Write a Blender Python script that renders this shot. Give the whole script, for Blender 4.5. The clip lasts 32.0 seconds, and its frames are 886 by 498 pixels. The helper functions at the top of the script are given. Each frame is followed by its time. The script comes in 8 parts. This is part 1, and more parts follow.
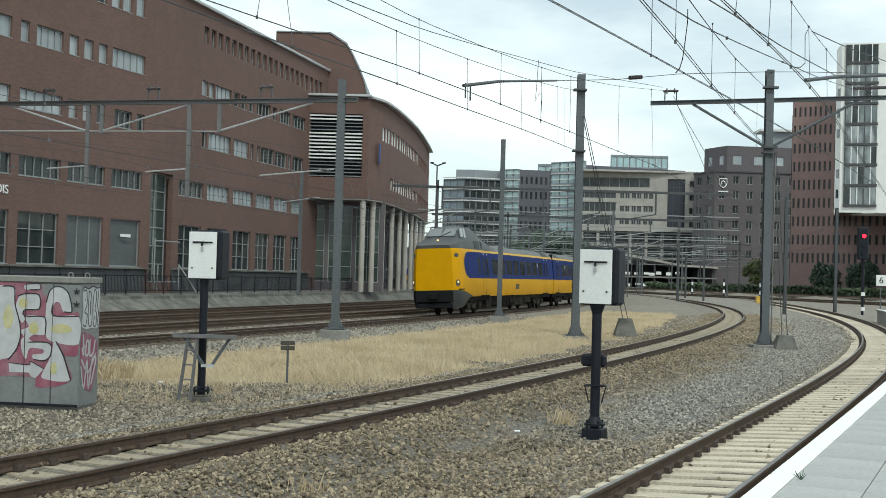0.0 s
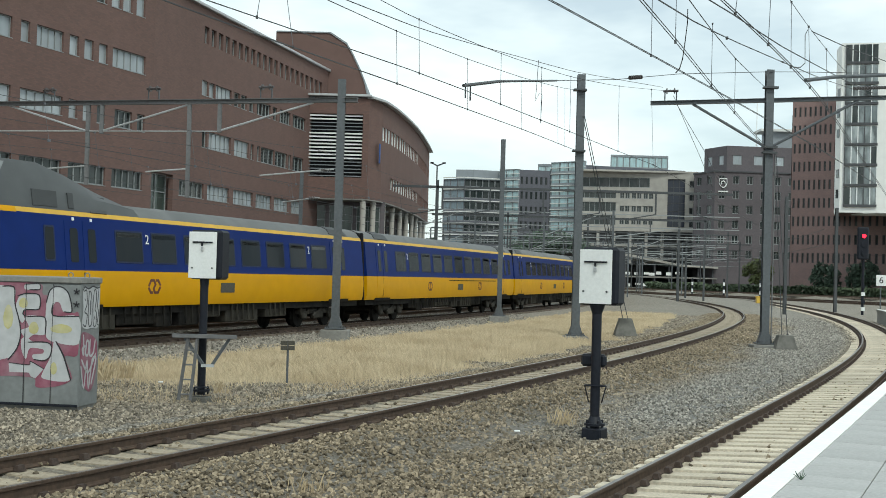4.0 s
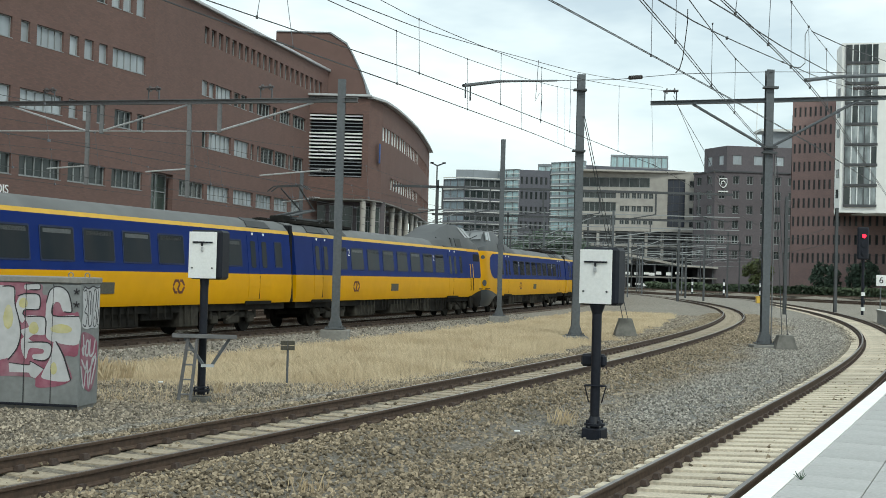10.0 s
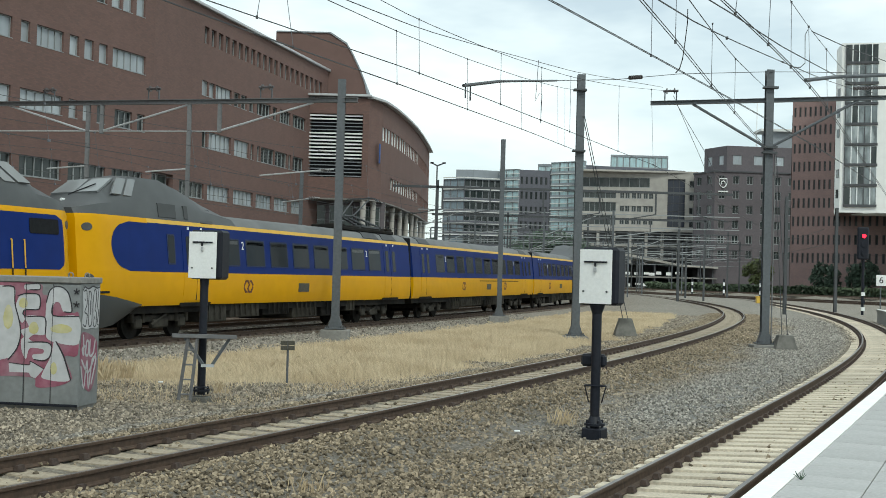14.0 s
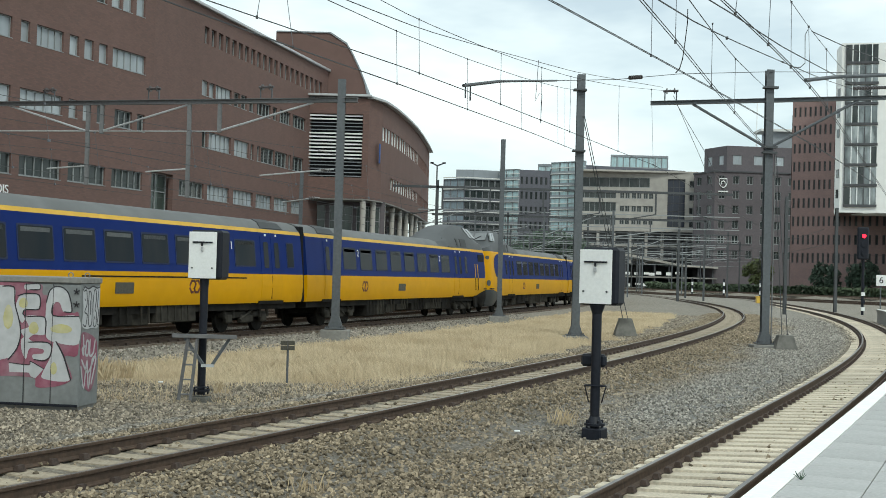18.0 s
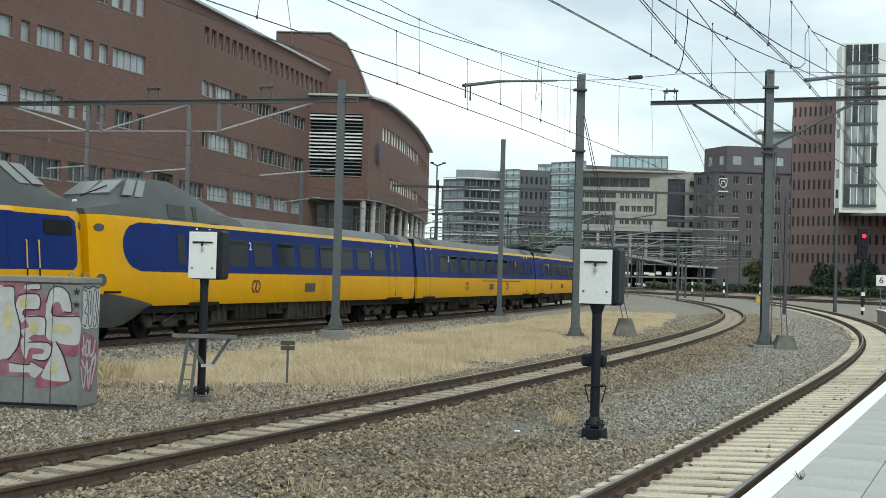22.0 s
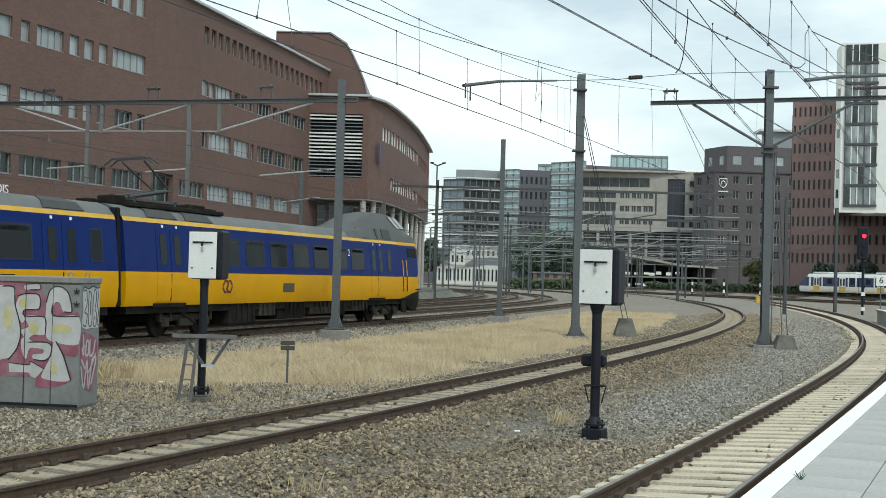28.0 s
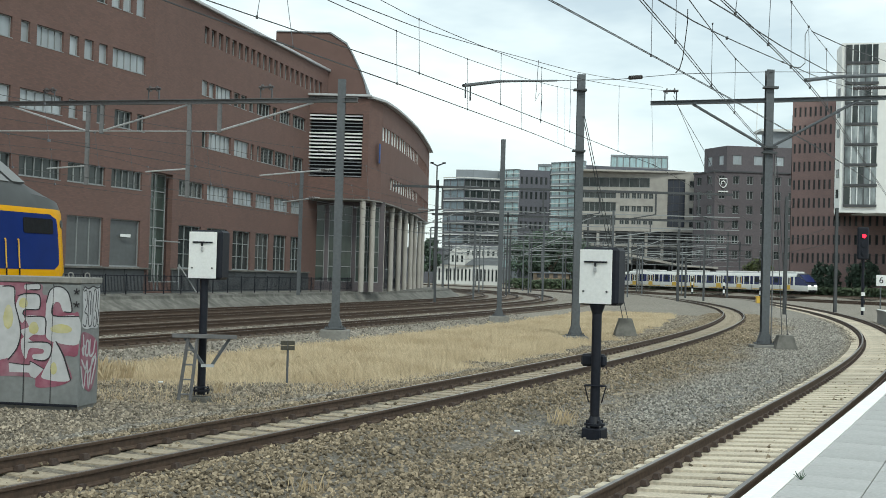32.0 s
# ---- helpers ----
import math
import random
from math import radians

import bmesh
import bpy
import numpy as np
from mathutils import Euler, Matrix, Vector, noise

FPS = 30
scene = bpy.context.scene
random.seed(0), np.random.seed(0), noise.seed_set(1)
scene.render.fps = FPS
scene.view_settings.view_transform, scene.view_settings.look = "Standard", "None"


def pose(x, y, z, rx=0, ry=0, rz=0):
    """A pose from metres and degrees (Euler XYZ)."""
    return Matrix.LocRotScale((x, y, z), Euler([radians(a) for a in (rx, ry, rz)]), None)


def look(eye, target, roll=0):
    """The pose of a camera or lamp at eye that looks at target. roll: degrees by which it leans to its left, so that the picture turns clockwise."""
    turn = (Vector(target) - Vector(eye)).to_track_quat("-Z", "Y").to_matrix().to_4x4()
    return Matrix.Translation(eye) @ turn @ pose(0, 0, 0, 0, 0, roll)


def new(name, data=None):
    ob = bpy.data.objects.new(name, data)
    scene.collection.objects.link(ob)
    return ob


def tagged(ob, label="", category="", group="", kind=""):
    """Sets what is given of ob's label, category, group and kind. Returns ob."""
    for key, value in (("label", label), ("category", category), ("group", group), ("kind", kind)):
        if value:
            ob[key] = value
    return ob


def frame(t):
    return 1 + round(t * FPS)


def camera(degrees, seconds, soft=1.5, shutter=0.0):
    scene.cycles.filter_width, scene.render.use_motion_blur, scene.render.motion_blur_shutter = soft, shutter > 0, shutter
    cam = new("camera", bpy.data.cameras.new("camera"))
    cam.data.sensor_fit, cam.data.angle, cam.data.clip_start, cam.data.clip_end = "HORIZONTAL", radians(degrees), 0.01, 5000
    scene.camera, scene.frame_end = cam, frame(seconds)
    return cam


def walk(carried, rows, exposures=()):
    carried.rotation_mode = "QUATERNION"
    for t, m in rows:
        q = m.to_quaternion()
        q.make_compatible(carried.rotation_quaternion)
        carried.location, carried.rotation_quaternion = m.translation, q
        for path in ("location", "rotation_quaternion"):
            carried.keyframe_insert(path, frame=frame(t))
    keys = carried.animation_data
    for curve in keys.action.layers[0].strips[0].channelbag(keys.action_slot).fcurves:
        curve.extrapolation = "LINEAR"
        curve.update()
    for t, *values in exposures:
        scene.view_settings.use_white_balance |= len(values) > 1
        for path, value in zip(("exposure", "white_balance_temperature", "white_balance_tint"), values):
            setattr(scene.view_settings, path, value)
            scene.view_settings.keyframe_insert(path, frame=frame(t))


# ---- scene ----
cam = camera(40.43, 32.0, soft=0.8)
EYE = (0.0, 0.0, 2.414)
AIM = (0.0, 10.0, 2.414 + 10.0 * math.tan(radians(1.2214)))
walk(cam, [(0.0, look(EYE, AIM, 1.5415)), (32.0, look(EYE, AIM, 1.5415))], exposures=[(0.0, 0.09, 6500, -1), (32.0, 0.09, 6500, -1)])

# ---- world and light: bright, thinly overcast summer sky ----
SUN_EL, SUN_AZ = 50.0, 160.0
world = bpy.data.worlds.new("sky")
scene.world = world
world.use_nodes = True
wn, wl = world.node_tree.nodes, world.node_tree.links
wn.clear()
w_out = wn.new("ShaderNodeOutputWorld")
w_bg = wn.new("ShaderNodeBackground")
w_bg.inputs["Strength"].default_value = 0.1
w_sky = wn.new("ShaderNodeTexSky")
w_sky.sky_type = "NISHITA"
w_sky.sun_disc = False
w_sky.sun_elevation, w_sky.sun_rotation = radians(SUN_EL), radians(SUN_AZ)
w_tc = wn.new("ShaderNodeTexCoord")
w_map = wn.new("ShaderNodeMapping")
w_map.inputs["Scale"].default_value = (1.0, 1.0, 3.4)
w_noise = wn.new("ShaderNodeTexNoise")
w_noise.inputs["Scale"].default_value = 3.1
w_noise.inputs["Detail"].default_value = 5.0
w_noise.inputs["Roughness"].default_value = 0.55
w_ramp = wn.new("ShaderNodeValToRGB")
w_ramp.color_ramp.elements[0].position, w_ramp.color_ramp.elements[1].position = 0.37, 0.63
w_ramp.color_ramp.elements[0].color = (0.47, 0.47, 0.47, 1)
w_ramp.color_ramp.elements[1].color = (1, 1, 1, 1)
w_cloud = wn.new("ShaderNodeMix")
w_cloud.data_type = "RGBA"
w_cloud.inputs["B"].default_value = (10.2, 10.9, 11.5, 1)
wl.new(w_tc.outputs["Generated"], w_map.inputs["Vector"])
wl.new(w_map.outputs["Vector"], w_noise.inputs["Vector"])
wl.new(w_noise.outputs["Fac"], w_ramp.inputs["Fac"])
wl.new(w_ramp.outputs["Color"], w_cloud.inputs["Factor"])
wl.new(w_sky.outputs["Color"], w_cloud.inputs["A"])
wl.new(w_cloud.outputs["Result"], w_bg.inputs["Color"])
wl.new(w_bg.outputs["Background"], w_out.inputs["Surface"])
sun = new("sun", bpy.data.lights.new("sun", "SUN"))
sun.data.energy, sun.data.angle, sun.data.color = 1.55, radians(14), (1.0, 0.98, 0.93)
sun_dir = Vector((math.sin(radians(SUN_AZ)) * math.cos(radians(SUN_EL)),
                  math.cos(radians(SUN_AZ)) * math.cos(radians(SUN_EL)), math.sin(radians(SUN_EL))))
sun.matrix_world = look(sun_dir * 60, (0, 0, 0))


# ---- materials ----
def mat(name, color, rough=0.7, metal=0.0, grain=8.0, amount=0.25, bump=0.2, stain=0.6, stain_amount=0.2,
        rand=0.0, second=None, island=False, dist=0.02, spec=0.5):
    """A surface with fine grain, larger stains, slight relief and, for pieces, a shade of their own."""
    m = bpy.data.materials.new(name)
    m.use_nodes = True
    n, l = m.node_tree.nodes, m.node_tree.links
    b = n["Principled BSDF"]
    b.inputs["Roughness"].default_value, b.inputs["Metallic"].default_value = rough, metal
    b.inputs["Specular IOR Level"].default_value = spec
    tc = n.new("ShaderNodeTexCoord")
    fine, large = n.new("ShaderNodeTexNoise"), n.new("ShaderNodeTexNoise")
    fine.inputs["Scale"].default_value, large.inputs["Scale"].default_value = grain, stain
    fine.inputs["Detail"].default_value, large.inputs["Detail"].default_value = 4.0, 5.0
    for t in (fine, large):
        l.new(tc.outputs["Object"], t.inputs["Vector"])
    dark = [c * (1 - amount) for c in color[:3]]
    lite = [min(1, c * (1 + amount)) for c in color[:3]]
    mix = n.new("ShaderNodeMix")
    mix.data_type = "RGBA"
    mix.inputs["A"].default_value, mix.inputs["B"].default_value = (*dark, 1), (*lite, 1)
    r1 = n.new("ShaderNodeMapRange")
    r1.inputs["From Min"].default_value, r1.inputs["From Max"].default_value = 0.3, 0.7
    l.new(fine.outputs["Fac"], r1.inputs["Value"])
    l.new(r1.outputs["Result"], mix.inputs["Factor"])
    out = mix.outputs["Result"]
    mix2 = n.new("ShaderNodeMix")
    mix2.data_type = "RGBA"
    sc = second if second else [c * 0.55 for c in color[:3]]
    mix2.inputs["B"].default_value = (*sc[:3], 1)
    r2 = n.new("ShaderNodeMapRange")
    r2.inputs["From Min"].default_value, r2.inputs["From Max"].default_value = 0.42, 0.72
    r2.inputs["To Max"].default_value = stain_amount
    l.new(large.outputs["Fac"], r2.inputs["Value"])
    l.new(r2.outputs["Result"], mix2.inputs["Factor"])
    l.new(out, mix2.inputs["A"])
    out = mix2.outputs["Result"]
    if rand:
        hsv = n.new("ShaderNodeHueSaturation")
        r3 = n.new("ShaderNodeMapRange")
        r3.inputs["To Min"].default_value, r3.inputs["To Max"].default_value = 1 - rand, 1 + rand
        if island:
            l.new(n.new("ShaderNodeNewGeometry").outputs["Random Per Island"], r3.inputs["Value"])
        else:
            l.new(n.new("ShaderNodeObjectInfo").outputs["Random"], r3.inputs["Value"])
        l.new(r3.outputs["Result"], hsv.inputs["Value"])
        l.new(out, hsv.inputs["Color"])
        out = hsv.outputs["Color"]
    l.new(out, b.inputs["Base Color"])
    if bump:
        bp = n.new("ShaderNodeBump")
        bp.inputs["Strength"].default_value, bp.inputs["Distance"].default_value = bump, dist
        l.new(fine.outputs["Fac"], bp.inputs["Height"])
        l.new(bp.outputs["Normal"], b.inputs["Normal"])
    return m


def glow(name, color, strength):
    m = bpy.data.materials.new(name)
    m.use_nodes = True
    b = m.node_tree.nodes["Principled BSDF"]
    b.inputs["Base Color"].default_value = (*color, 1)
    b.inputs["Emission Color"].default_value = (*color, 1)
    b.inputs["Emission Strength"].default_value = strength
    return m


def brick_mat(name, color, mortar, row=0.09, length=0.26):
    """Brickwork seen from afar: courses, joints and a shade for each brick."""
    m = mat(name, color, 0.85, grain=1.2, amount=0.06, bump=0.0, stain=0.12, stain_amount=0.3)
    n, l = m.node_tree.nodes, m.node_tree.links
    b = n["Principled BSDF"]
    base = b.inputs["Base Color"].links[0].from_socket
    uv = n.new("ShaderNodeUVMap")
    br = n.new("ShaderNodeTexBrick")
    br.inputs["Scale"].default_value = 1.0
    br.inputs["Brick Width"].default_value, br.inputs["Row Height"].default_value = length, row
    br.inputs["Mortar Size"].default_value = 0.012
    br.inputs["Color1"].default_value, br.inputs["Color2"].default_value = (1.12, 1.08, 1.07, 1), (0.87, 0.91, 0.93, 1)
    br.inputs["Mortar"].default_value = (*mortar, 1)
    l.new(uv.outputs["UV"], br.inputs["Vector"])
    mul = n.new("ShaderNodeMix")
    mul.data_type, mul.blend_type = "RGBA", "MULTIPLY"
    mul.inputs["Factor"].default_value = 1.0
    l.new(base, mul.inputs["A"])
    l.new(br.outputs["Color"], mul.inputs["B"])
    l.new(mul.outputs["Result"], b.inputs["Base Color"])
    return m


def glass_mat(name, color=(0.02, 0.025, 0.028), rough=0.06, spread=0.0, spec=0.35, patchy=0.012):
    """Window glass before a dim room: it mirrors the sky and stays dark behind."""
    m = bpy.data.materials.new(name)
    m.use_nodes = True
    n, l = m.node_tree.nodes, m.node_tree.links
    b = n["Principled BSDF"]
    b.inputs["Roughness"].default_value = rough
    b.inputs["IOR"].default_value = 1.5
    b.inputs["Specular IOR Level"].default_value = spec
    mixc = n.new("ShaderNodeMix")
    mixc.data_type = "RGBA"
    mixc.inputs["A"].default_value = (*color, 1)
    mixc.inputs["B"].default_value = (*[c + spread for c in color], 1)
    info = n.new("ShaderNodeObjectInfo")
    l.new(info.outputs["Random"], mixc.inputs["Factor"])
    # soft upright patches: half-drawn blinds, things behind the glass, and painted reflections
    shift = n.new("ShaderNodeVectorMath")
    l.new(n.new("ShaderNodeTexCoord").outputs["Object"], shift.inputs[0])
    l.new(info.outputs["Location"], shift.inputs[1])
    stretch = n.new("ShaderNodeMapping")
    stretch.inputs["Scale"].default_value = (1.0, 1.0, 0.35)
    l.new(shift.outputs["Vector"], stretch.inputs["Vector"])
    tex = n.new("ShaderNodeTexNoise")
    tex.inputs["Scale"].default_value, tex.inputs["Detail"].default_value = 1.1, 3.0
    l.new(stretch.outputs["Vector"], tex.inputs["Vector"])
    rng = n.new("ShaderNodeMapRange")
    rng.inputs["From Min"].default_value, rng.inputs["From Max"].default_value = 0.35, 0.68
    l.new(tex.outputs["Fac"], rng.inputs["Value"])
    patch = n.new("ShaderNodeMix")
    patch.data_type = "RGBA"
    patch.inputs["B"].default_value = (*[c * 0.45 + patchy for c in color], 1)
    l.new(rng.outputs["Result"], patch.inputs["Factor"])
    l.new(mixc.outputs["Result"], patch.inputs["A"])
    l.new(patch.outputs["Result"], b.inputs["Base Color"])
    return m


RED_BRICK = brick_mat("red brick", (0.150, 0.090, 0.077), (0.95, 0.95, 0.95))
# far blocks' brick: distance haze is mixed into the base colour
DARK_BRICK = brick_mat("dark brown brick", (0.112, 0.098, 0.106), (1.0, 1.0, 1.0))
GREY_BRICK = brick_mat("grey brick", (0.118, 0.119, 0.138), (1.0, 1.0, 1.0))
BRIGHT_BRICK = brick_mat("dull red brick", (0.255, 0.172, 0.16), (1.0, 1.0, 1.0))
CREAM = mat("cream cladding", (0.385, 0.365, 0.335), 0.8, grain=0.6, amount=0.14, bump=0.05, stain=0.1)
WHITE_CLAD = mat("white cladding", (0.62, 0.62, 0.60), 0.7, grain=0.5, amount=0.06, bump=0.05, stain=0.08)
GREY_CLAD = mat("grey cladding", (0.24, 0.26, 0.28), 0.6, grain=0.8, amount=0.08, bump=0.05, stain=0.2)
DARK_CLAD = mat("dark cladding", (0.06, 0.062, 0.068), 0.6, grain=2, amount=0.15, bump=0.1)
PLINTH = mat("dark grey plinth panel", (0.075, 0.08, 0.085), 0.6, grain=3, amount=0.15, bump=0.1, rand=0.1)
FRAME = mat("grey painted window frame", (0.27, 0.285, 0.29), 0.5, grain=6, amount=0.08, bump=0.05)
WHITE_METAL = mat("white painted metal", (0.78, 0.79, 0.78), 0.45, grain=20, amount=0.05, bump=0.05, stain=2.0, stain_amount=0.12)
SHUTTER = mat("dull grey shutter", (0.10, 0.108, 0.112), 0.5, grain=3, amount=0.1, bump=0.05, stain=0.6, stain_amount=0.3)
ZINC = mat("zinc coping", (0.46, 0.47, 0.48), 0.5, 0.2, grain=4, amount=0.1, bump=0.05)
GLASS = glass_mat("window glass", (0.012, 0.021, 0.021), 0.05, 0.025, 0.36, 0.055)
PALE_GLASS = glass_mat("window glass with pale blinds", (0.33, 0.37, 0.40), 0.12, 0.16, 0.35, 0.14)
GREEN_GLASS = glass_mat("greenish stair glass", (0.06, 0.085, 0.075), 0.06, 0.03)
BLUE_GLASS = glass_mat("pale blue curtain wall glass", (0.40, 0.57, 0.60), 0.08, 0.1, 0.35, 0.16)
SLATE_GLASS = glass_mat("slate blue curtain wall glass", (0.17, 0.225, 0.265), 0.08, 0.05, 0.35, 0.08)
TRAIN_GLASS = glass_mat("dark train window glass", (0.012, 0.018, 0.024), 0.2, 0.012, 0.06, 0.022)
STEEL = mat("galvanised steel", (0.115, 0.125, 0.135), 0.55, 0.35, grain=9, amount=0.14, bump=0.08, stain=0.8, stain_amount=0.3)
# first portal's beam: steel lightened in colour because its top is lit
GALV = mat("pale or lit galvanised steel", (0.165, 0.165, 0.168), 0.55, 0.3, grain=9, amount=0.14, bump=0.08, stain=0.8, stain_amount=0.3)
DARK_STEEL = mat("weathered dark steel", (0.075, 0.08, 0.085), 0.55, 0.4, grain=9, amount=0.15, bump=0.08)
WIRE = mat("overhead wire", (0.06, 0.062, 0.066), 0.6, 0.3, grain=4, amount=0.1, bump=0.0)
THIN_WIRE = mat("thin dropper wire", (0.15, 0.16, 0.18), 0.6, 0.2, grain=4, amount=0.1, bump=0.0)
INSULATOR = mat("brown grey insulator", (0.075, 0.065, 0.065), 0.3, grain=8, amount=0.1, bump=0.0)
RAIL = mat("rusty rail side", (0.082, 0.054, 0.038), 0.75, 0.2, grain=14, amount=0.3, bump=0.25, stain=1.2, stain_amount=0.4)
RAIL_TOP = mat("worn rail head", (0.22, 0.20, 0.185), 0.35, 0.8, grain=20, amount=0.1, bump=0.05)
CLIP = mat("rusty rail fastening", (0.06, 0.042, 0.034), 0.8, 0.2, grain=20, amount=0.3, bump=0.3)
STAINED_SLEEPER = mat("rust-stained concrete sleeper", (0.37, 0.315, 0.235), 0.9, grain=14, amount=0.25, bump=0.3, stain=1.3, stain_amount=0.6, rand=0.15, second=(0.13, 0.10, 0.07))
SLEEPER = mat("pale concrete sleeper", (0.60, 0.53, 0.42), 0.9, grain=22, amount=0.18, bump=0.3, stain=1.6, stain_amount=0.35, rand=0.12, second=(0.22, 0.18, 0.13))
OLD_SLEEPER = mat("brown stained sleeper", (0.15, 0.12, 0.095), 0.9, grain=18, amount=0.25, bump=0.3, rand=0.15)
CONCRETE = mat("weathered concrete", (0.235, 0.23, 0.215), 0.9, grain=10, amount=0.15, bump=0.3, stain=0.5, stain_amount=0.5, second=(0.13, 0.125, 0.11))
BANK = mat("dirty concrete bank", (0.165, 0.16, 0.145), 0.9, grain=3, amount=0.3, bump=0.3, stain=0.9, stain_amount=0.9, second=(0.06, 0.06, 0.052))
PAVING = mat("grey platform tile", (0.40, 0.40, 0.395), 0.85, grain=30, amount=0.10, bump=0.2, stain=1.3, stain_amount=0.25, rand=0.05)
EDGE_WHITE = mat("white platform edge", (0.86, 0.86, 0.84), 0.7, grain=18, amount=0.05, bump=0.1, stain=2.0, stain_amount=0.12)
YELLOW = mat("train yellow paint", (0.62, 0.315, 0.0), 0.45, spec=0.14, grain=2.0, amount=0.05, bump=0.02, stain=0.5, stain_amount=0.22, second=(0.42, 0.22, 0.02))
STRIPE = mat("pale yellow gutter stripe", (0.62, 0.38, 0.055), 0.5, spec=0.25, grain=2.0, amount=0.08, bump=0.02)
BLUE = mat("train blue paint", (0.006, 0.022, 0.135), 0.45, spec=0.07, grain=1.5, amount=0.1, bump=0.02, stain=0.4, stain_amount=0.25, second=(0.02, 0.03, 0.12))
ROOF_GREY = mat("train grey roof", (0.125, 0.13, 0.13), 0.6, grain=1.2, amount=0.15, bump=0.05, stain=0.5, stain_amount=0.4, second=(0.075, 0.078, 0.075))
CAB_GREY = mat("dark grey cab shell", (0.06, 0.064, 0.066), 0.5, grain=1.5, amount=0.12, bump=0.04, stain=0.7, stain_amount=0.25)
UNDER = mat("sooty underframe", (0.013, 0.0125, 0.012), 0.9, 0.0, spec=0.12, grain=5, amount=0.35, bump=0.3, stain=1.5, stain_amount=0.4, second=(0.045, 0.04, 0.032))
EQUIPMENT = mat("dusty brown equipment case", (0.042, 0.039, 0.033), 0.9, spec=0.15, grain=4, amount=0.4, bump=0.2, stain=1.2, stain_amount=0.6, second=(0.018, 0.016, 0.014))
BELLOWS = mat("black gangway rubber", (0.010, 0.011, 0.013), 0.7, spec=0.15, grain=8, amount=0.2, bump=0.2)
WHITE_PAINT = mat("white marking", (0.8, 0.8, 0.8), 0.5, grain=8, amount=0.04, bump=0.0)
GRILLE = mat("dark louvre grille", (0.07, 0.065, 0.05), 0.7, grain=30, amount=0.3, bump=0.3)
BLACK_PAINT = mat("black painted steel", (0.013, 0.015, 0.022), 0.5, 0.0, spec=0.2, grain=14, amount=0.2, bump=0.08, stain=2.0, stain_amount=0.2, second=(0.04, 0.04, 0.045))
DRY_GRASS = mat("dry straw grass", (0.56, 0.46, 0.31), 0.95, grain=3, amount=0.12, bump=0.0, stain=0.45, stain_amount=0.8, rand=0.18, island=True, spec=0.1, second=(0.36, 0.27, 0.165))
HEDGE_LEAF = mat("hedge foliage", (0.06, 0.085, 0.045), 0.7, grain=2, amount=0.3, bump=0.0, rand=0.35, island=True, stain_amount=0.3)
YELLOW_LEAF = mat("yellow green foliage", (0.12, 0.14, 0.055), 0.7, grain=2, amount=0.3, bump=0.0, rand=0.35, island=True, stain_amount=0.3)
GREEN_LEAF = mat("green foliage", (0.066, 0.10, 0.07), 0.7, grain=2, amount=0.3, bump=0.0, rand=0.4, island=True, stain_amount=0.3)
BARK = mat("bark", (0.09, 0.075, 0.06), 0.9, grain=8, amount=0.3, bump=0.3)
STONE = mat("ballast stone", (0.262, 0.214, 0.150), 0.9, grain=9, amount=0.25, bump=0.2, rand=0.58, island=True, spec=0.25, stain=0.4, stain_amount=0.5, second=(0.17, 0.14, 0.10))
_n, _l = STONE.node_tree.nodes, STONE.node_tree.links
_hsv = [k for k in _n if k.bl_idname == "ShaderNodeHueSaturation"][0]
_at, _mx = _n.new("ShaderNodeAttribute"), _n.new("ShaderNodeMix")
_at.attribute_name, _mx.data_type = "grey", "RGBA"
_mx.inputs["B"].default_value = (0.285, 0.268, 0.238, 1)
_l.new(_hsv.inputs["Color"].links[0].from_socket, _mx.inputs["A"])
_l.new(_at.outputs["Fac"], _mx.inputs["Factor"])
_l.new(_mx.outputs["Result"], _hsv.inputs["Color"])
ASPHALT = mat("asphalt", (0.06, 0.06, 0.06), 0.9, grain=12, amount=0.2, bump=0.2)
RED_GLOW = glow("red signal light", (1.0, 0.012, 0.04), 2.6)
LAMP_GLOW = glow("warm headlight", (1.0, 0.62, 0.25), 1.2)
WHITE_GLOW = glow("white headlight", (1.0, 0.98, 0.95), 4.0)


# ---- building blocks ----
def part(name, bm, material, parent=None, label="", m=None):
    """Links a bmesh (or a finished mesh) as one object, under its thing if there is one."""
    if isinstance(bm, bmesh.types.BMesh):
        me = bpy.data.meshes.new(name)
        bm.to_mesh(me)
        bm.free()
        me.materials.append(material)
    else:
        me = bm
    ob = new(name, me)
    if parent is not None:
        ob.parent = parent
    if m is not None:
        ob.matrix_basis = m
    if label:
        ob["label"] = label
    return ob


def thing(name, label, category, group="", kind="", m=None):
    ob = new(name)
    ob.empty_display_size = 0.2
    if m is not None:
        ob.matrix_basis = m
    return tagged(ob, label, category, group, kind)


def box(bm, x, y, z, sx, sy, sz, bevel=0.0, m=None):
    """A box of full sizes sx, sy, sz round the centre x, y, z."""
    t = Matrix.Translation((x, y, z)) @ Matrix.Diagonal((sx, sy, sz, 1))
    if m is not None:
        t = m @ t
    vs = bmesh.ops.create_cube(bm, size=1.0, matrix=t)["verts"]
    if bevel:
        es = list({e for v in vs for e in v.link_edges})
        bmesh.ops.bevel(bm, geom=es, offset=bevel, segments=1, affect="EDGES")


def boxes(*rows, bevel=0.0):
    bm = bmesh.new()
    for r in rows:
        box(bm, *r, bevel=bevel)
    return bm


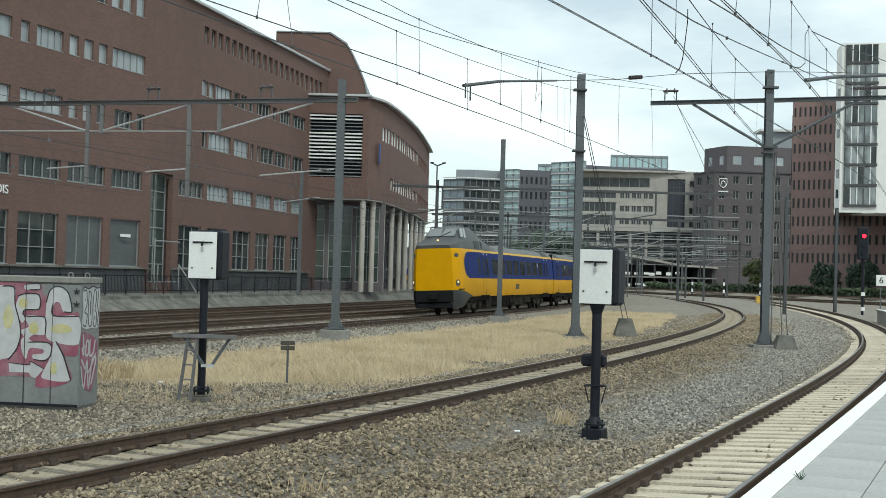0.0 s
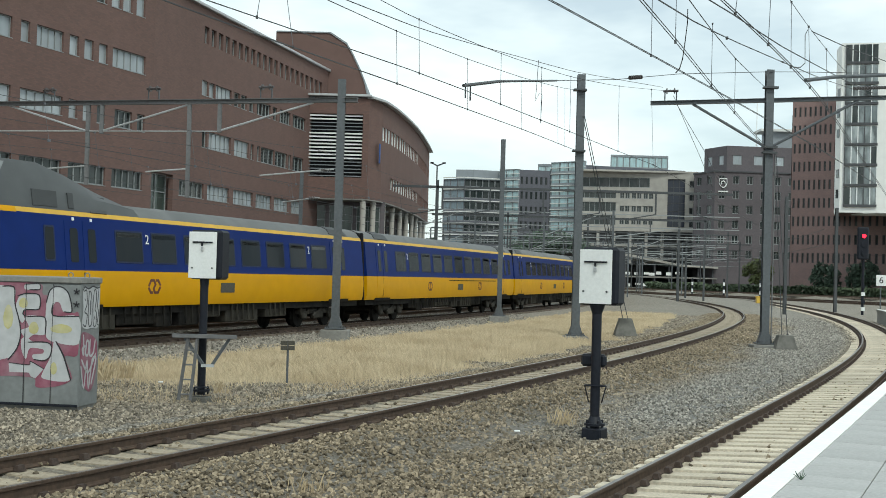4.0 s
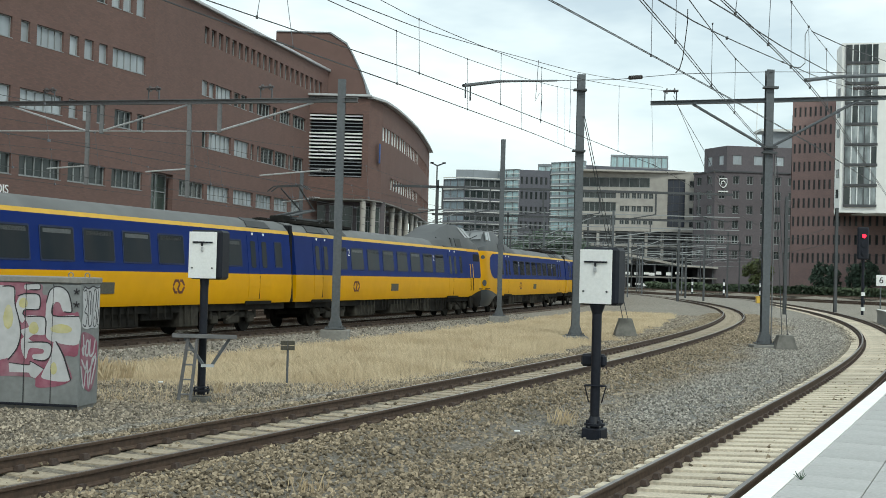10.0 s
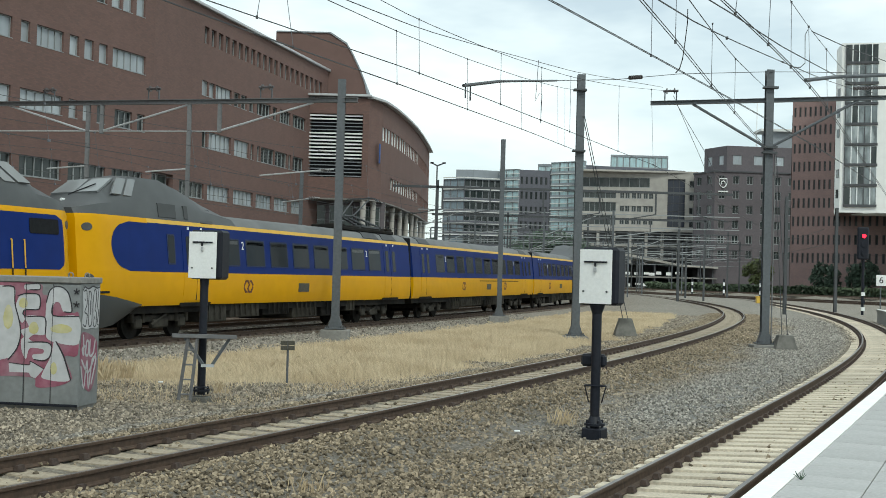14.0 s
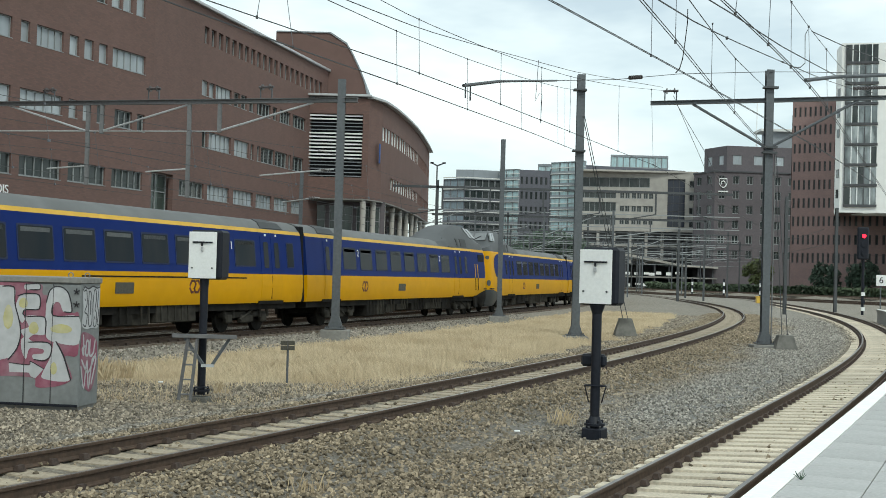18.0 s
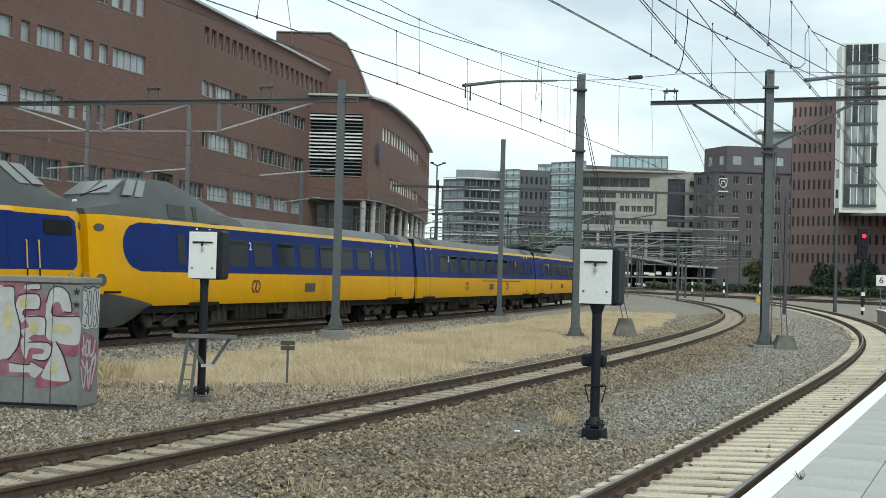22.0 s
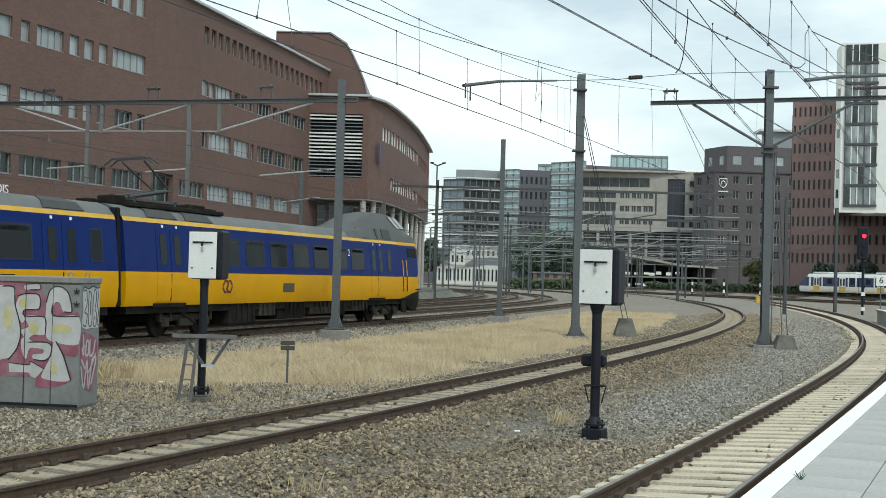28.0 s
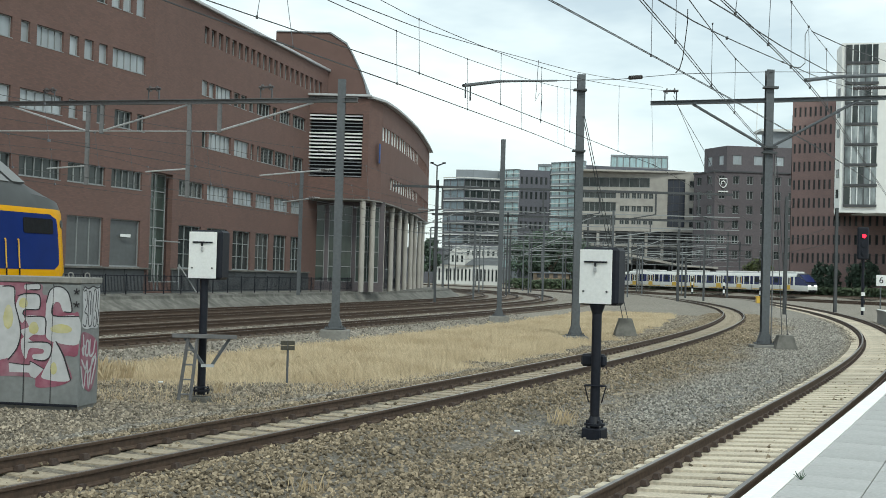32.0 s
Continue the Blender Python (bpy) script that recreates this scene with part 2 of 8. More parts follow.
def rod(bm, p, q, r, n=6):
    """A round bar from p to q."""
    p, q = Vector(p), Vector(q)
    d = q - p
    t = Matrix.Translation((p + q) / 2) @ d.to_track_quat("Z", "Y").to_matrix().to_4x4()
    bmesh.ops.create_cone(bm, cap_ends=True, segments=n, radius1=r, radius2=r, depth=d.length, matrix=t)


def beam(bm, p, q, w, h):
    """A straight bar of rectangular section from p to q."""
    p, q = Vector(p), Vector(q)
    d = q - p
    t = Matrix.Translation((p + q) / 2) @ d.to_track_quat("Y", "Z").to_matrix().to_4x4()
    box(bm, 0, 0, 0, w, d.length, h, m=t)


def ibeam(bm, p, q, w, h, t=0.02):
    """An H-section from p to q: two flanges joined by a web, one closed shape."""
    p, q = Vector(p), Vector(q)
    d = q - p
    m = Matrix.Translation((p + q) / 2) @ d.to_track_quat("Y", "Z").to_matrix().to_4x4()
    a, b, c, e = w / 2, h / 2, t / 2, h / 2 - t
    sec = [(-a, -b), (a, -b), (a, -e), (c, -e), (c, e), (a, e), (a, b), (-a, b), (-a, e), (-c, e), (-c, -e), (-a, -e)]
    ends = [[bm.verts.new(m @ Vector((x, k * d.length / 2, z))) for x, z in sec] for k in (-1, 1)]
    bm.faces.new(ends[0])
    bm.faces.new(ends[1][::-1])
    for k in range(12):
        bm.faces.new((ends[0][k], ends[1][k], ends[1][(k + 1) % 12], ends[0][(k + 1) % 12]))
    bmesh.ops.recalc_face_normals(bm, faces=bm.faces)


def disc(bm, x, y, z, r, depth, axis="Y", n=16):
    turn = {"X": pose(0, 0, 0, 0, 90, 0), "Y": pose(0, 0, 0, 90, 0, 0), "Z": pose(0, 0, 0)}[axis]
    bmesh.ops.create_cone(bm, cap_ends=True, segments=n, radius1=r, radius2=r, depth=depth, matrix=Matrix.Translation((x, y, z)) @ turn)


def plate(points, y0, y1):
    """A flat plate: the outline (x, z) carried from y0 to y1."""
    bm = bmesh.new()
    a = [bm.verts.new((x, y0, z)) for x, z in points]
    b = [bm.verts.new((x, y1, z)) for x, z in points]
    bm.faces.new(a)
    bm.faces.new(b[::-1])
    k = len(a)
    for i in range(k):
        bm.faces.new((a[i], b[i], b[(i + 1) % k], a[(i + 1) % k]))
    bmesh.ops.recalc_face_normals(bm, faces=bm.faces)
    return bm


def smooth(ob, angle=35):
    for p in ob.data.polygons:
        p.use_smooth = True
    ob.data.set_sharp_from_angle(angle=radians(angle))
    return ob


def raw_mesh(name, verts, faces, material):
    me = bpy.data.meshes.new(name)
    me.from_pydata(verts, [], faces)
    me.materials.append(material)
    me.update()
    return me


# ---- track lines: start, heading, and bends per kilometre at knots ----
class Line:
    def __init__(self, x, y, heading, knots, bends, length, z=0.0, cant=0.0, offset=0.0):
        self.z, self.cant = z, cant
        step = 0.5
        self.s = np.arange(0, length + step, step)
        k = np.interp(self.s, knots, bends) / 1000
        self.h = heading + np.concatenate([[0], np.cumsum((k[1:] + k[:-1]) / 2 * step)])
        dx, dy = np.sin(self.h), np.cos(self.h)
        self.x = x + np.concatenate([[0], np.cumsum((dx[1:] + dx[:-1]) / 2 * step)]) + offset * dy
        self.y = y + np.concatenate([[0], np.cumsum((dy[1:] + dy[:-1]) / 2 * step)]) - offset * dx
        self.length = length

    def at(self, s, off=0.0):
        """Place and heading at s metres, off metres to the right; straight on before the start."""
        if s < 0:
            x, y, h = self.x[0] + s * math.sin(self.h[0]), self.y[0] + s * math.cos(self.h[0]), self.h[0]
        else:
            x, y, h = (float(np.interp(s, self.s, v)) for v in (self.x, self.y, self.h))
        return x + off * math.cos(h), y - off * math.sin(h), h


LINE_A = Line(-25.309, -0.5525, 0.3912, [0, 23.5, 47, 70.5, 94, 110, 125, 140, 160, 185, 230],
              [-1.241, -1.130, -0.941, -1.346, -1.282, -0.980, -2.198, -3.767, -4.191, -4.399, -5.214], 420, z=0.10, cant=0.07)
FAN_K, FAN_B = [0, 23.5, 47, 70.5, 94, 122, 150, 188, 244], [-1.255, -1.149, -0.988, -1.2, -1.6, -4.2, -6.5, -7.5, -7.5]
LINE_D = Line(-25.333, -0.5525, 0.39111, FAN_K, FAN_B, 330, z=0.13, offset=-3.75)
LINE_BANK = Line(-25.333, -0.5525, 0.39111, FAN_K, FAN_B, 330, z=0.17, offset=-3.75)
LINE_E = Line(-25.333, -0.5525, 0.39111, FAN_K, FAN_B, 320, z=0.17, offset=-7.75)
LINE_F = Line(-25.333, -0.5525, 0.39111, FAN_K, FAN_B, 300, z=0.17, offset=-11.75)
LINE_B = Line(-9.807, 3.704, 0.44253, [0, 25, 50, 75, 100, 130, 160, 200, 260],
              [-1.388, -1.973, -2.301, -2.519, -3.295, -2.732, -1.375, -2.0, -3.0], 300, z=0.0)
LINE_C = Line(-2.181, 3.551, 0.43404, [0, 25, 50, 75, 100, 130, 160, 200, 260],
              [0.465, -1.22, -3.927, -2.75, -1.901, -1.223, -0.911, -1.055, -1.347], 300, z=0.0, cant=0.08)
LINE_S = Line(111.5, 97.4, -0.398, [0, 400], [0.0, 0.0], 330, z=0.65)
LINE_G = Line(69.5, 128.5, -0.36, [0, 400], [0.0, 0.0], 170, z=0.12)
LINE_H = Line(77.0, 128.5, -0.375, [0, 400], [0.0, 0.0], 170, z=0.2)


# ---- ground: one sheet with raised ballast beds, out to the horizon ----
def near_line(line, x, y, lo=0.0, hi=1e9):
    """Distance of many points to a track line (its nearest half-metre)."""
    keep = (line.s >= lo) & (line.s <= hi)
    lx, ly = line.x[keep][::3], line.y[keep][::3]
    best = np.full(x.shape, 1e9)
    for i in range(0, len(lx), 60):
        d = np.hypot(x[:, None] - lx[None, i:i + 60], y[:, None] - ly[None, i:i + 60]).min(1)
        best = np.minimum(best, d)
    return best


def spread(lo, hi, step, far, grow=1.22):
    a = list(np.arange(lo, hi, step))
    d, v = step, a[-1]
    right = []
    while v < far:
        d *= grow
        v += d
        right.append(v)
    d, v = step, lo
    left = []
    while v > -far:
        d *= grow
        v -= d
        left.append(v)
    return np.array(left[::-1] + a + right)


BEDS = ((LINE_A, 0.10), (LINE_D, 0.13), (LINE_E, 0.17), (LINE_F, 0.17), (LINE_B, 0.0), (LINE_C, -0.06), (LINE_S, 0.65), (LINE_G, 0.12), (LINE_H, 0.2))


def ground_height(x, y):
    """Height of the land at many points, and how far each is from any track."""
    z = np.full(x.shape, -0.42)
    far = np.hypot(x - 20, y - 90)
    z = z + 0.35 * np.clip((y - 110) / 60, 0, 1)
    best = np.full(x.shape, 1e9)
    for line, top in BEDS:
        d = near_line(line, x, y)
        best = np.minimum(best, d)
        # platform line's bed lies flush; its dark tone paints shade between sleepers
        fill = {LINE_B: (-0.222, 0.045), LINE_C: (-0.18, 0.0)}.get(line, (-0.27, 0.045))
        lean = 0.0
        if line is LINE_C:
            right = np.where(x > np.interp(y, line.y, line.x), 1.0, -1.0)
            lean = 0.053 * right * np.minimum(d, 1.3)
        bed = top + lean + fill[0] + fill[1] * np.clip((d - 0.8) / 0.15, 0, 1) - np.clip((d - 1.9) / 2.6, 0, 1) * 0.75
        bed = np.where(d < 4.5, bed, -9.0)
        z = np.maximum(z, bed)
    return z, best


def grey_zone(x, y, db, dc):
    """Where fresher grey stone lies: in the wedge between the two near lines, further off."""
    wob = np.array([noise.noise((a * 0.25, b * 0.25, 7.0)) for a, b in zip(x, y)])
    return np.clip((db - 2.2 + wob) / 1.6, 0, 1) * np.clip((dc - 1.0) / 0.8, 0, 1) * (db + dc < 14) * np.clip((y - 17 + 6 * wob) / 8, 0, 1)


def build_ground():
    gx, gy = spread(-34, 62, 0.55, 2600), spread(5, 120, 0.55, 2600)
    xx, yy = np.meshgrid(gx, gy)
    x, y = xx.ravel(), yy.ravel()
    inner = (np.abs(x - 15) < 160) & (y > -160) & (y < 420)
    z, best = np.full(x.shape, -0.42), np.full(x.shape, 99.0)
    z[~inner] += 0.35 * np.clip((y[~inner] - 110) / 60, 0, 1)
    z[inner], best[inner] = ground_height(x[inner], y[inner])
    rough = np.array([noise.noise((a * 0.9, b * 0.9, 0.0)) for a, b in zip(x, y)])
    z = z + np.where(inner & (best > 1.2), rough * 0.035, 0)
    # zones: straw verge between the lines, pale dusty bed of the platform line, grey dark stones
    da, db = near_line(LINE_A, x[inner], y[inner]), near_line(LINE_B, x[inner], y[inner])
    dc = near_line(LINE_C, x[inner], y[inner])
    straw, pale, grey = np.zeros(x.shape), np.zeros(x.shape), np.zeros(x.shape)
    r = rough[inner] * 0.5
    verge = np.clip((da + r - 2.7) / 0.5, 0, 1) * np.clip((db + r - 2.6) / 0.6, 0, 1) * np.clip((dc - 6) / 2, 0, 1)
    between = (da + db < 18.5) & (y[inner] < 97) & (y[inner] > 24.5)
    verge = verge * np.clip((db + r - 3.1 - np.clip((y[inner] - 45) * 0.03, 0, 2)) / 0.6, 0, 1) * (0.12 + 0.88 * np.clip((y[inner] + r * 3 - 28.5) / 3.5, 0, 1))
    straw[inner] = np.where(between, verge, 0)
    # platform line stays dark, so its bed stands for shade between sleepers
    pale[inner] = np.clip((1.25 - dc) / 0.3, 0, 1) * 0.05 + np.clip((1.2 - db) / 0.3, 0, 1) * 0.2
    side = np.zeros(x.shape)
    side[inner] = np.clip((3.3 - da + r) / 0.6, 0, 1) * np.clip((da - 1.0) / 0.3, 0, 1)
    grey[inner] = grey_zone(x[inner], y[inner], db, dc)
    dd = near_line(LINE_D, x[inner], y[inner])
    side[inner] = np.maximum(side[inner], 0.85 * (da < 3.2) * np.clip((da - 1.0) / 0.3, 0, 1) * np.clip((dd - 1.0) / 0.3, 0, 1))
    side[inner] = np.maximum(side[inner], 0.75 * np.clip((y[inner] - 46) / 16, 0, 1) * (straw[inner] < 0.3))
    ny, nx = xx.shape
    idx = np.arange(nx * ny).reshape(ny, nx)
    quads = np.stack([idx[:-1, :-1], idx[:-1, 1:], idx[1:, 1:], idx[1:, :-1]], -1).reshape(-1, 4)
    me = bpy.data.meshes.new("ground")
    me.from_pydata(np.stack([x, y, z], 1).tolist(), [], quads.tolist())
    for name, v in (("straw", straw), ("pale", pale), ("grey", grey), ("shoulder", side)):
        me.attributes.new(name, "FLOAT", "POINT").data.foreach_set("value", v.astype(np.float32))
    me.polygons.foreach_set("use_smooth", [True] * len(me.polygons))
    # base tone kept dark: it paints shade into the gaps between loose stones
    m = mat("ballast and earth", (0.16, 0.14, 0.112), 0.95, grain=22, amount=0.45, bump=1.0, stain=0.22, stain_amount=0.3,
            second=(0.19, 0.185, 0.175), dist=0.05)
    n, l = m.node_tree.nodes, m.node_tree.links
    b = n["Principled BSDF"]
    col = b.inputs["Base Color"].links[0].from_socket
    vor = n.new("ShaderNodeTexVoronoi")
    vor.inputs["Scale"].default_value = 16.0
    l.new(n.new("ShaderNodeTexCoord").outputs["Object"], vor.inputs["Vector"])
    for name, color in (("grey", (0.21, 0.208, 0.195)), ("shoulder", (0.31, 0.28, 0.235)), ("pale", (0.40, 0.34, 0.24)), ("straw", (0.46, 0.375, 0.245))):
        at = n.new("ShaderNodeAttribute")
        at.attribute_name = name
        mx = n.new("ShaderNodeMix")
        mx.data_type = "RGBA"
        tex = n.new("ShaderNodeTexNoise")
        tex.inputs["Detail"].default_value, tex.inputs["Roughness"].default_value = 7.0, 0.7
        tex.inputs["Scale"].default_value = {"grey": 26.0, "shoulder": 3.2, "pale": 20.0, "straw": 5.0}[name]
        tint = n.new("ShaderNodeMix")
        tint.data_type = "RGBA"
        tint.inputs["A"].default_value = (*[c * 0.45 for c in color], 1)
        tint.inputs["B"].default_value = (*[c * 1.42 for c in color], 1)
        l.new(tex.outputs["Fac"], tint.inputs["Factor"])
        l.new(at.outputs["Fac"], mx.inputs["Factor"])
        l.new(col, mx.inputs["A"])
        l.new(tint.outputs["Result"], mx.inputs["B"])
        col = mx.outputs["Result"]
    cell = n.new("ShaderNodeMix")
    cell.data_type, cell.blend_type = "RGBA", "MULTIPLY"
    cell.inputs["Factor"].default_value = 0.75
    vr = n.new("ShaderNodeMapRange")
    vr.inputs["To Min"].default_value, vr.inputs["To Max"].default_value = 0.45, 1.45
    l.new(vor.outputs["Color"], vr.inputs["Value"])
    l.new(col, cell.inputs["A"])
    l.new(vr.outputs["Result"], cell.inputs["B"])
    col = cell.outputs["Result"]
    l.new(col, b.inputs["Base Color"])
    bp = [k for k in n if k.bl_idname == "ShaderNodeBump"][0]
    l.new(vor.outputs["Distance"], bp.inputs["Height"])
    me.materials.append(m)
    return tagged(new("ground", me), "brown grey railway ballast and dry earth", "ground", kind="structure")


build_ground()

# ---- tracks ----
RAIL_SECTION = [(-0.072, -0.185), (0.072, -0.185), (0.072, -0.17), (0.012, -0.142), (0.012, -0.05), (0.037, -0.04),
                (0.037, -0.007), (0.028, 0.0), (-0.028, 0.0), (-0.037, -0.007), (-0.037, -0.04), (-0.012, -0.05),
                (-0.012, -0.142), (-0.072, -0.17)]


def sweep_rail(line, off, lo, hi, step, lift):
    verts, faces = [], []
    k = len(RAIL_SECTION)
    ss = np.arange(lo, hi + step, step)
    for s in ss:
        x, y, h = line.at(s, off)
        c, n = math.cos(h), math.sin(h)
        for u, v in RAIL_SECTION:
            verts.append((x + u * c, y - u * n, line.z + lift + v))
    for i in range(len(ss) - 1):
        for j in range(k):
            a, b = i * k + j, i * k + (j + 1) % k
            faces.append((a, b, b + k, a + k))
    me = raw_mesh("rail", verts, faces, RAIL)
    me.materials.append(RAIL_TOP)
    for i, p in enumerate(me.polygons):
        if i % k == 7:
            p.material_index = 1
    return me


def sleeper_mesh(material, w=0.40, length=2.52, h=0.2):
    bm = bmesh.new()
    rows = [(-length / 2, 0.0), (-0.98, 0.0), (-0.55, -0.012), (0.55, -0.012), (0.98, 0.0), (length / 2, 0.0)]
    rings = []
    for u, dz in rows:
        rings.append([bm.verts.new(p) for p in ((u, -w / 2, -h), (u, -w / 2 + 0.03, dz), (u, w / 2 - 0.03, dz), (u, w / 2, -h))])
    for a, b in zip(rings, rings[1:]):
        for j in range(4):
            bm.faces.new((a[j], a[(j + 1) % 4], b[(j + 1) % 4], b[j]))
    bm.faces.new(rings[0])
    bm.faces.new(rings[-1][::-1])
    bmesh.ops.recalc_face_normals(bm, faces=bm.faces)
    me = bpy.data.meshes.new("sleeper")
    bm.to_mesh(me)
    bm.free()
    me.materials.append(material)
    return me


def build_track(name, line, lo, hi, singles, spacing, material, label):
    tr = thing(name, label, "railway track", kind="structure")
    for off, lift in ((-0.753, 0.0), (0.753, line.cant)):
        part("rail", sweep_rail(line, off, lo, hi, 1.0, lift - line.cant / 2), None, tr)
    me = sleeper_mesh(material)
    roll = -math.degrees(math.atan2(line.cant, 1.506))
    cv, cf = [], []
    rest_v, rest_f = [], []
    base = [tuple(v.co) for v in me.vertices]
    polys = [tuple(p.vertices) for p in me.polygons]
    count = int((hi - lo) / spacing)
    for i in range(count):
        s = lo + (i + 0.5) * spacing
        x, y, h = line.at(s)
        m = Matrix.Translation((x, y, line.z - 0.19)) @ pose(0, 0, 0, 0, roll + random.uniform(-.4, .4), -math.degrees(h) + random.uniform(-.5, .5))
        if singles[0] <= s <= singles[1]:
            part("sleeper", me, None, tr, m=m)
            for u in (-0.753, 0.753):
                for e in (-0.105, 0.105):
                    k = len(cv)
                    for a, b, c in ((-.055, -.07, 0), (.055, -.07, 0), (.055, .07, 0), (-.055, .07, 0), (-.03, -.05, .075), (.03, -.05, .075), (.03, .05, .075), (-.03, .05, .075)):
                        cv.append(tuple(m @ Vector((u + e + a, b, c))))
                    cf += [(k, k + 1, k + 5, k + 4), (k + 1, k + 2, k + 6, k + 5), (k + 2, k + 3, k + 7, k + 6), (k + 3, k, k + 4, k + 7), (k + 4, k + 5, k + 6, k + 7)]
        else:
            k = len(rest_v)
            rest_v += [tuple(m @ Vector(v)) for v in base]
            rest_f += [tuple(k + j for j in p) for p in polys]
    if cv:
        tagged(part("rail_clips", raw_mesh("rail_clips", cv, cf, CLIP), None, tr), kind="stuff")
    if rest_v:
        tagged(part("far_sleepers", raw_mesh("far_sleepers", rest_v, rest_f, material), None, tr), kind="stuff")
    return tr


# ---- trains ----
def as_mesh(name, bm, material):
    me = bpy.data.meshes.new(name)
    bm.to_mesh(me)
    bm.free()
    me.materials.append(material)
    return me


SIDE = [(1.36, 0.92), (1.425, 1.10), (1.47, 1.55), (1.47, 1.985), (1.43, 2.6), (1.394, 3.15), (1.37, 3.54), (1.315, 3.675),
        (1.10, 3.93), (0.72, 4.08), (0.0, 4.14)]
BANDS = {"lower_panel": (0, 3), "window_band": (3, 6), "gutter_stripe": (6, 7), "roof": (7, 10)}
CAR_LEN = 26.45


def side_y(z):
    return float(np.interp(z, [p[1] for p in SIDE], [p[0] for p in SIDE]))


def loft(sections, rows, cap=(False, False)):
    """A skin over sections [(x, [(y, z), ...])], using the profile points of rows, on both sides."""
    bm = bmesh.new()
    grid = []
    for x, pts in sections:
        p = pts[rows[0]:rows[1] + 1]
        grid.append(([bm.verts.new((x, y, z)) for y, z in p], [bm.verts.new((x, -y, z)) for y, z in p]))
    for a, b in zip(grid, grid[1:]):
        for side in (0, 1):
            for i in range(rows[1] - rows[0]):
                bm.faces.new((a[side][i], b[side][i], b[side][i + 1], a[side][i + 1]))
    for end, on in ((0, cap[0]), (-1, cap[1])):
        if on:
            g = grid[end]
            for i in range(rows[1] - rows[0]):
                bm.faces.new((g[0][i], g[0][i + 1], g[1][i + 1], g[1][i]))
    bmesh.ops.remove_doubles(bm, verts=bm.verts, dist=0.0005)
    bmesh.ops.recalc_face_normals(bm, faces=bm.faces)
    return bm


def pane_mesh(w, h, material, depth=0.02, r=0.06):
    """A window pane with rounded corners and a rim, facing +y."""
    pts = []
    for cx, cz, a0 in ((w / 2 - r, h / 2 - r, 0), (-w / 2 + r, h / 2 - r, 90), (-w / 2 + r, -h / 2 + r, 180), (w / 2 - r, -h / 2 + r, 270)):
        for k in range(4):
            a = radians(a0 + 30 * k)
            pts.append((cx + r * math.cos(a), cz + r * math.sin(a)))
    bm = plate(pts, -0.03, depth)
    me = bpy.data.meshes.new("pane")
    bm.to_mesh(me)
    bm.free()
    me.materials.append(material)
    return me


def fin(x, z0, z1, side, w, out=0.0):
    """Pose of a flat piece of the side at x, leaning with the body."""
    y = (side_y(z0) + side_y(z1)) / 2 + out
    lean = math.degrees(math.atan2(side_y(z0) - side_y(z1), z1 - z0))
    m = Matrix.Translation((x, y, (z0 + z1) / 2)) @ pose(0, 0, 0, lean, 0, 0)
    if side < 0:
        m = pose(0, 0, 0, 0, 0, 180) @ Matrix.Translation((-2 * x, 0, 0)) @ m
    return m


PANES = {}


def pane(w, h, material):
    key = (w, h, material.name)
    if key not in PANES:
        PANES[key] = pane_mesh(w, h, material)
    return PANES[key]


def text_mesh(body, size, material, depth=0.004):
    cu = bpy.data.curves.new("mark", "FONT")
    cu.body, cu.size, cu.extrude, cu.align_x, cu.align_y = body, size, depth, "CENTER", "CENTER"
    ob = new("mark", cu)
    dg = bpy.context.evaluated_depsgraph_get()
    me = bpy.data.meshes.new_from_object(ob.evaluated_get(dg))
    bpy.data.objects.remove(ob)
    me.materials.clear()
    me.materials.append(material)
    return me


DIGITS = {d: text_mesh(d, 0.42, WHITE_PAINT) for d in "12"}


def bogie_mesh():
    bm = bmesh.new()
    for s in (-1, 1):
        box(bm, 0, s * 1.02, 0.62, 3.3, 0.12, 0.22, 0.03)
        box(bm, 0, s * 1.04, 0.46, 0.9, 0.2, 0.3, 0.04)
        for x in (-1.28, 1.28):
            box(bm, x, s * 1.06, 0.48, 0.42, 0.2, 0.34, 0.05)
            rod(bm, (x - .3, s * 1.1, .5), (x - .3, s * 1.1, .9), .07, 8)
            rod(bm, (x + .3, s * 1.1, .5), (x + .3, s * 1.1, .9), .07, 8)
        rod(bm, (-0.55, s * 1.14, 0.42), (0.4, s * 1.14, 0.8), 0.045, 6)
    box(bm, 0, 0, 0.66, 0.6, 2.0, 0.24)
    for x in (-1.5, 1.5):
        box(bm, x, 0, 0.6, 0.14, 2.0, 0.16)
    return bm


def wheel_mesh():
    bm = bmesh.new()
    for s in (-1, 1):
        disc(bm, 0, s * 0.76, 0.46, 0.46, 0.13, "Y", 20)
        disc(bm, 0, s * 0.70, 0.46, 0.49, 0.03, "Y", 20)
    rod(bm, (0, -1.0, 0.46), (0, 1.0, 0.46), 0.09, 8)
    return bm


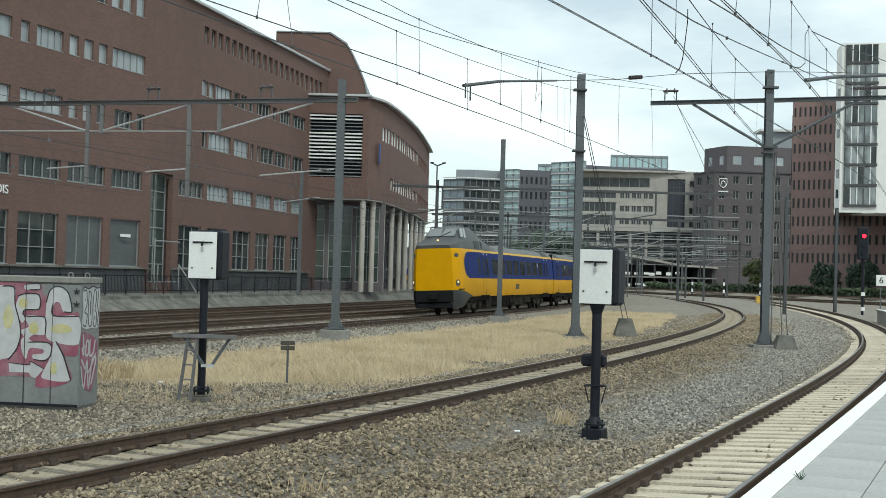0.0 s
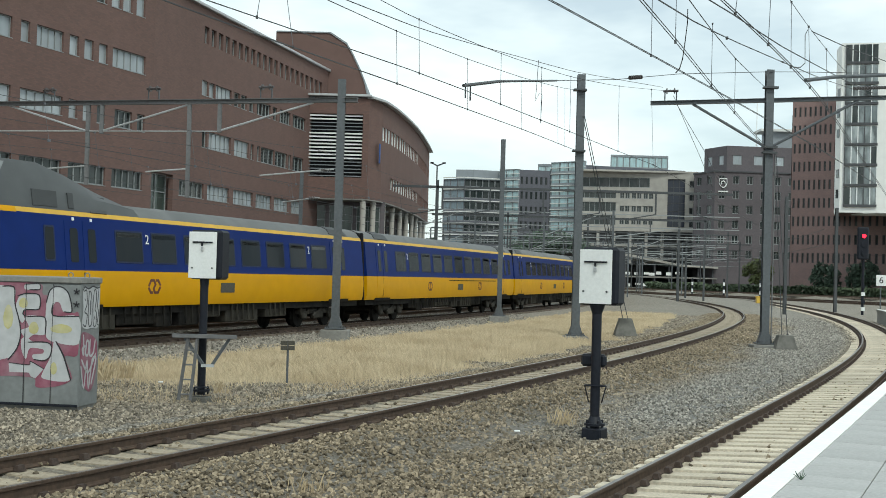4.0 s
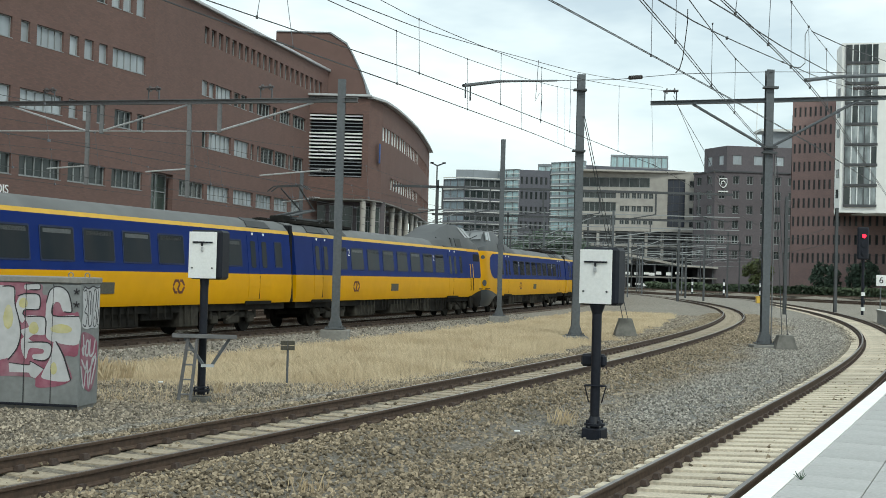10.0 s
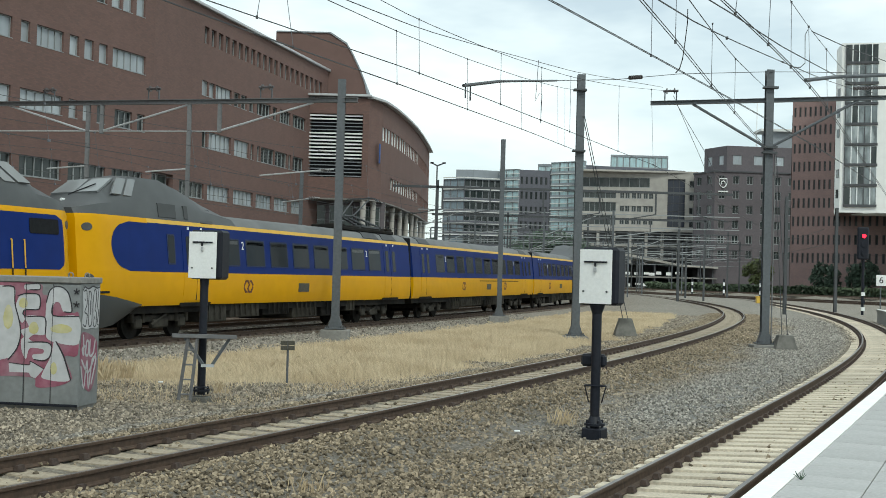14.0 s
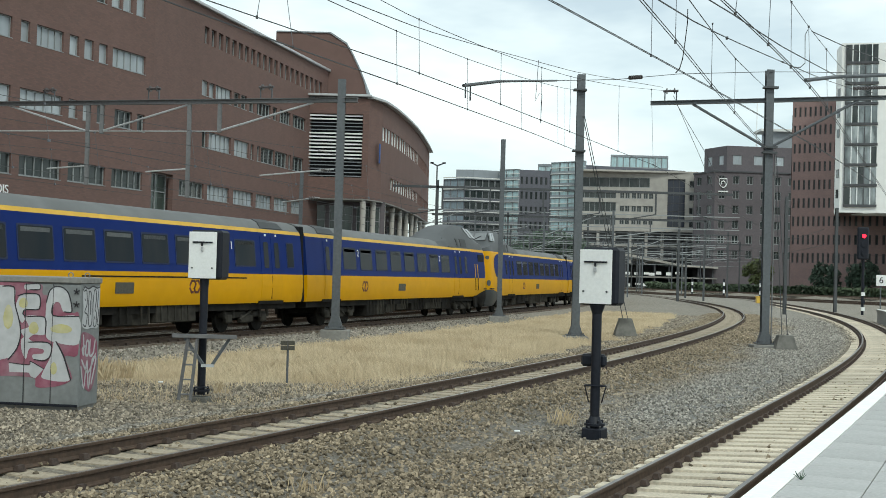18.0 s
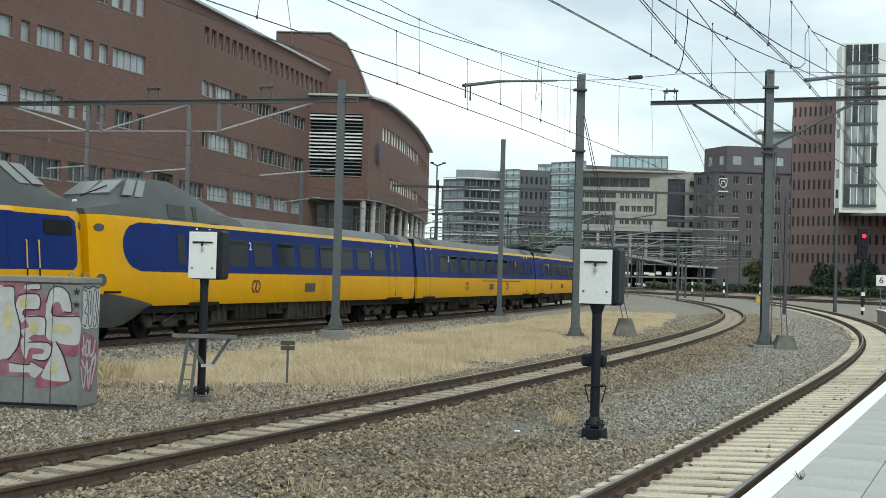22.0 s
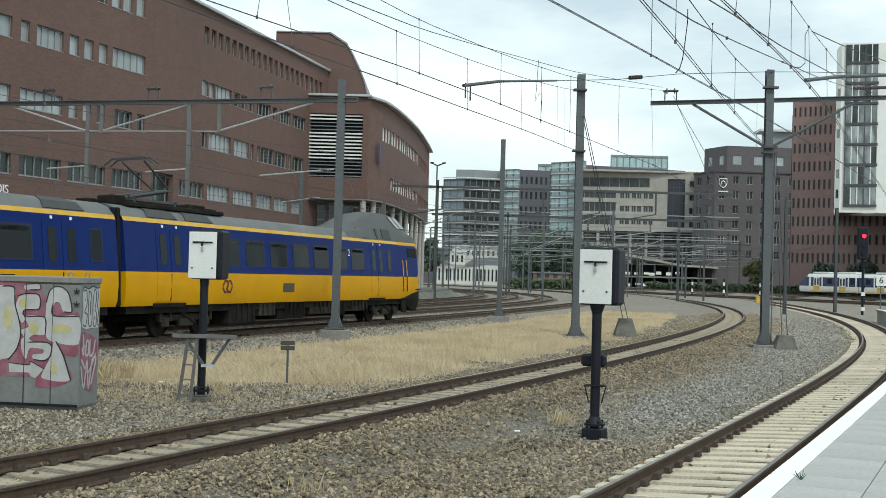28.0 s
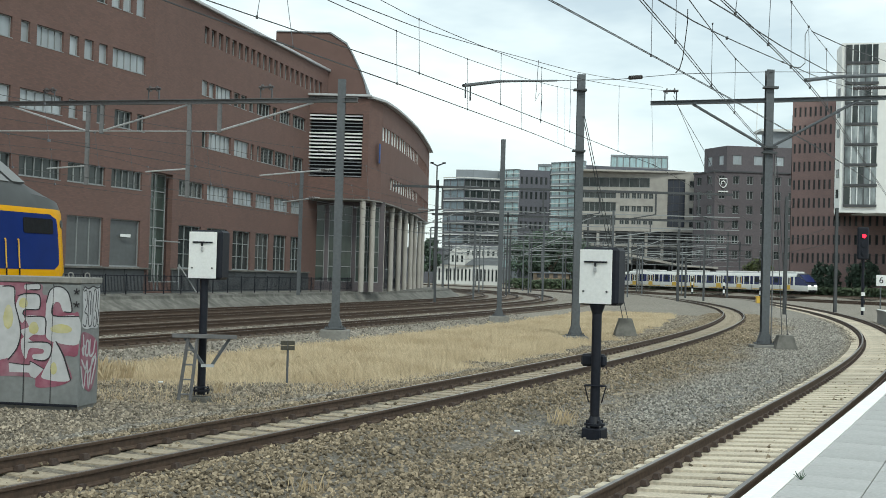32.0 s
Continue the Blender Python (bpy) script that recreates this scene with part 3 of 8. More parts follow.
def panto_meshes(up):
    """Base frame and folding arm of a roof current collector; the arm reaches the wire when it is up."""
    frame_bm = bmesh.new()
    for s in (-1, 1):
        beam(frame_bm, (-1.3, s * 0.55, 4.34), (1.3, s * 0.55, 4.34), 0.08, 0.08)
        beam(frame_bm, (s * 1.2, -0.7, 4.34), (s * 1.2, 0.7, 4.34), 0.08, 0.08)
        for x in (-1.2, 1.2):
            rod(frame_bm, (x, s * 0.55, 4.05), (x, s * 0.55, 4.32), 0.08, 8)
    arm = bmesh.new()
    top = 5.74 if up else 4.72
    knee = 4.4 + 0.3 * (top - 4.4)
    for s in (-1, 1):
        rod(arm, (1.3, s * 0.45, 4.42), (-1.35, s * 0.3, knee), 0.05, 6)
        rod(arm, (-1.35, s * 0.3, knee), (0.35, s * 0.42, top - 0.08), 0.035, 6)
    rod(arm, (-1.35, -0.35, knee), (-1.35, 0.35, knee), 0.045, 6)
    rod(arm, (1.0, 0.0, 4.4), (-1.2, 0.0, knee - 0.06), 0.06, 6)
    for x in (0.28, 0.62):
        beam(arm, (x, -0.62, top), (x, 0.62, top), 0.06, 0.05)
        for s in (-1, 1):
            beam(arm, (x, s * 0.62, top), (x, s * 0.92, top - 0.2), 0.05, 0.04)
    return frame_bm, arm


def emblem_mesh():
    """Two interlocked angled strokes, the operator's sign as plain bars."""
    bm = bmesh.new()
    for pts in (((-.32, .03), (-.2, .19), (-.04, .19), (.05, .07), (-.05, -.07), (.04, -.19), (.2, -.19), (.32, -.03)), ((-.32, -.05), (-.2, -.19), (-.1, -.19)), ((.32, .05), (.2, .19), (.1, .19))):
        for (a, b), (c, d) in zip(pts, pts[1:]):
            m = Matrix.Translation((-(a + c) / 2, 0, (b + d) / 2)) @ Matrix.Rotation(math.atan2(d - b, c - a), 4, "Y")
            box(bm, 0, 0, 0, math.hypot(c - a, d - b) + 0.05, 0.012, 0.08, m=m)
    me = bpy.data.meshes.new("emblem")
    bm.to_mesh(me)
    bm.free()
    me.materials.append(EMBLEM)
    return me


CAB_PANEL = mat("grey vent panel", (0.04, 0.043, 0.045), 0.6, grain=2, amount=0.15, bump=0.04)
APRON = mat("grey apron paint", (0.036, 0.04, 0.042), 0.5, grain=1.5, amount=0.12, bump=0.04, stain=0.9, stain_amount=0.4)
EMBLEM = mat("brown red emblem paint", (0.12, 0.03, 0.02), 0.5, grain=8, amount=0.05, bump=0.0)
# pale base colours stand for the sky mirrored in the cab glass
WINDSCREEN = glass_mat("windscreen glass, painted sky reflection", (0.16, 0.175, 0.18), 0.1, 0.05, 0.4, 0.1)
SIDE_SCREEN = glass_mat("cab side glass, painted sky reflection", (0.2, 0.215, 0.22), 0.1, 0.05, 0.4, 0.1)


def both(name, me, x, z0, z1, w, parent, out=0.003, label=""):
    for side in (1, -1):
        part(name, me, None, parent, label, m=fin(x, z0, z1, side, w, out))


def dress_car(car, x0, x1, doors, windows, digits, emblems, grilles):
    """Doors, windows and marks on both sides between x0 and x1 of the car."""
    for x in doors:
        for side in (1, -1):
            for e in (-0.42, 0.42):
                d = part("door_leaf", DOOR, None, car, m=Matrix.Translation((x + e, 0, 0)) if side > 0 else pose(x + e, 0, 0, 0, 0, 180))
                part("door_window", DOOR_PANE, None, d, m=fin(0, 2.2, 3.2, 1, 0.4, 0.008))
                part("door_lamp", DOOR_LAMP, None, car, m=fin(x + e, 3.40, 3.5, side, 0.1, 0.01))
            part("door_seam", DOOR_SEAM, None, car, m=fin(x, 1.1, 1.9, side, 0.1, 0.006))
            part("step", DOOR_STEP, None, car, m=fin(x, 0.88, 1.0, side, 1.9, 0.0))
    for x, w in windows:
        for side in (1, -1):
            wd = part("window", pane(w + 0.1, 1.0, RUBBER), None, car, m=fin(x, 2.25, 3.21, side, w, -0.008))
            part("pane", pane(w, 0.9, TRAIN_GLASS), None, wd, m=Matrix.Translation((0, 0.004, 0)))
            if w > 1.0:
                part("vent_strip", VENT, None, wd, m=Matrix.Translation((0, 0.022, 0.3)))
    for x, d in digits:
        for side in (1, -1):
            part("class_number", DIGITS[d], None, car, "white figure", m=fin(x, 2.75, 3.2, side, 0.3, 0.02) @ pose(0, 0, 0, 90, 0, 180))
    for x in emblems:
        both("emblem", EMBLEM_ME, x, 1.3, 1.75, 0.7, car, 0.008, "dark red brown emblem of interlocked strokes")
    for x in grilles:
        both("grille", GRILLE_ME, x, 1.33, 1.63, 0.9, car, 0.006, "dark louvred vent panel")


RUBBER = mat("blue grey window rubber", (0.02, 0.03, 0.075), 0.6, spec=0.2, grain=8, amount=0.2, bump=0.1)
EMBLEM_ME = emblem_mesh()
GRILLE_ME = pane_mesh(0.95, 0.34, GRILLE, 0.012, 0.02)
DOOR_SEAM = as_mesh("door_seam", boxes((0, 0, 0, 0.05, 0.02, 0.86)), BELLOWS)
DOOR_LAMP = pane_mesh(0.09, 0.09, WHITE_METAL, 0.015, 0.02)
DOOR_PANE = pane_mesh(0.36, 0.98, TRAIN_GLASS, 0.012, 0.08)


def door_mesh():
    """A door leaf that follows the bend of the car's side: yellow foot, blue above."""
    zs = [1.06, 1.3, 1.55, 1.985, 2.6, 3.15, 3.4]
    bm = bmesh.new()
    rings = []
    for z in zs:
        y = side_y(z)
        rings.append([bm.verts.new(p) for p in ((-0.4, y - 0.01, z), (-0.4, y + 0.012, z), (0.4, y + 0.012, z), (0.4, y - 0.01, z))])
    for a, b in zip(rings, rings[1:]):
        for j in range(4):
            bm.faces.new((a[j], a[(j + 1) % 4], b[(j + 1) % 4], b[j]))
    bm.faces.new(rings[0])
    bm.faces.new(rings[-1])
    bmesh.ops.recalc_face_normals(bm, faces=bm.faces)
    me = bpy.data.meshes.new("door_leaf")
    bm.to_mesh(me)
    bm.free()
    me.materials.append(YELLOW)
    me.materials.append(BLUE)
    for p in me.polygons:
        p.material_index = 1 if p.center.z > 1.985 else 0
    return me


DOOR = door_mesh()
_bm = boxes((0, -0.05, 0, 1.9, 0.2, 0.12))
DOOR_STEP = bpy.data.meshes.new("step")
_bm.to_mesh(DOOR_STEP)
_bm.free()
DOOR_STEP.materials.append(UNDER)
_bm = boxes((0, 0, 0.05, 1.22, 0.004, 0.12))
VENT_GREY = mat("grey vent slot", (0.085, 0.092, 0.095), 0.6, grain=9, amount=0.2, bump=0.05)
VENT = bpy.data.meshes.new("vent_strip")
_bm.to_mesh(VENT)
_bm.free()
VENT.materials.append(VENT_GREY)


def underside(car, x0, x1, seed):
    rnd = random.Random(seed)
    x = x0
    while x < x1:
        w = rnd.uniform(0.8, 2.4)
        if x + w > x1:
            break
        h = rnd.uniform(0.5, 0.8)
        bm = bmesh.new()
        box(bm, x + w / 2, 0, 0.98 - h / 2, w, 2.45 + rnd.uniform(-.2, .12), h, 0.03)
        for k in range(int(w / 0.4)):
            for s in (-1, 1):
                box(bm, x + 0.25 + 0.4 * k, s * 1.3, 0.98 - h / 2, 0.05, 0.05, h * 0.8)
        part("equipment_box", bm, rnd.choice((UNDER, EQUIPMENT, EQUIPMENT)), car)
        x += w + rnd.uniform(0.1, 0.6)


BODY_LIFT = 0.105


def running_gear(car, xs):
    for x in xs:
        bg = part("bogie", BOGIE, None, car, m=Matrix.Translation((x, 0, -BODY_LIFT)))
        for e in (-1.28, 1.28):
            part("wheelset", WHEELS, None, bg, m=Matrix.Translation((e, 0, 0)))


BOGIE = as_mesh("bogie", bogie_mesh(), EQUIPMENT)
WHEELS = as_mesh("wheelset", wheel_mesh(), UNDER)


def roof_hatch(car, x):
    """A dark panel on each roof shoulder, flush with the bend of the roof and slanted at its ends."""
    for side in (1, -1):
        bm = bmesh.new()
        rings = []
        for k, (y, z) in enumerate(((1.30, 3.71), (1.112, 3.945), (0.92, 4.015), (0.74, 4.09))):
            e = 0.9 - 0.12 * k
            rings.append([bm.verts.new((x + u, side * (y + d), z + d)) for u, d in ((-e, -0.03), (-e, 0.012), (e, 0.012), (e, -0.03))])
        for a, b in zip(rings, rings[1:]):
            for j in range(4):
                bm.faces.new((a[j], a[(j + 1) % 4], b[(j + 1) % 4], b[j]))
        bm.faces.new(rings[0])
        bm.faces.new(rings[-1][::-1])
        bmesh.ops.recalc_face_normals(bm, faces=bm.faces)
        part("roof_hatch", bm, CAB_PANEL, car, "dark roof panel")


def middle_car(label, panto=None, seed=1, first=True):
    """A coach without a cab: local x along the train, z up from the rail."""
    car = thing("train_coach", label, "train car", "coaches of the passing train")
    half = CAR_LEN / 2
    sec = [(x, SIDE) for x in (-half, half)]
    for name, rows in BANDS.items():
        material = {"lower_panel": YELLOW, "window_band": BLUE, "gutter_stripe": STRIPE, "roof": ROOF_GREY}[name]
        smooth(part(name, loft(sec, rows, (True, True)), material, car))
    part("floor_pan", boxes((0, 0, 0.86, CAR_LEN - 0.5, 2.5, 0.36), (0, 0, 1.06, CAR_LEN - 0.1, 2.7, 0.1)), UNDER, car)
    for s in (-1, 1):
        bm = bmesh.new()
        for k in range(3):
            box(bm, s * (half + 0.06 + 0.1 * k), 0, 2.42, 0.09, 2.6 + 0.16 * (k % 2), 3.0, 0.04)
        part("gangway", bm, BELLOWS, car, "black folded gangway")
        roof_hatch(car, s * (half - 2.3))
    dress_car(car, -half, half, (-half + 2.1, half - 2.55),
              [(-8.6 + 1.92 * i, 1.42) for i in range(10)] + [(half - 1.0, 0.5)],
              [(-7.65, "2"), (7.7, "1" if first else "2")], (-4.2, 5.2), (1.2,))
    if first:
        for side in (1, -1):
            part("class_line", boxes((0, 0, 0, 9.6, 0.012, 0.045)), UNDER, car, "thin dark line under the blue band", m=fin(3.9, 1.80, 1.86, side, 1, 0.004))
    running_gear(car, (-9.3, 9.3))
    underside(car, -6.9, 6.9, seed)
    if panto is not None:
        f, a = panto_meshes(panto)
        part("pantograph_base", f, DARK_STEEL, car, m=Matrix.Translation((-8.7, 0, 0)))
        part("pantograph_arm", a, DARK_STEEL, car, "dark folding current collector", m=Matrix.Translation((-8.7, 0, 0)))
    return car


def nose_profile(d):
    """Cross profile d metres behind the tip of the cab end."""
    k = 1 - 0.26 * max(0, 1 - d / 0.8) ** 2
    top = float(np.interp(d, [0.0, 0.4, 1.0, 1.6, 2.4, 3.2, 4.8, 6.0, 7.5, 9.0], [3.86, 4.0, 4.2, 4.55, 4.95, 5.08, 5.1, 4.85, 4.45, 4.14]))
    wide = float(np.interp(d, [0.0, 1.2, 2.4, 5.0, 9.0], [0.95, 0.9, 0.78, 0.72, 0.72]))
    shoulder = float(np.interp(d, [0, 1.0, 2.5, 5.0, 7.5, 9.0], [3.84, 4.02, 4.14, 4.16, 4.05, 3.93]))
    pts = []
    for i, (y, z) in enumerate(SIDE):
        if i == 8:
            y, z = float(np.interp(d, [0, 1.0, 7.0, 9.0], [1.2, 1.22, 1.2, 1.10])), shoulder
        elif i == 9:
            y, z = wide, max(shoulder + 0.01, top - 0.07)
        elif i == 10:
            z = top
        pts.append((y * k, z))
    return pts


def cab_car(label, lit, panto=None, seed=1):
    """An end coach: the raised driving cab stands over the nose, which points to -x."""
    car = thing("train_cab_coach", label, "train car", "coaches of the passing train")
    half = CAR_LEN / 2 - 0.1
    ds = [0.0, 0.1, 0.25, 0.5, 0.8, 1.3, 1.6, 2.0, 2.4, 3.2, 4.0, 4.8, 5.4, 6.0, 6.8, 7.5, 9.0]
    sec = [(-half + d, nose_profile(d)) for d in ds] + [(half, SIDE)]
    smooth(part("lower_panel", loft(sec, (0, 3), (True, True)), YELLOW, car))
    smooth(part("nose_shell", loft(sec[:10], (3, 7), (True, False)), YELLOW, car, "yellow rounded front shell"))
    smooth(part("window_band", loft(sec[9:], (3, 6), (False, True)), BLUE, car))
    smooth(part("gutter_stripe", loft(sec[9:], (6, 7)), STRIPE, car))
    smooth(part("cab_shell", loft(sec[:17], (7, 10), (True, False)), CAB_GREY, car, "dark grey raised driving cab"), 28)
    smooth(part("roof", loft(sec[16:], (7, 10), (False, True)), ROOF_GREY, car))
    # rounded front end of the blue side panel
    for side in (1, -1):
        bm = bmesh.new()
        front = 1.2 if side < 0 else 0.62
        deep = 0.95 if side < 0 else 0.32
        rows_ = []
        for z in np.linspace(1.995, 3.52, 13):
            q = (z - 2.757) / 0.7625
            power = 2.0 if side < 0 else 4.0
            xf = front + deep * (1 - max(0.0, 1 - abs(q) ** power) ** (1 / power))
            y = side_y(z)
            rows_.append([bm.verts.new((-half + xx, side * (y * (1 - 0.26 * max(0, 1 - xx / 0.8) ** 2) + 0.007), z)) for xx in [*np.linspace(xf, max(0.82, xf + 0.05), 3), *np.linspace(max(0.82, xf + 0.05), 3.5, 4)[1:]]])
        for ra_, rb_ in zip(rows_, rows_[1:]):
            for i in range(5):
                bm.faces.new((ra_[i], ra_[i + 1], rb_[i + 1], rb_[i]))
        bmesh.ops.recalc_face_normals(bm, faces=bm.faces)
        smooth(part("blue_side_panel", bm, BLUE, car, "rounded end of the blue band"))
        if side > 0:
            part("cab_door_window", pane(1.2, 0.42, BELLOWS), None, car, "dark narrow cab window", m=fin(-half + 1.45, 2.98, 3.38, side, 1, 0.004))
        for z, nm, g in ((3.28, "marker_lamp", None), (1.72, "headlight", LAMP_GLOW if lit else None)):
            hl = part(nm, plate([(0.17 * math.cos(a), (0.12 if z > 2 else 0.19) * math.sin(a)) for a in np.linspace(0, 2 * math.pi, 15)[:-1]], -0.05, 0.03),
                      CAB_GREY, car, "dark oval lamp", m=Matrix.Translation((-half + 0.28, side * (side_y(z) * 0.886 - 0.014), z)) @ Matrix.Rotation(radians(29 if side > 0 else 151), 4, "Z"))
            if g:
                bm = bmesh.new()
                disc(bm, 0, 0.035, 0.06, 0.055, 0.03, "Y", 14)
                part("lens", bm, g, hl)
        part("buffer_step", boxes((-half + 0.7, side * 1.38, 1.36, 0.7, 0.18, 0.06), bevel=0.01), BELLOWS, car)
        # grab rails by the cab door
        bm = bmesh.new()
        for x in (2.3, 2.8) if side > 0 else ():
            lower = bmesh.new()
            rod(lower, (-half + x, side * 1.50, 1.3), (-half + x, side * 1.495, 2.02), 0.02, 6)
            rod(lower, (-half + x, side * 1.50, 1.3), (-half + x, side * 1.44, 1.3), 0.02, 6)
            part("grab_rail", lower, UNDER, car)
            rod(bm, (-half + x, side * 1.495, 2.02), (-half + x, side * 1.46, 2.78), 0.02, 6)
            rod(bm, (-half + x, side * 1.46, 2.78), (-half + x, side * 1.40, 2.78), 0.02, 6)
        if side > 0:
            part("grab_rail", bm, STRIPE, car, "pale yellow upper grab rail")
            part("cab_step", boxes((-half + 2.55, side * 1.36, 0.62, 0.5, 0.12, 0.7), bevel=0.02), UNDER, car, "black cab step")
        else:
            bm.free()
        # cab side windows set in the shell
        for x, w, h in ((2.22, 0.5, 0.6), (2.8, 0.42, 0.64), (5.65, 0.24, 0.46), (4.5, 1.05, 0.46), (7.05, 0.8, 0.62)):
            y0, z0, lean = (0.98, 4.62, 26) if x < 3 else (1.15, 3.93, 34) if x > 6 else (1.25, 3.98, 12)
            mm = Matrix.Translation((-half + x, y0 * 1.0, z0)) @ pose(0, 0, 0, lean, 0, 0)
            if side < 0:
                mm = pose(0, 0, 0, 0, 0, 180) @ Matrix.Translation((-2 * (-half + x), 0, 0)) @ mm
            slant = (0.32 if x < 3 else 0.16 if x > 6 else 0.03) * side
            pts = [(-w / 2 - slant, -h / 2), (w / 2 - slant, -h / 2), (w / 2 + slant, h / 2), (-w / 2 + slant, h / 2)]
            part("cab_side_window", plate(pts, -0.05, 0.02), SIDE_SCREEN if x < 3 else CAB_PANEL, car, m=mm)
    # windscreen: three panes on the sloping front of the cab
    for y, w in ((-0.42, 0.7), (0.42, 0.7)):
        bm = plate([(-w / 2 - 0.06, -0.48), (w / 2 + 0.06, -0.48), (w / 2, 0.48), (-w / 2, 0.48)], -0.04, 0.03)
        t = Matrix.Translation((-half + 1.78, y, 4.63)) @ pose(0, 0, 0, 0, 0, 90) @ pose(0, 0, 0, 61, 0, 0)
        part("windscreen_pane", bm, WINDSCREEN, car, "windscreen pane, grey with painted sky reflection", m=t)
    bm = bmesh.new()
    rod(bm, (-half + 1.2, 0.1, 4.34), (-half + 1.75, -0.5, 4.68), 0.018, 5)
    part("wiper", bm, BELLOWS, car)
    bm = bmesh.new()
    disc(bm, -half + 0.8, 0.0, 4.16, 0.045, 0.14, "X", 12)
    part("top_lamp", bm, LAMP_GLOW if lit else WHITE_METAL, car)
    # dark lower apron with the coupling recess
    for side in (1, -1):
        bm = bmesh.new()
        rows_ = []
        for x, top, low in ((-0.03, 1.30, 0.5), (0.12, 1.31, 0.36), (0.4, 1.30, 0.30), (0.8, 1.27, 0.30), (1.4, 1.2, 0.38), (2.0, 1.1, 0.6), (2.7, 0.97, 0.9)):
            w = (1.47 - 0.38 * max(0, 1 - x / 0.8) ** 2)
            rows_.append([bm.verts.new((-half + x, side * (w + 0.006), top)), bm.verts.new((-half + x, side * (w + 0.004), (top + low) / 2)),
                          bm.verts.new((-half + x, side * (w - 0.16), low)), bm.verts.new((-half + x, side * (w - 0.4), low))])
        for ra_, rb_ in zip(rows_, rows_[1:]):
            for i in range(3):
                bm.faces.new((ra_[i], rb_[i], rb_[i + 1], ra_[i + 1]))
        bmesh.ops.recalc_face_normals(bm, faces=bm.faces)
        # on the +y side it is blackened to pass for a dark open gap
        smooth(part("apron", bm, APRON if side < 0 else UNDER, car, "dark grey or blackened apron under the nose"))
    # black boxes: the lower front, and the opening's shade as solid black
    part("front_apron", boxes((-half - 0.0, 0, 0.98, 0.1, 2.2, 0.66), (-half + 0.02, 0, 0.44, 0.1, 2.1, 0.26), (-half + 0.4, 0, 0.8, 0.5, 1.9, 0.6), bevel=0.02), BELLOWS, car)
    bm = bmesh.new()
    rod(bm, (-half + 0.6, 0, 0.98), (-half - 0.18, 0, 0.98), 0.12, 8)
    box(bm, -half - 0.2, 0, 0.98, 0.24, 0.5, 0.34, 0.03)
    part("coupler", bm, UNDER, car)
    bm = bmesh.new()
    for k in range(3):
        box(bm, half + 0.06 + 0.1 * k, 0, 2.42, 0.09, 2.6 + 0.16 * (k % 2), 3.0, 0.04)
    part("gangway", bm, BELLOWS, car, "black folded gangway")
    part("floor_pan", boxes((1.0, 0, 0.86, CAR_LEN - 2.8, 2.5, 0.36), (1.0, 0, 1.06, CAR_LEN - 2.4, 2.7, 0.1)), UNDER, car)
    roof_hatch(car, half - 2.3)
    dress_car(car, -half, half, (-half + 6.0, half - 2.55),
              [(-half + 8.3 + 1.92 * i, 1.36) for i in range(8)] + [(-half + 4.5, 0.36)],
              [(-half + 9.26, "2"), (-half + 20.78, "2")], (), ())
    for side, xe, xg in ((-1, -half + 9.6, -half + 14.2), (1, half - 6.2, half - 11.0)):
        part("emblem", EMBLEM_ME, None, car, "dark red brown emblem of interlocked strokes", m=fin(xe, 1.3, 1.75, side, 0.7, 0.012))
        part("grille", GRILLE_ME, None, car, "dark louvred vent panel", m=fin(xg, 1.33, 1.63, side, 0.9, 0.006))
    running_gear(car, (-half + 4.3, half - 4.0))
    underside(car, -half + 6.8, half - 6.4, seed)
    if panto is not None:
        f, a = panto_meshes(panto)
        part("pantograph_base", f, DARK_STEEL, car, m=Matrix.Translation((half - 3.0, 0, 0)))
        part("roof_deck", boxes((half - 3.9, 0, 4.12, 6.0, 1.9, 0.14), (half - 3.9, 0, 4.24, 5.4, 1.2, 0.12), bevel=0.02), UNDER, car, "sooty roof deck under the collector")
        roof_hatch(car, half - 4.6)
        for x, y, w, d, h in ((-5.4, 0.3, 1.1, 0.9, 0.26), (-6.9, -0.2, 0.8, 1.3, 0.22), (-0.9, 0.35, 0.7, 0.6, 0.3), (-0.8, -0.5, 0.5, 0.5, 0.24)):
            part("roof_box", boxes((half + x, y, 4.1 + h / 2, w, d, h), bevel=0.04), UNDER, car, "dark roof equipment box")
        part("pantograph_arm", a, DARK_STEEL, car, "dark folding current collector", m=Matrix.Translation((half - 3.0, 0, 0)))
    return car


# ---- sprinter train on the far line ----
S_SIDE = [(1.30, 0.55), (1.40, 0.75), (1.44, 1.25), (1.44, 1.55), (1.42, 3.05), (1.36, 3.35), (1.15, 3.62), (0.9, 3.72), (0.0, 3.78)]
S_WHITE = mat("white train paint", (0.72, 0.72, 0.70), 0.35, grain=2, amount=0.05, bump=0.02, stain=0.4, stain_amount=0.15)
S_BLUE = mat("deep blue train band", (0.022, 0.03, 0.11), 0.25, grain=1.5, amount=0.1, bump=0.02)
S_MASK = mat("dark cab front", (0.03, 0.034, 0.05), 0.3, grain=2, amount=0.1, bump=0.02)
S_ROOF = mat("pale grey train roof", (0.34, 0.35, 0.36), 0.5, grain=2, amount=0.1, bump=0.02)
S_YELLOW = mat("yellow train door", (0.62, 0.40, 0.06), 0.4, grain=3, amount=0.08, bump=0.02)


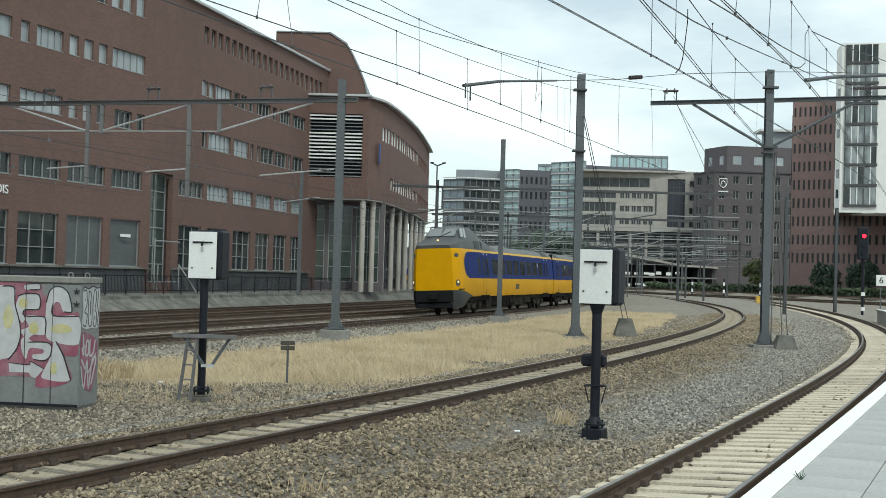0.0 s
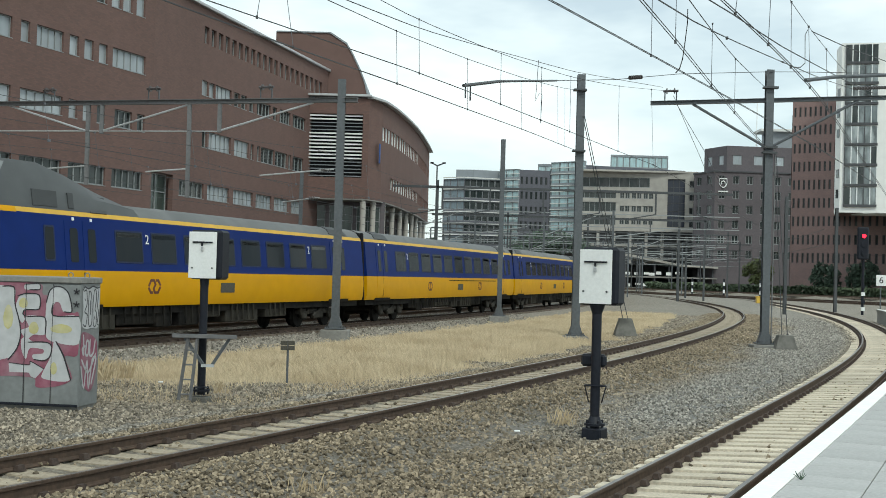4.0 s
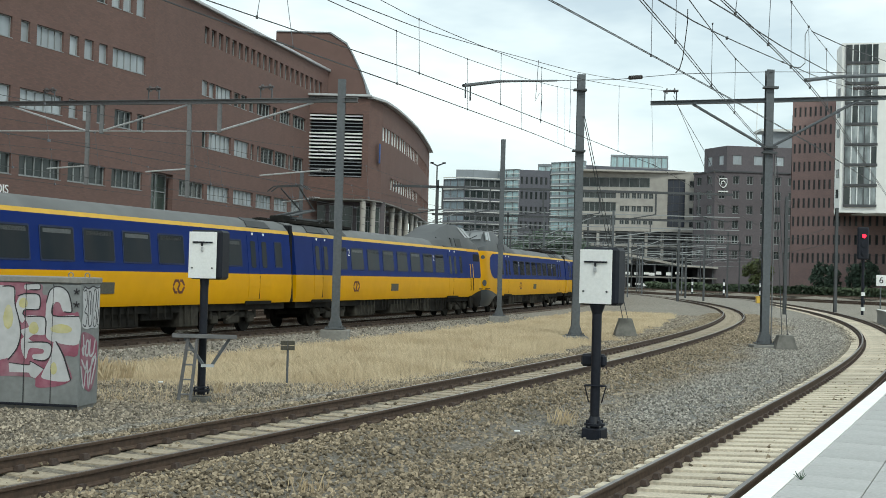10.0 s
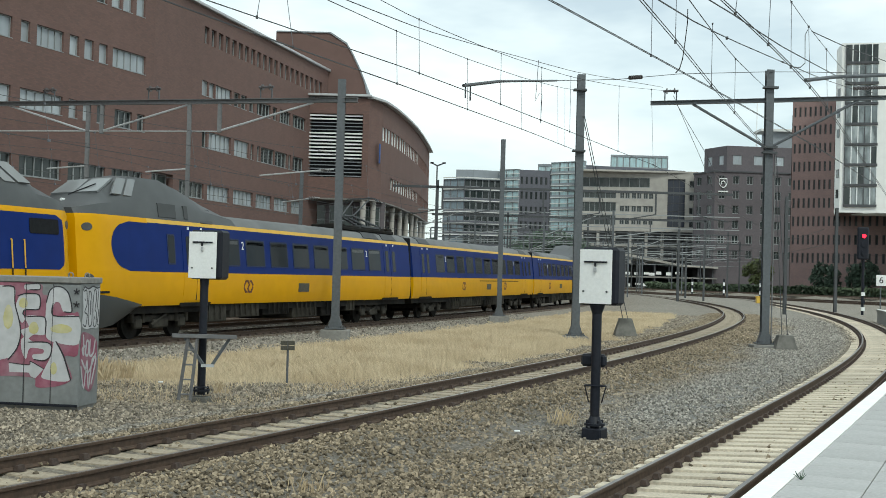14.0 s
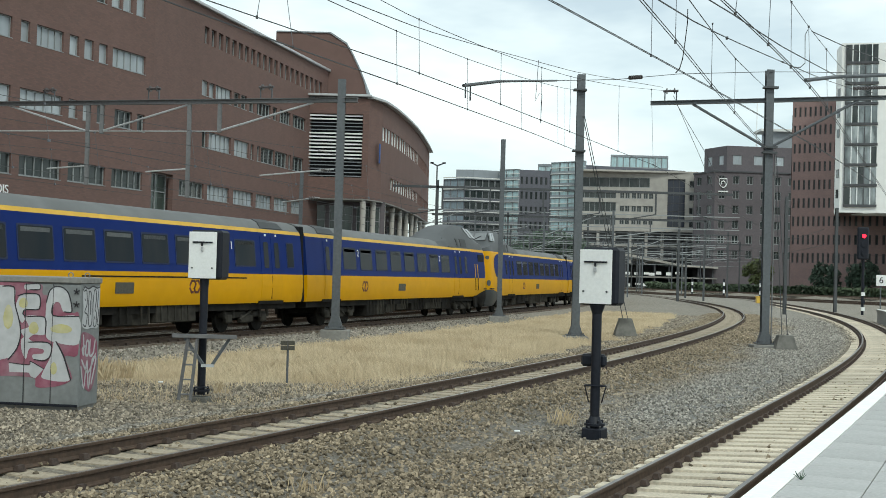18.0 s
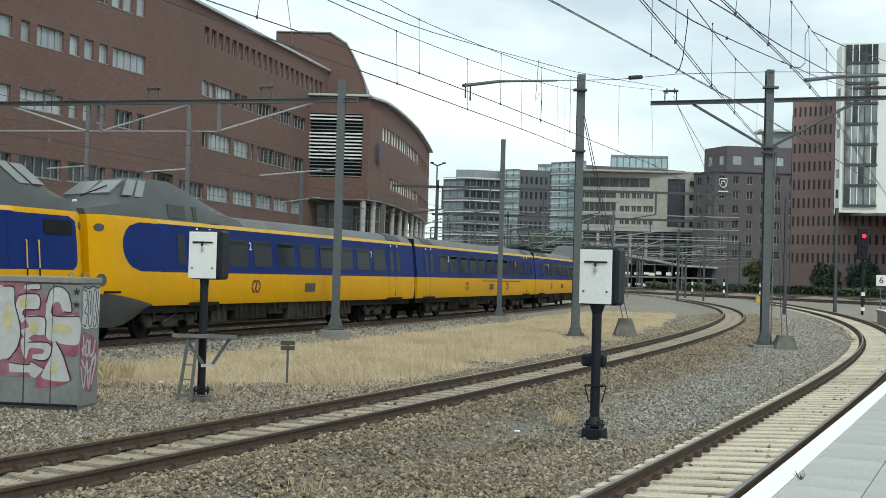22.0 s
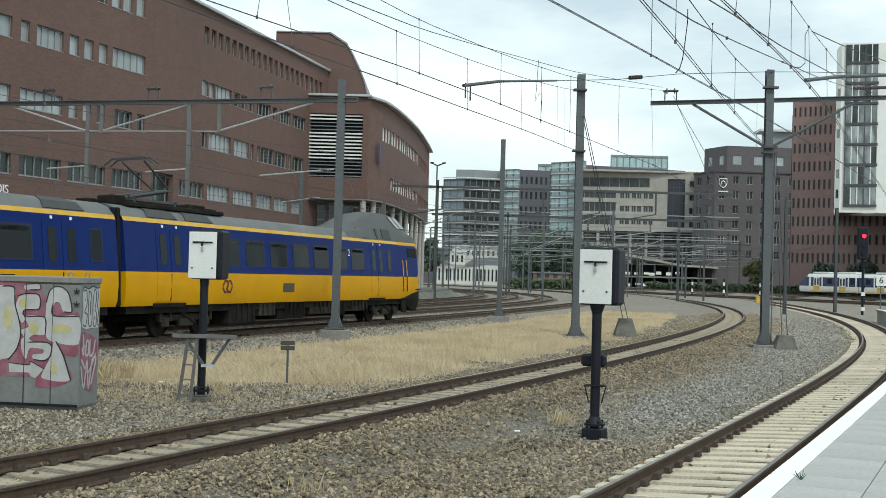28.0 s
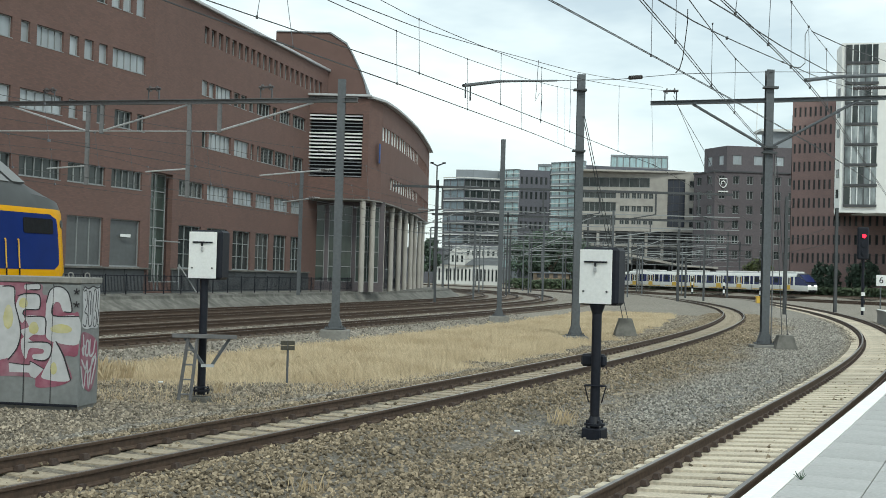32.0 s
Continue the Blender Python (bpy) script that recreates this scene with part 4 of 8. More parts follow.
def sprinter_car(label, end):
    """One car of the low commuter train; end: a sloping cab at -x."""
    car = thing("sprinter_car", label, "train car", "cars of the commuter train")
    half = 7.5
    sec = []
    for d in ([0.0, 0.4, 1.0, 1.9, 2.6, 3.4] if end else [0.0]) + [2 * half]:
        pts = list(S_SIDE)
        if end and d < 3.3:
            f = d / 3.4
            pts = [(y * (0.72 + 0.28 * min(1, f * 1.6)), min(z, 1.2 + 2.58 * min(1, 0.12 + f ** 0.75)) if i > 2 else z) for i, (y, z) in enumerate(S_SIDE)]
        sec.append((-half + d, pts))
    caps = (True, True)
    smooth(part("lower_panel", loft(sec, (0, 3), caps), S_WHITE, car))
    smooth(part("window_band", loft(sec, (3, 4), caps), S_BLUE, car))
    smooth(part("upper_panel", loft(sec, (4, 6), caps), S_WHITE, car))
    smooth(part("roof", loft(sec, (6, 8), caps), S_ROOF, car))
    part("skirt", boxes((0.6 if end else 0, 0, 0.5, 2 * half - 1.4, 2.3, 0.4)), UNDER, car)
    part("yellow_sill", boxes((1.6 if end else 0, 1.412, 0.72, 2 * half - 3.4, 0.03, 0.12), (1.6 if end else 0, -1.412, 0.72, 2 * half - 3.4, 0.03, 0.12)), S_YELLOW, car)
    for x in (-2.6, 3.8):
        for s in (-1, 1):
            dr = part("door", boxes((x, s * 1.44, 1.95, 1.5, 0.03, 2.2), bevel=0.01), S_WHITE, car, "white double door with a yellow foot")
            part("door_foot", boxes((x, s * 1.452, 1.2, 1.5, 0.03, 0.72)), S_YELLOW, dr)
            for e in (-0.36, 0.36):
                part("door_pane", boxes((x + e, s * 1.452, 2.3, 0.34, 0.03, 1.15)), TRAIN_GLASS, dr)
                part("pane_rim", boxes((x + e * 2.0, s * 1.452, 2.3, 0.08, 0.035, 1.2)), S_YELLOW, dr)
    for x in (-6.75, -4.0, -1.2, 2.4, 5.2, 7.0) if not end else (-1.2, 2.4, 5.2, 7.0):
        for s in (-1, 1):
            part("window_post", boxes((x, s * 1.445, 2.3, 0.3, 0.03, 1.55)), S_WHITE, car)
    for x in (-5.4, 0.6, 6.1) if not end else (0.6, 6.1):
        for s in (-1, 1):
            part("window", boxes((x, s * 1.442, 2.4, 1.1, 0.03, 0.85)), TRAIN_GLASS, car)
    if end:
        mask = [(x - 0.02, [(y * 1.012, z + 0.012) for y, z in pts]) for x, pts in sec[:5]]
        smooth(part("cab_mask", loft(mask, (4, 8), (True, False)), S_MASK, car, "dark wrap-round cab front"))
        for s in (-1, 1):
            part("cab_post", boxes((-half + 3.2, s * 1.445, 2.3, 0.5, 0.03, 1.6)), S_WHITE, car)
    for x, w in ((-2.2, 4.0), (3.8, 5.0)):
        part("roof_unit", boxes((x, 0, 3.84, w, 1.9, 0.3), bevel=0.06), S_WHITE, car, "white roof equipment cover")
    part("bogie", boxes((half - 1.0, 0, 0.45, 2.6, 2.0, 0.6), bevel=0.05), UNDER, car)
    if end:
        part("windscreen", plate([(-half + 0.55, 2.05), (-half + 0.35, 2.2), (-half + 2.2, 3.45), (-half + 2.6, 3.3)], -1.02, 1.02), S_BLUE, car, "dark sloping windscreen")
        for s in (-1, 1):
            part("headlight", boxes((-half + 0.2, s * 0.7, 1.5, 0.4, 0.62, 0.3), bevel=0.06), WHITE_GLOW, car, "bright white headlight")
        part("bumper", boxes((-half + 0.3, 0, 0.62, 0.7, 1.9, 0.4), bevel=0.08), BELLOWS, car)
        part("bogie", boxes((-half + 3.4, 0, 0.45, 2.6, 2.0, 0.6), bevel=0.05), UNDER, car)
    return car


# ---- walls with openings ----
def wall(name, parent, p0, p1, z0, z1, holes, material, depth=0.3, label="", kind=""):
    """An upright wall from p0 to p1 (seen from its right-hand side) with openings (u0, u1, z0, z1)."""
    p0, p1 = Vector((*p0, 0)), Vector((*p1, 0))
    length = (p1 - p0).length
    holes = [h for h in holes if h[1] > h[0] + 0.05 and h[0] > 0.0 and h[1] < length]
    us = sorted({0.0, length, *(round(v, 3) for h in holes for v in h[:2])})
    zs = sorted({z0, z1, *(round(v, 3) for h in holes for v in h[2:4])})
    bm = bmesh.new()
    uv = bm.loops.layers.uv.new("UVMap")
    made = {}

    def vert(u, d, z):
        key = (round(u, 3), round(d, 3), round(z, 3))
        if key not in made:
            made[key] = bm.verts.new(key)
        return made[key]

    def face(a, b, c, d):
        f = bm.faces.new((a, b, c, d))
        for lp in f.loops:
            lp[uv].uv = (lp.vert.co.x + lp.vert.co.y, lp.vert.co.z)

    inside = lambda u, z: any(h[0] - 1e-3 <= u <= h[1] + 1e-3 and h[2] - 1e-3 <= z <= h[3] + 1e-3 for h in holes)
    for a, b in zip(us, us[1:]):
        for c, d in zip(zs, zs[1:]):
            if not inside((a + b) / 2, (c + d) / 2):
                face(vert(a, 0, c), vert(b, 0, c), vert(b, 0, d), vert(a, 0, d))
    for a, b, c, d in holes:
        a, b, c, d = round(a, 3), round(b, 3), round(c, 3), round(d, 3)
        face(vert(a, 0, c), vert(a, depth, c), vert(b, depth, c), vert(b, 0, c))
        face(vert(a, 0, d), vert(b, 0, d), vert(b, depth, d), vert(a, depth, d))
        face(vert(a, 0, c), vert(a, 0, d), vert(a, depth, d), vert(a, depth, c))
        face(vert(b, 0, c), vert(b, depth, c), vert(b, depth, d), vert(b, 0, d))
    face(vert(0, 0, z1), vert(length, 0, z1), vert(length, depth, z1), vert(0, depth, z1))
    face(vert(0, 0, z0), vert(0, 0, z1), vert(0, depth, z1), vert(0, depth, z0))
    face(vert(length, 0, z0), vert(length, depth, z0), vert(length, depth, z1), vert(length, 0, z1))
    turn = math.atan2(p1.y - p0.y, p1.x - p0.x)
    ob = part(name, bm, material, parent, label, m=Matrix.Translation(p0) @ Matrix.Rotation(turn, 4, "Z"))
    return ob


WINDOWS = {}


def window_meshes(w, h, bars, rails, frame_mat, glass, rim):
    key = (round(w, 2), round(h, 2), bars, rails, frame_mat.name, glass.name, rim)
    if key not in WINDOWS:
        r2 = rim * 0.4
        us = sorted({0, rim, w - rim, w, *(v for i in range(bars) for v in (w * (i + 1) / (bars + 1) - r2, w * (i + 1) / (bars + 1) + r2))})
        zs = sorted({0, rim, h - rim, h, *(v for i in range(rails) for v in (h * (i + 1) / (rails + 1) - r2, h * (i + 1) / (rails + 1) + r2))})
        bm = bmesh.new()
        grid = [[bm.verts.new((u, -0.04, z)) for z in zs] for u in us]
        for i in range(len(us) - 1):
            for j in range(len(zs) - 1):
                if i % 2 == 0 or j % 2 == 0:
                    bm.faces.new((grid[i][j], grid[i + 1][j], grid[i + 1][j + 1], grid[i][j + 1]))
        ext = bmesh.ops.extrude_face_region(bm, geom=list(bm.faces))
        bmesh.ops.translate(bm, verts=[v for v in ext["geom"] if isinstance(v, bmesh.types.BMVert)], vec=(0, 0.08, 0))
        bmesh.ops.recalc_face_normals(bm, faces=bm.faces)
        f = as_mesh("window", bm, frame_mat)
        g = as_mesh("pane", boxes((w / 2, 0.03, h / 2, w - rim, 0.015, h - rim)), glass)
        WINDOWS[key] = (f, g)
    return WINDOWS[key]


def put_window(parent, p0, p1, u0, u1, z0, z1, bars=0, rails=0, frame_mat=None, glass=None, rim=0.05, recess=0.16, sill=True):
    frame_mat, glass = frame_mat or FRAME, glass or GLASS
    f, g = window_meshes(u1 - u0, z1 - z0, bars, rails, frame_mat, glass, rim)
    d = Vector((p1[0] - p0[0], p1[1] - p0[1], 0))
    turn = Matrix.Rotation(math.atan2(d.y, d.x), 4, "Z")
    m = Matrix.Translation((p0[0], p0[1], 0)) @ turn @ Matrix.Translation((u0, recess, z0))
    ob = part("window", f, None, parent, m=m)
    part("pane", g, None, ob)
    if sill:
        key = ("sill", round(u1 - u0, 2))
        if key not in WINDOWS:
            WINDOWS[key] = as_mesh("sill", boxes(((u1 - u0) / 2, -0.08, -0.02, u1 - u0 + 0.06, 0.2, 0.04)), FRAME)
        part("sill", WINDOWS[key], None, ob)
    return ob


def along(p0, heading, u):
    a = radians(heading)
    return (p0[0] + u * math.sin(a), p0[1] + u * math.cos(a))


# ---- the long red brick office building ----
def office_building():
    b = thing("office_building", "long red brick office building with rows of windows", "building")
    rnd = random.Random(5)
    left0 = along((-22.1, 57.9), 21, -34)
    left1 = along((-22.1, 57.9), 21, 13.45)
    # left wing: window groups by storey
    wins = []
    for k in range(-9, 4):
        u = 34 + 2.25 + 3.76 * k
        if u < 0.5:
            continue
        if k > 2:
            continue
        wins.append((u, u + 3.2 if k < 2 else u + 2.9, 6.83, 7.87, 4, 0, GLASS))
        wins.append((u + 0.05, u + 3.15 if k < 2 else u + 2.85, 2.4, 5.05, 2 if k < 2 else 0, 0 if k > 0 else 2, GLASS if k < 1 else SHUTTER))
    for base in (34.0 - 13.6, 34.0 - 27.2, 34.0):
        row = ((0.55, 1.45), (2.08, 2.75), (3.26, 5.35), (5.83, 6.6), (7.06, 7.84), (8.33, 9.08), (9.54, 12.64))
        for i, (a, c) in enumerate(row):
            wins.append((base + a, base + c, 13.55, 14.6, 4 if c - a > 2.5 else (3 if c - a > 1.5 else 0), 0, PALE_GLASS))
        row = ((0.6, 1.48), (2.16, 5.42), (5.93, 6.62), (7.1, 7.7), (8.3, 9.0), (9.87, 11.5), (12.0, 12.71))
        for a, c in row:
            wins.append((base + a, base + c, 10.22, 11.2, 4 if c - a > 2.5 else (2 if c - a > 1.2 else 0), 0, PALE_GLASS if c < 8 else GLASS))
        for a in (8.0, 9.3, 10.35, 11.6):
            wins.append((base + a, base + a + 0.85, 16.85, 18.1, 0, 0, PALE_GLASS if a > 9 else GLASS))
    wall("wall", b, left0, left1, 0.85, 21.5, [w[:4] for w in wins], RED_BRICK, 0.32)
    for u0, u1, z0, z1, bars, rails, g in wins:
        put_window(b, left0, left1, u0, u1, z0, z1, bars, rails, FRAME, g)
    part("parapet", boxes((0, 0, 0, 1, 1, 1)), ZINC, b, m=Matrix.Translation((*along(left0, 21, 23.7), 21.56)) @ Matrix.Rotation(radians(69), 4, "Z") @ Matrix.Diagonal((47.4, 0.6, 0.12, 1)))
    # link wing with the glass stair
    q0 = (-17.28, 70.46)
    ang = 13.6
    q1 = along(q0, ang, 31.0)
    wins = []
    for a, c in ((3.77, 7.34), (7.87, 11.37), (12.06, 15.5), (16.07, 19.08), (19.58, 22.57), (23.11, 25.6)):
        wins.append((a, c, 6.88, 7.85, 4, 0, GLASS if rnd.random() < 0.7 else PALE_GLASS))
        wins.append((a + 0.15, c + 0.05 - 0.25, 2.38, 5.06, 2, 2, GLASS))
    for a, c in ((6.85, 7.6), (7.87, 11.4), (11.99, 14.54), (14.88, 15.4), (16.03, 16.6), (16.8, 19.37), (19.54, 22.0), (22.3, 22.9), (23.2, 25.6)):
        wins.append((a, c, 10.2, 11.3, 4 if c - a > 3 else (2 if c - a > 1 else 0), 0, PALE_GLASS if a < 13 and c - a > 1 else GLASS))
    for a, c in ((6.62, 7.6), (7.75, 8.6), (8.75, 11.3), (11.75, 12.7), (12.95, 13.9), (14.4, 15.3), (15.8, 18.4), (18.9, 19.7), (20.2, 22.5), (23.0, 25.8)):
        wins.append((a, c, 13.55, 14.5, 3 if c - a > 2 else 0, 0, PALE_GLASS if a < 11.5 else GLASS))
    u = 6.78
    while u < 29.6:
        wins.append((u, u + 0.72, 16.9, 18.0, 0, 0, DARK_CLAD_GLASS))
        u += 1.1
    stair = (0.15, 2.95, 1.5, 8.05)
    wall("wall", b, q0, q1, 0.85, 19.15, [w[:4] for w in wins] + [stair], RED_BRICK, 0.32)
    for u0, u1, z0, z1, bars, rails, g in wins:
        put_window(b, q0, q1, u0, u1, z0, z1, bars, rails, FRAME, g, recess=0.16 if z0 < 16 else 0.24, sill=z0 < 16)
    put_window(b, q0, q1, *stair, 1, 5, FRAME, GREEN_GLASS, 0.07, 0.5, False)
    # sloping eaves coping of the link wing
    t = Matrix.Translation((*along(q0, ang, 15.6), 19.24)) @ Matrix.Rotation(radians(90 - ang), 4, "Z")
    part("eave_trim", boxes((0.0, 0.05, 0, 31.4, 0.55, 0.2), bevel=0.03), ZINC, b, "pale metal eaves", m=t)
    # louvred block
    r0, r1 = (-11.05, 96.4), (-6.2, 96.3)
    wall("wall", b, r0, r1, 8.3, 16.5, [(0.06, 4.35, 10.0, 15.1)], RED_BRICK, 0.35)
    for i in range(18):
        part("louvre", LOUVRE if 5 <= i <= 12 or i > 15 else DULL_LOUVRE, None, b, m=Matrix.Translation((r0[0] + 2.2, r0[1] + 0.12, 10.12 + i * 0.285)))
    part("louvre_backing", boxes((r0[0] + 2.2, r0[1] + 0.5, 12.55, 4.4, 0.05, 5.2)), BELLOWS, b)
    part("coping", boxes(((r0[0] + r1[0]) / 2 - 0.2, 96.35, 16.58, 5.6, 0.7, 0.18), bevel=0.02), ZINC, b, "pale metal roof edge")
    # rounded wing on columns
    pts = [(-6.2, 96.3), (-5.25, 98.6), (-4.65, 102.0), (-4.1, 106.0), (-3.6, 110.5), (-3.1, 115.5), (-2.7, 121.0), (-2.35, 127.0), (-2.05, 133.0), (-1.85, 138.0)]
    for k, (a, c) in enumerate(zip(pts, pts[1:])):
        length = math.hypot(c[0] - a[0], c[1] - a[1])
        wins = []
        if k > 0:
            n = max(2, int(length / 1.15))
            for i in range(n):
                u = 0.12 + i * (length - 0.2) / n
                wins.append((u, u + (length - 0.2) / n - 0.22, 13.3, 14.45, 0, 0, PALE_GLASS if (i + k) % 4 else GLASS))
                if k > 1:
                    wins.append((u, u + (length - 0.2) / n - 0.22, 9.5, 10.5, 0, 0, GLASS if (i + k) % 3 else PALE_GLASS))
        wall("wall", b, a, c, 8.3, 16.35, [w[:4] for w in wins], RED_BRICK, 0.32)
        for u0, u1, z0, z1, bars, rails, g in wins:
            put_window(b, a, c, u0, u1, z0, z1, bars, rails, WHITE_METAL, g, 0.05, 0.12, False)
        d = Vector((c[0] - a[0], c[1] - a[1], 0))
        t = Matrix.Translation(((a[0] + c[0]) / 2, (a[1] + c[1]) / 2, 16.45)) @ Matrix.Rotation(math.atan2(d.y, d.x), 4, "Z")
        part("coping", boxes((0, -0.05, 0, length + 0.12, 0.7, 0.2), bevel=0.02), ZINC, b, "pale metal roof edge", m=t)
    wall("wall", b, (-1.85, 138.0), (-14.0, 142.0), 8.3, 16.5, [], RED_BRICK, 0.3)
    # soffit, roof slabs, recessed ground floor
    soffit = [(-11.05, 96.4)] + pts + [(-14.0, 142.0)]
    for z, nm, mt in ((8.3, "soffit", CONCRETE), (16.45, "roof_slab", GREY_CLAD)):
        bm = bmesh.new()
        lo = [bm.verts.new((x, y, z - 0.1)) for x, y in soffit]
        hi = [bm.verts.new((x, y, z + 0.05)) for x, y in soffit]
        bm.faces.new(lo)
        bm.faces.new(hi)
        for i in range(len(lo)):
            bm.faces.new((lo[i], lo[(i + 1) % len(lo)], hi[(i + 1) % len(lo)], hi[i]))
        bmesh.ops.recalc_face_normals(bm, faces=bm.faces)
        part(nm, bm, mt, b)
    # darker brick puts the arcade's shade into its recessed walls
    bays = [(0.25 + 2.25 * i, 2.2 + 2.25 * i, 1.6, 7.9) for i in range(3)]
    wall("wall", b, (-11.9, 98.4), (-4.9, 99.6), 0.85, 8.3, bays, DARK_BRICK, 0.3)
    for h in bays:
        put_window(b, (-11.9, 98.4), (-4.9, 99.6), *h, 1, 4, FRAME, GREEN_GLASS, 0.07, 0.1, False)
    wall("wall", b, (-8.0, 100.0), (-4.2, 136.0), 0.85, 8.3, [(0.5 + 3.0 * i, 2.9 + 3.0 * i, 1.3, 7.2) for i in range(11)], DARK_BRICK, 0.3)
    for i in range(11):
        put_window(b, (-8.0, 100.0), (-4.2, 136.0), 0.5 + 3.0 * i, 2.9 + 3.0 * i, 1.3, 7.2, 1, 3, FRAME, GLASS, 0.07, 0.1, False)
    col = bmesh.new()
    bmesh.ops.create_cone(col, cap_ends=True, segments=20, radius1=0.225, radius2=0.225, depth=7.4, matrix=Matrix.Translation((0, 0, 4.55)))
    bmesh.ops.create_cone(col, cap_ends=True, segments=20, radius1=0.27, radius2=0.225, depth=0.2, matrix=Matrix.Translation((0, 0, 8.1)))
    col = as_mesh("column", col, CREAM)
    for p in col.polygons:
        p.use_smooth = True
    col.set_sharp_from_angle(angle=radians(40))
    xs = [p[0] for p in pts]
    ys = [p[1] for p in pts]
    for y in (96.6, 98.3, 101.6, 105.8, 110.4, 114.7, 119.9, 124.5, 130.9, 136.6):
        part("column", col, None, b, "round cream concrete column", m=Matrix.Translation((float(np.interp(y, ys, xs)) - 0.45, y, 0)))
    # stair tower behind with its curved shoulder
    prof = [(-14.0, 16.0), (-14.0, 21.75), (-9.65, 21.75), (-8.3, 20.9), (-7.75, 20.0), (-7.2, 18.9), (-6.75, 17.8), (-6.45, 16.6), (-6.45, 16.0)]
    prof = [(x * 1.033, 2.414 + (z - 2.414) * 1.033) for x, z in prof]
    part("stair_tower", plate(prof, 100.5, 107.5), RED_BRICK, b, "red brick tower with a curved shoulder")
    lo, hi = prof[1:-1], [(x + 0.08, z + 0.1) for x, z in prof[1:-1]]
    part("tower_coping", plate(lo + hi[::-1], 100.4, 107.6), GREY_CLAD, b)
    # plinth: dark panels along the foot
    for p0, heading, u0, u1 in ((left0, 21, 0.0, 47.4), (q0, ang, 3.0, 27.0)):
        u = u0
        while u < u1 - 0.5:
            w = min(1.85, u1 - u)
            x, y = along(p0, heading, u + w / 2)
            part("plinth_panel", PLINTH_ME, None, b, m=Matrix.Translation((x, y, 1.55)) @ Matrix.Rotation(radians(90 - heading), 4, "Z") @ Matrix.Translation((0, -0.09, 0)))
            u += 1.88
        c = along(p0, heading, (u0 + u1) / 2)
        part("ledge", boxes((0, -0.16, 2.3, u1 - u0, 0.34, 0.1), bevel=0.01), BANK, b, "grey stone ledge", m=Matrix.Translation((*c, 0)) @ Matrix.Rotation(radians(90 - heading), 4, "Z"))
    # flat roofs and rear walls close it
    part("roof_slab", plate([(-70, 0), (-8.0, 0), (-8.0, 1), (-70, 1)], 0, 1), GREY_CLAD, b, m=Matrix.Translation((0, 108.5, 18.0)) @ Matrix.Diagonal((1, 22, 0.3, 1)))
    wall("wall", b, (-10.4, 134.0), (-60.0, 120.0), 0.85, 19.6, [], RED_BRICK, 0.3)
    # white wall letters, a shutter label and the stair rail
    t = Matrix.Translation((*along((-22.1, 57.9), 21, 1.05), 6.02)) @ Matrix.Rotation(radians(69), 4, "Z") @ pose(0, -0.04, 0, 90, 0, 0)
    part("wall_letters", text_mesh("OIS", 0.62, WHITE_PAINT, 0.02), None, b, "white wall lettering", m=t)
    x, y = along((-22.1, 57.9), 21, 11.2)
    part("shutter_label", boxes((0, -0.02, 0, 0.95, 0.03, 0.16), (0.3, -0.03, 0, 0.3, 0.03, 0.18)), WHITE_METAL, b, m=Matrix.Translation((x, y, 4.15)) @ Matrix.Rotation(radians(69), 4, "Z"))
    bm = bmesh.new()
    for u in (-0.1, 0.35, 3.1):
        x, y = along(q0, ang, u)
        rod(bm, (x + 0.5, y - 0.2, 1.0), (x + 0.5, y - 0.2, 4.1 if u < 0.3 else 2.6), 0.045, 6)
    x0, y0 = along(q0, ang, -0.1)
    x1, y1 = along(q0, ang, 3.1)
    for z in (3.95, 1.55):
        rod(bm, (x0 + 0.5, y0 - 0.2, z), (x1 + 0.5, y1 - 0.2, z), 0.04, 6)
    rod(bm, (x1 + 0.5, y1 - 0.2, 2.6), (x1 + 1.6, y1 - 0.2, 0.95), 0.04, 6)
    part("stair_railing", bm, FRAME, b, "pale metal stair railing")
    # blue banner sign
    part("banner_sign", boxes((-5.35, 97.6, 12.1, 0.12, 0.5, 1.6), bevel=0.02), BANNER, b, "small blue upright sign")
    return b


DARK_CLAD_GLASS = glass_mat("small dark window", (0.05, 0.035, 0.03), 0.25, 0.02)
BANNER = mat("blue sign", (0.03, 0.07, 0.22), 0.5, grain=5, amount=0.1, bump=0.0)
TOWER_GLASS = glass_mat("tower bay glass", (0.20, 0.235, 0.245), 0.1, 0.2, 0.35, 0.02)
TOWER_WHITE = mat("bright white render", (0.80, 0.80, 0.78), 0.7, grain=0.5, amount=0.05, bump=0.05, stain=0.12, stain_amount=0.12)
LOUVRE = as_mesh("louvre", boxes((0, 0, 0, 4.28, 0.12, 0.12), bevel=0.01), WHITE_METAL)
DULL_LOUVRE = as_mesh("louvre", boxes((0, 0.05, 0, 4.28, 0.1, 0.07), bevel=0.01), GREY_CLAD)
PLINTH_ME = as_mesh("plinth_panel", boxes((0, 0, 0, 1.84, 0.06, 1.4), bevel=0.01), PLINTH)
office_building()


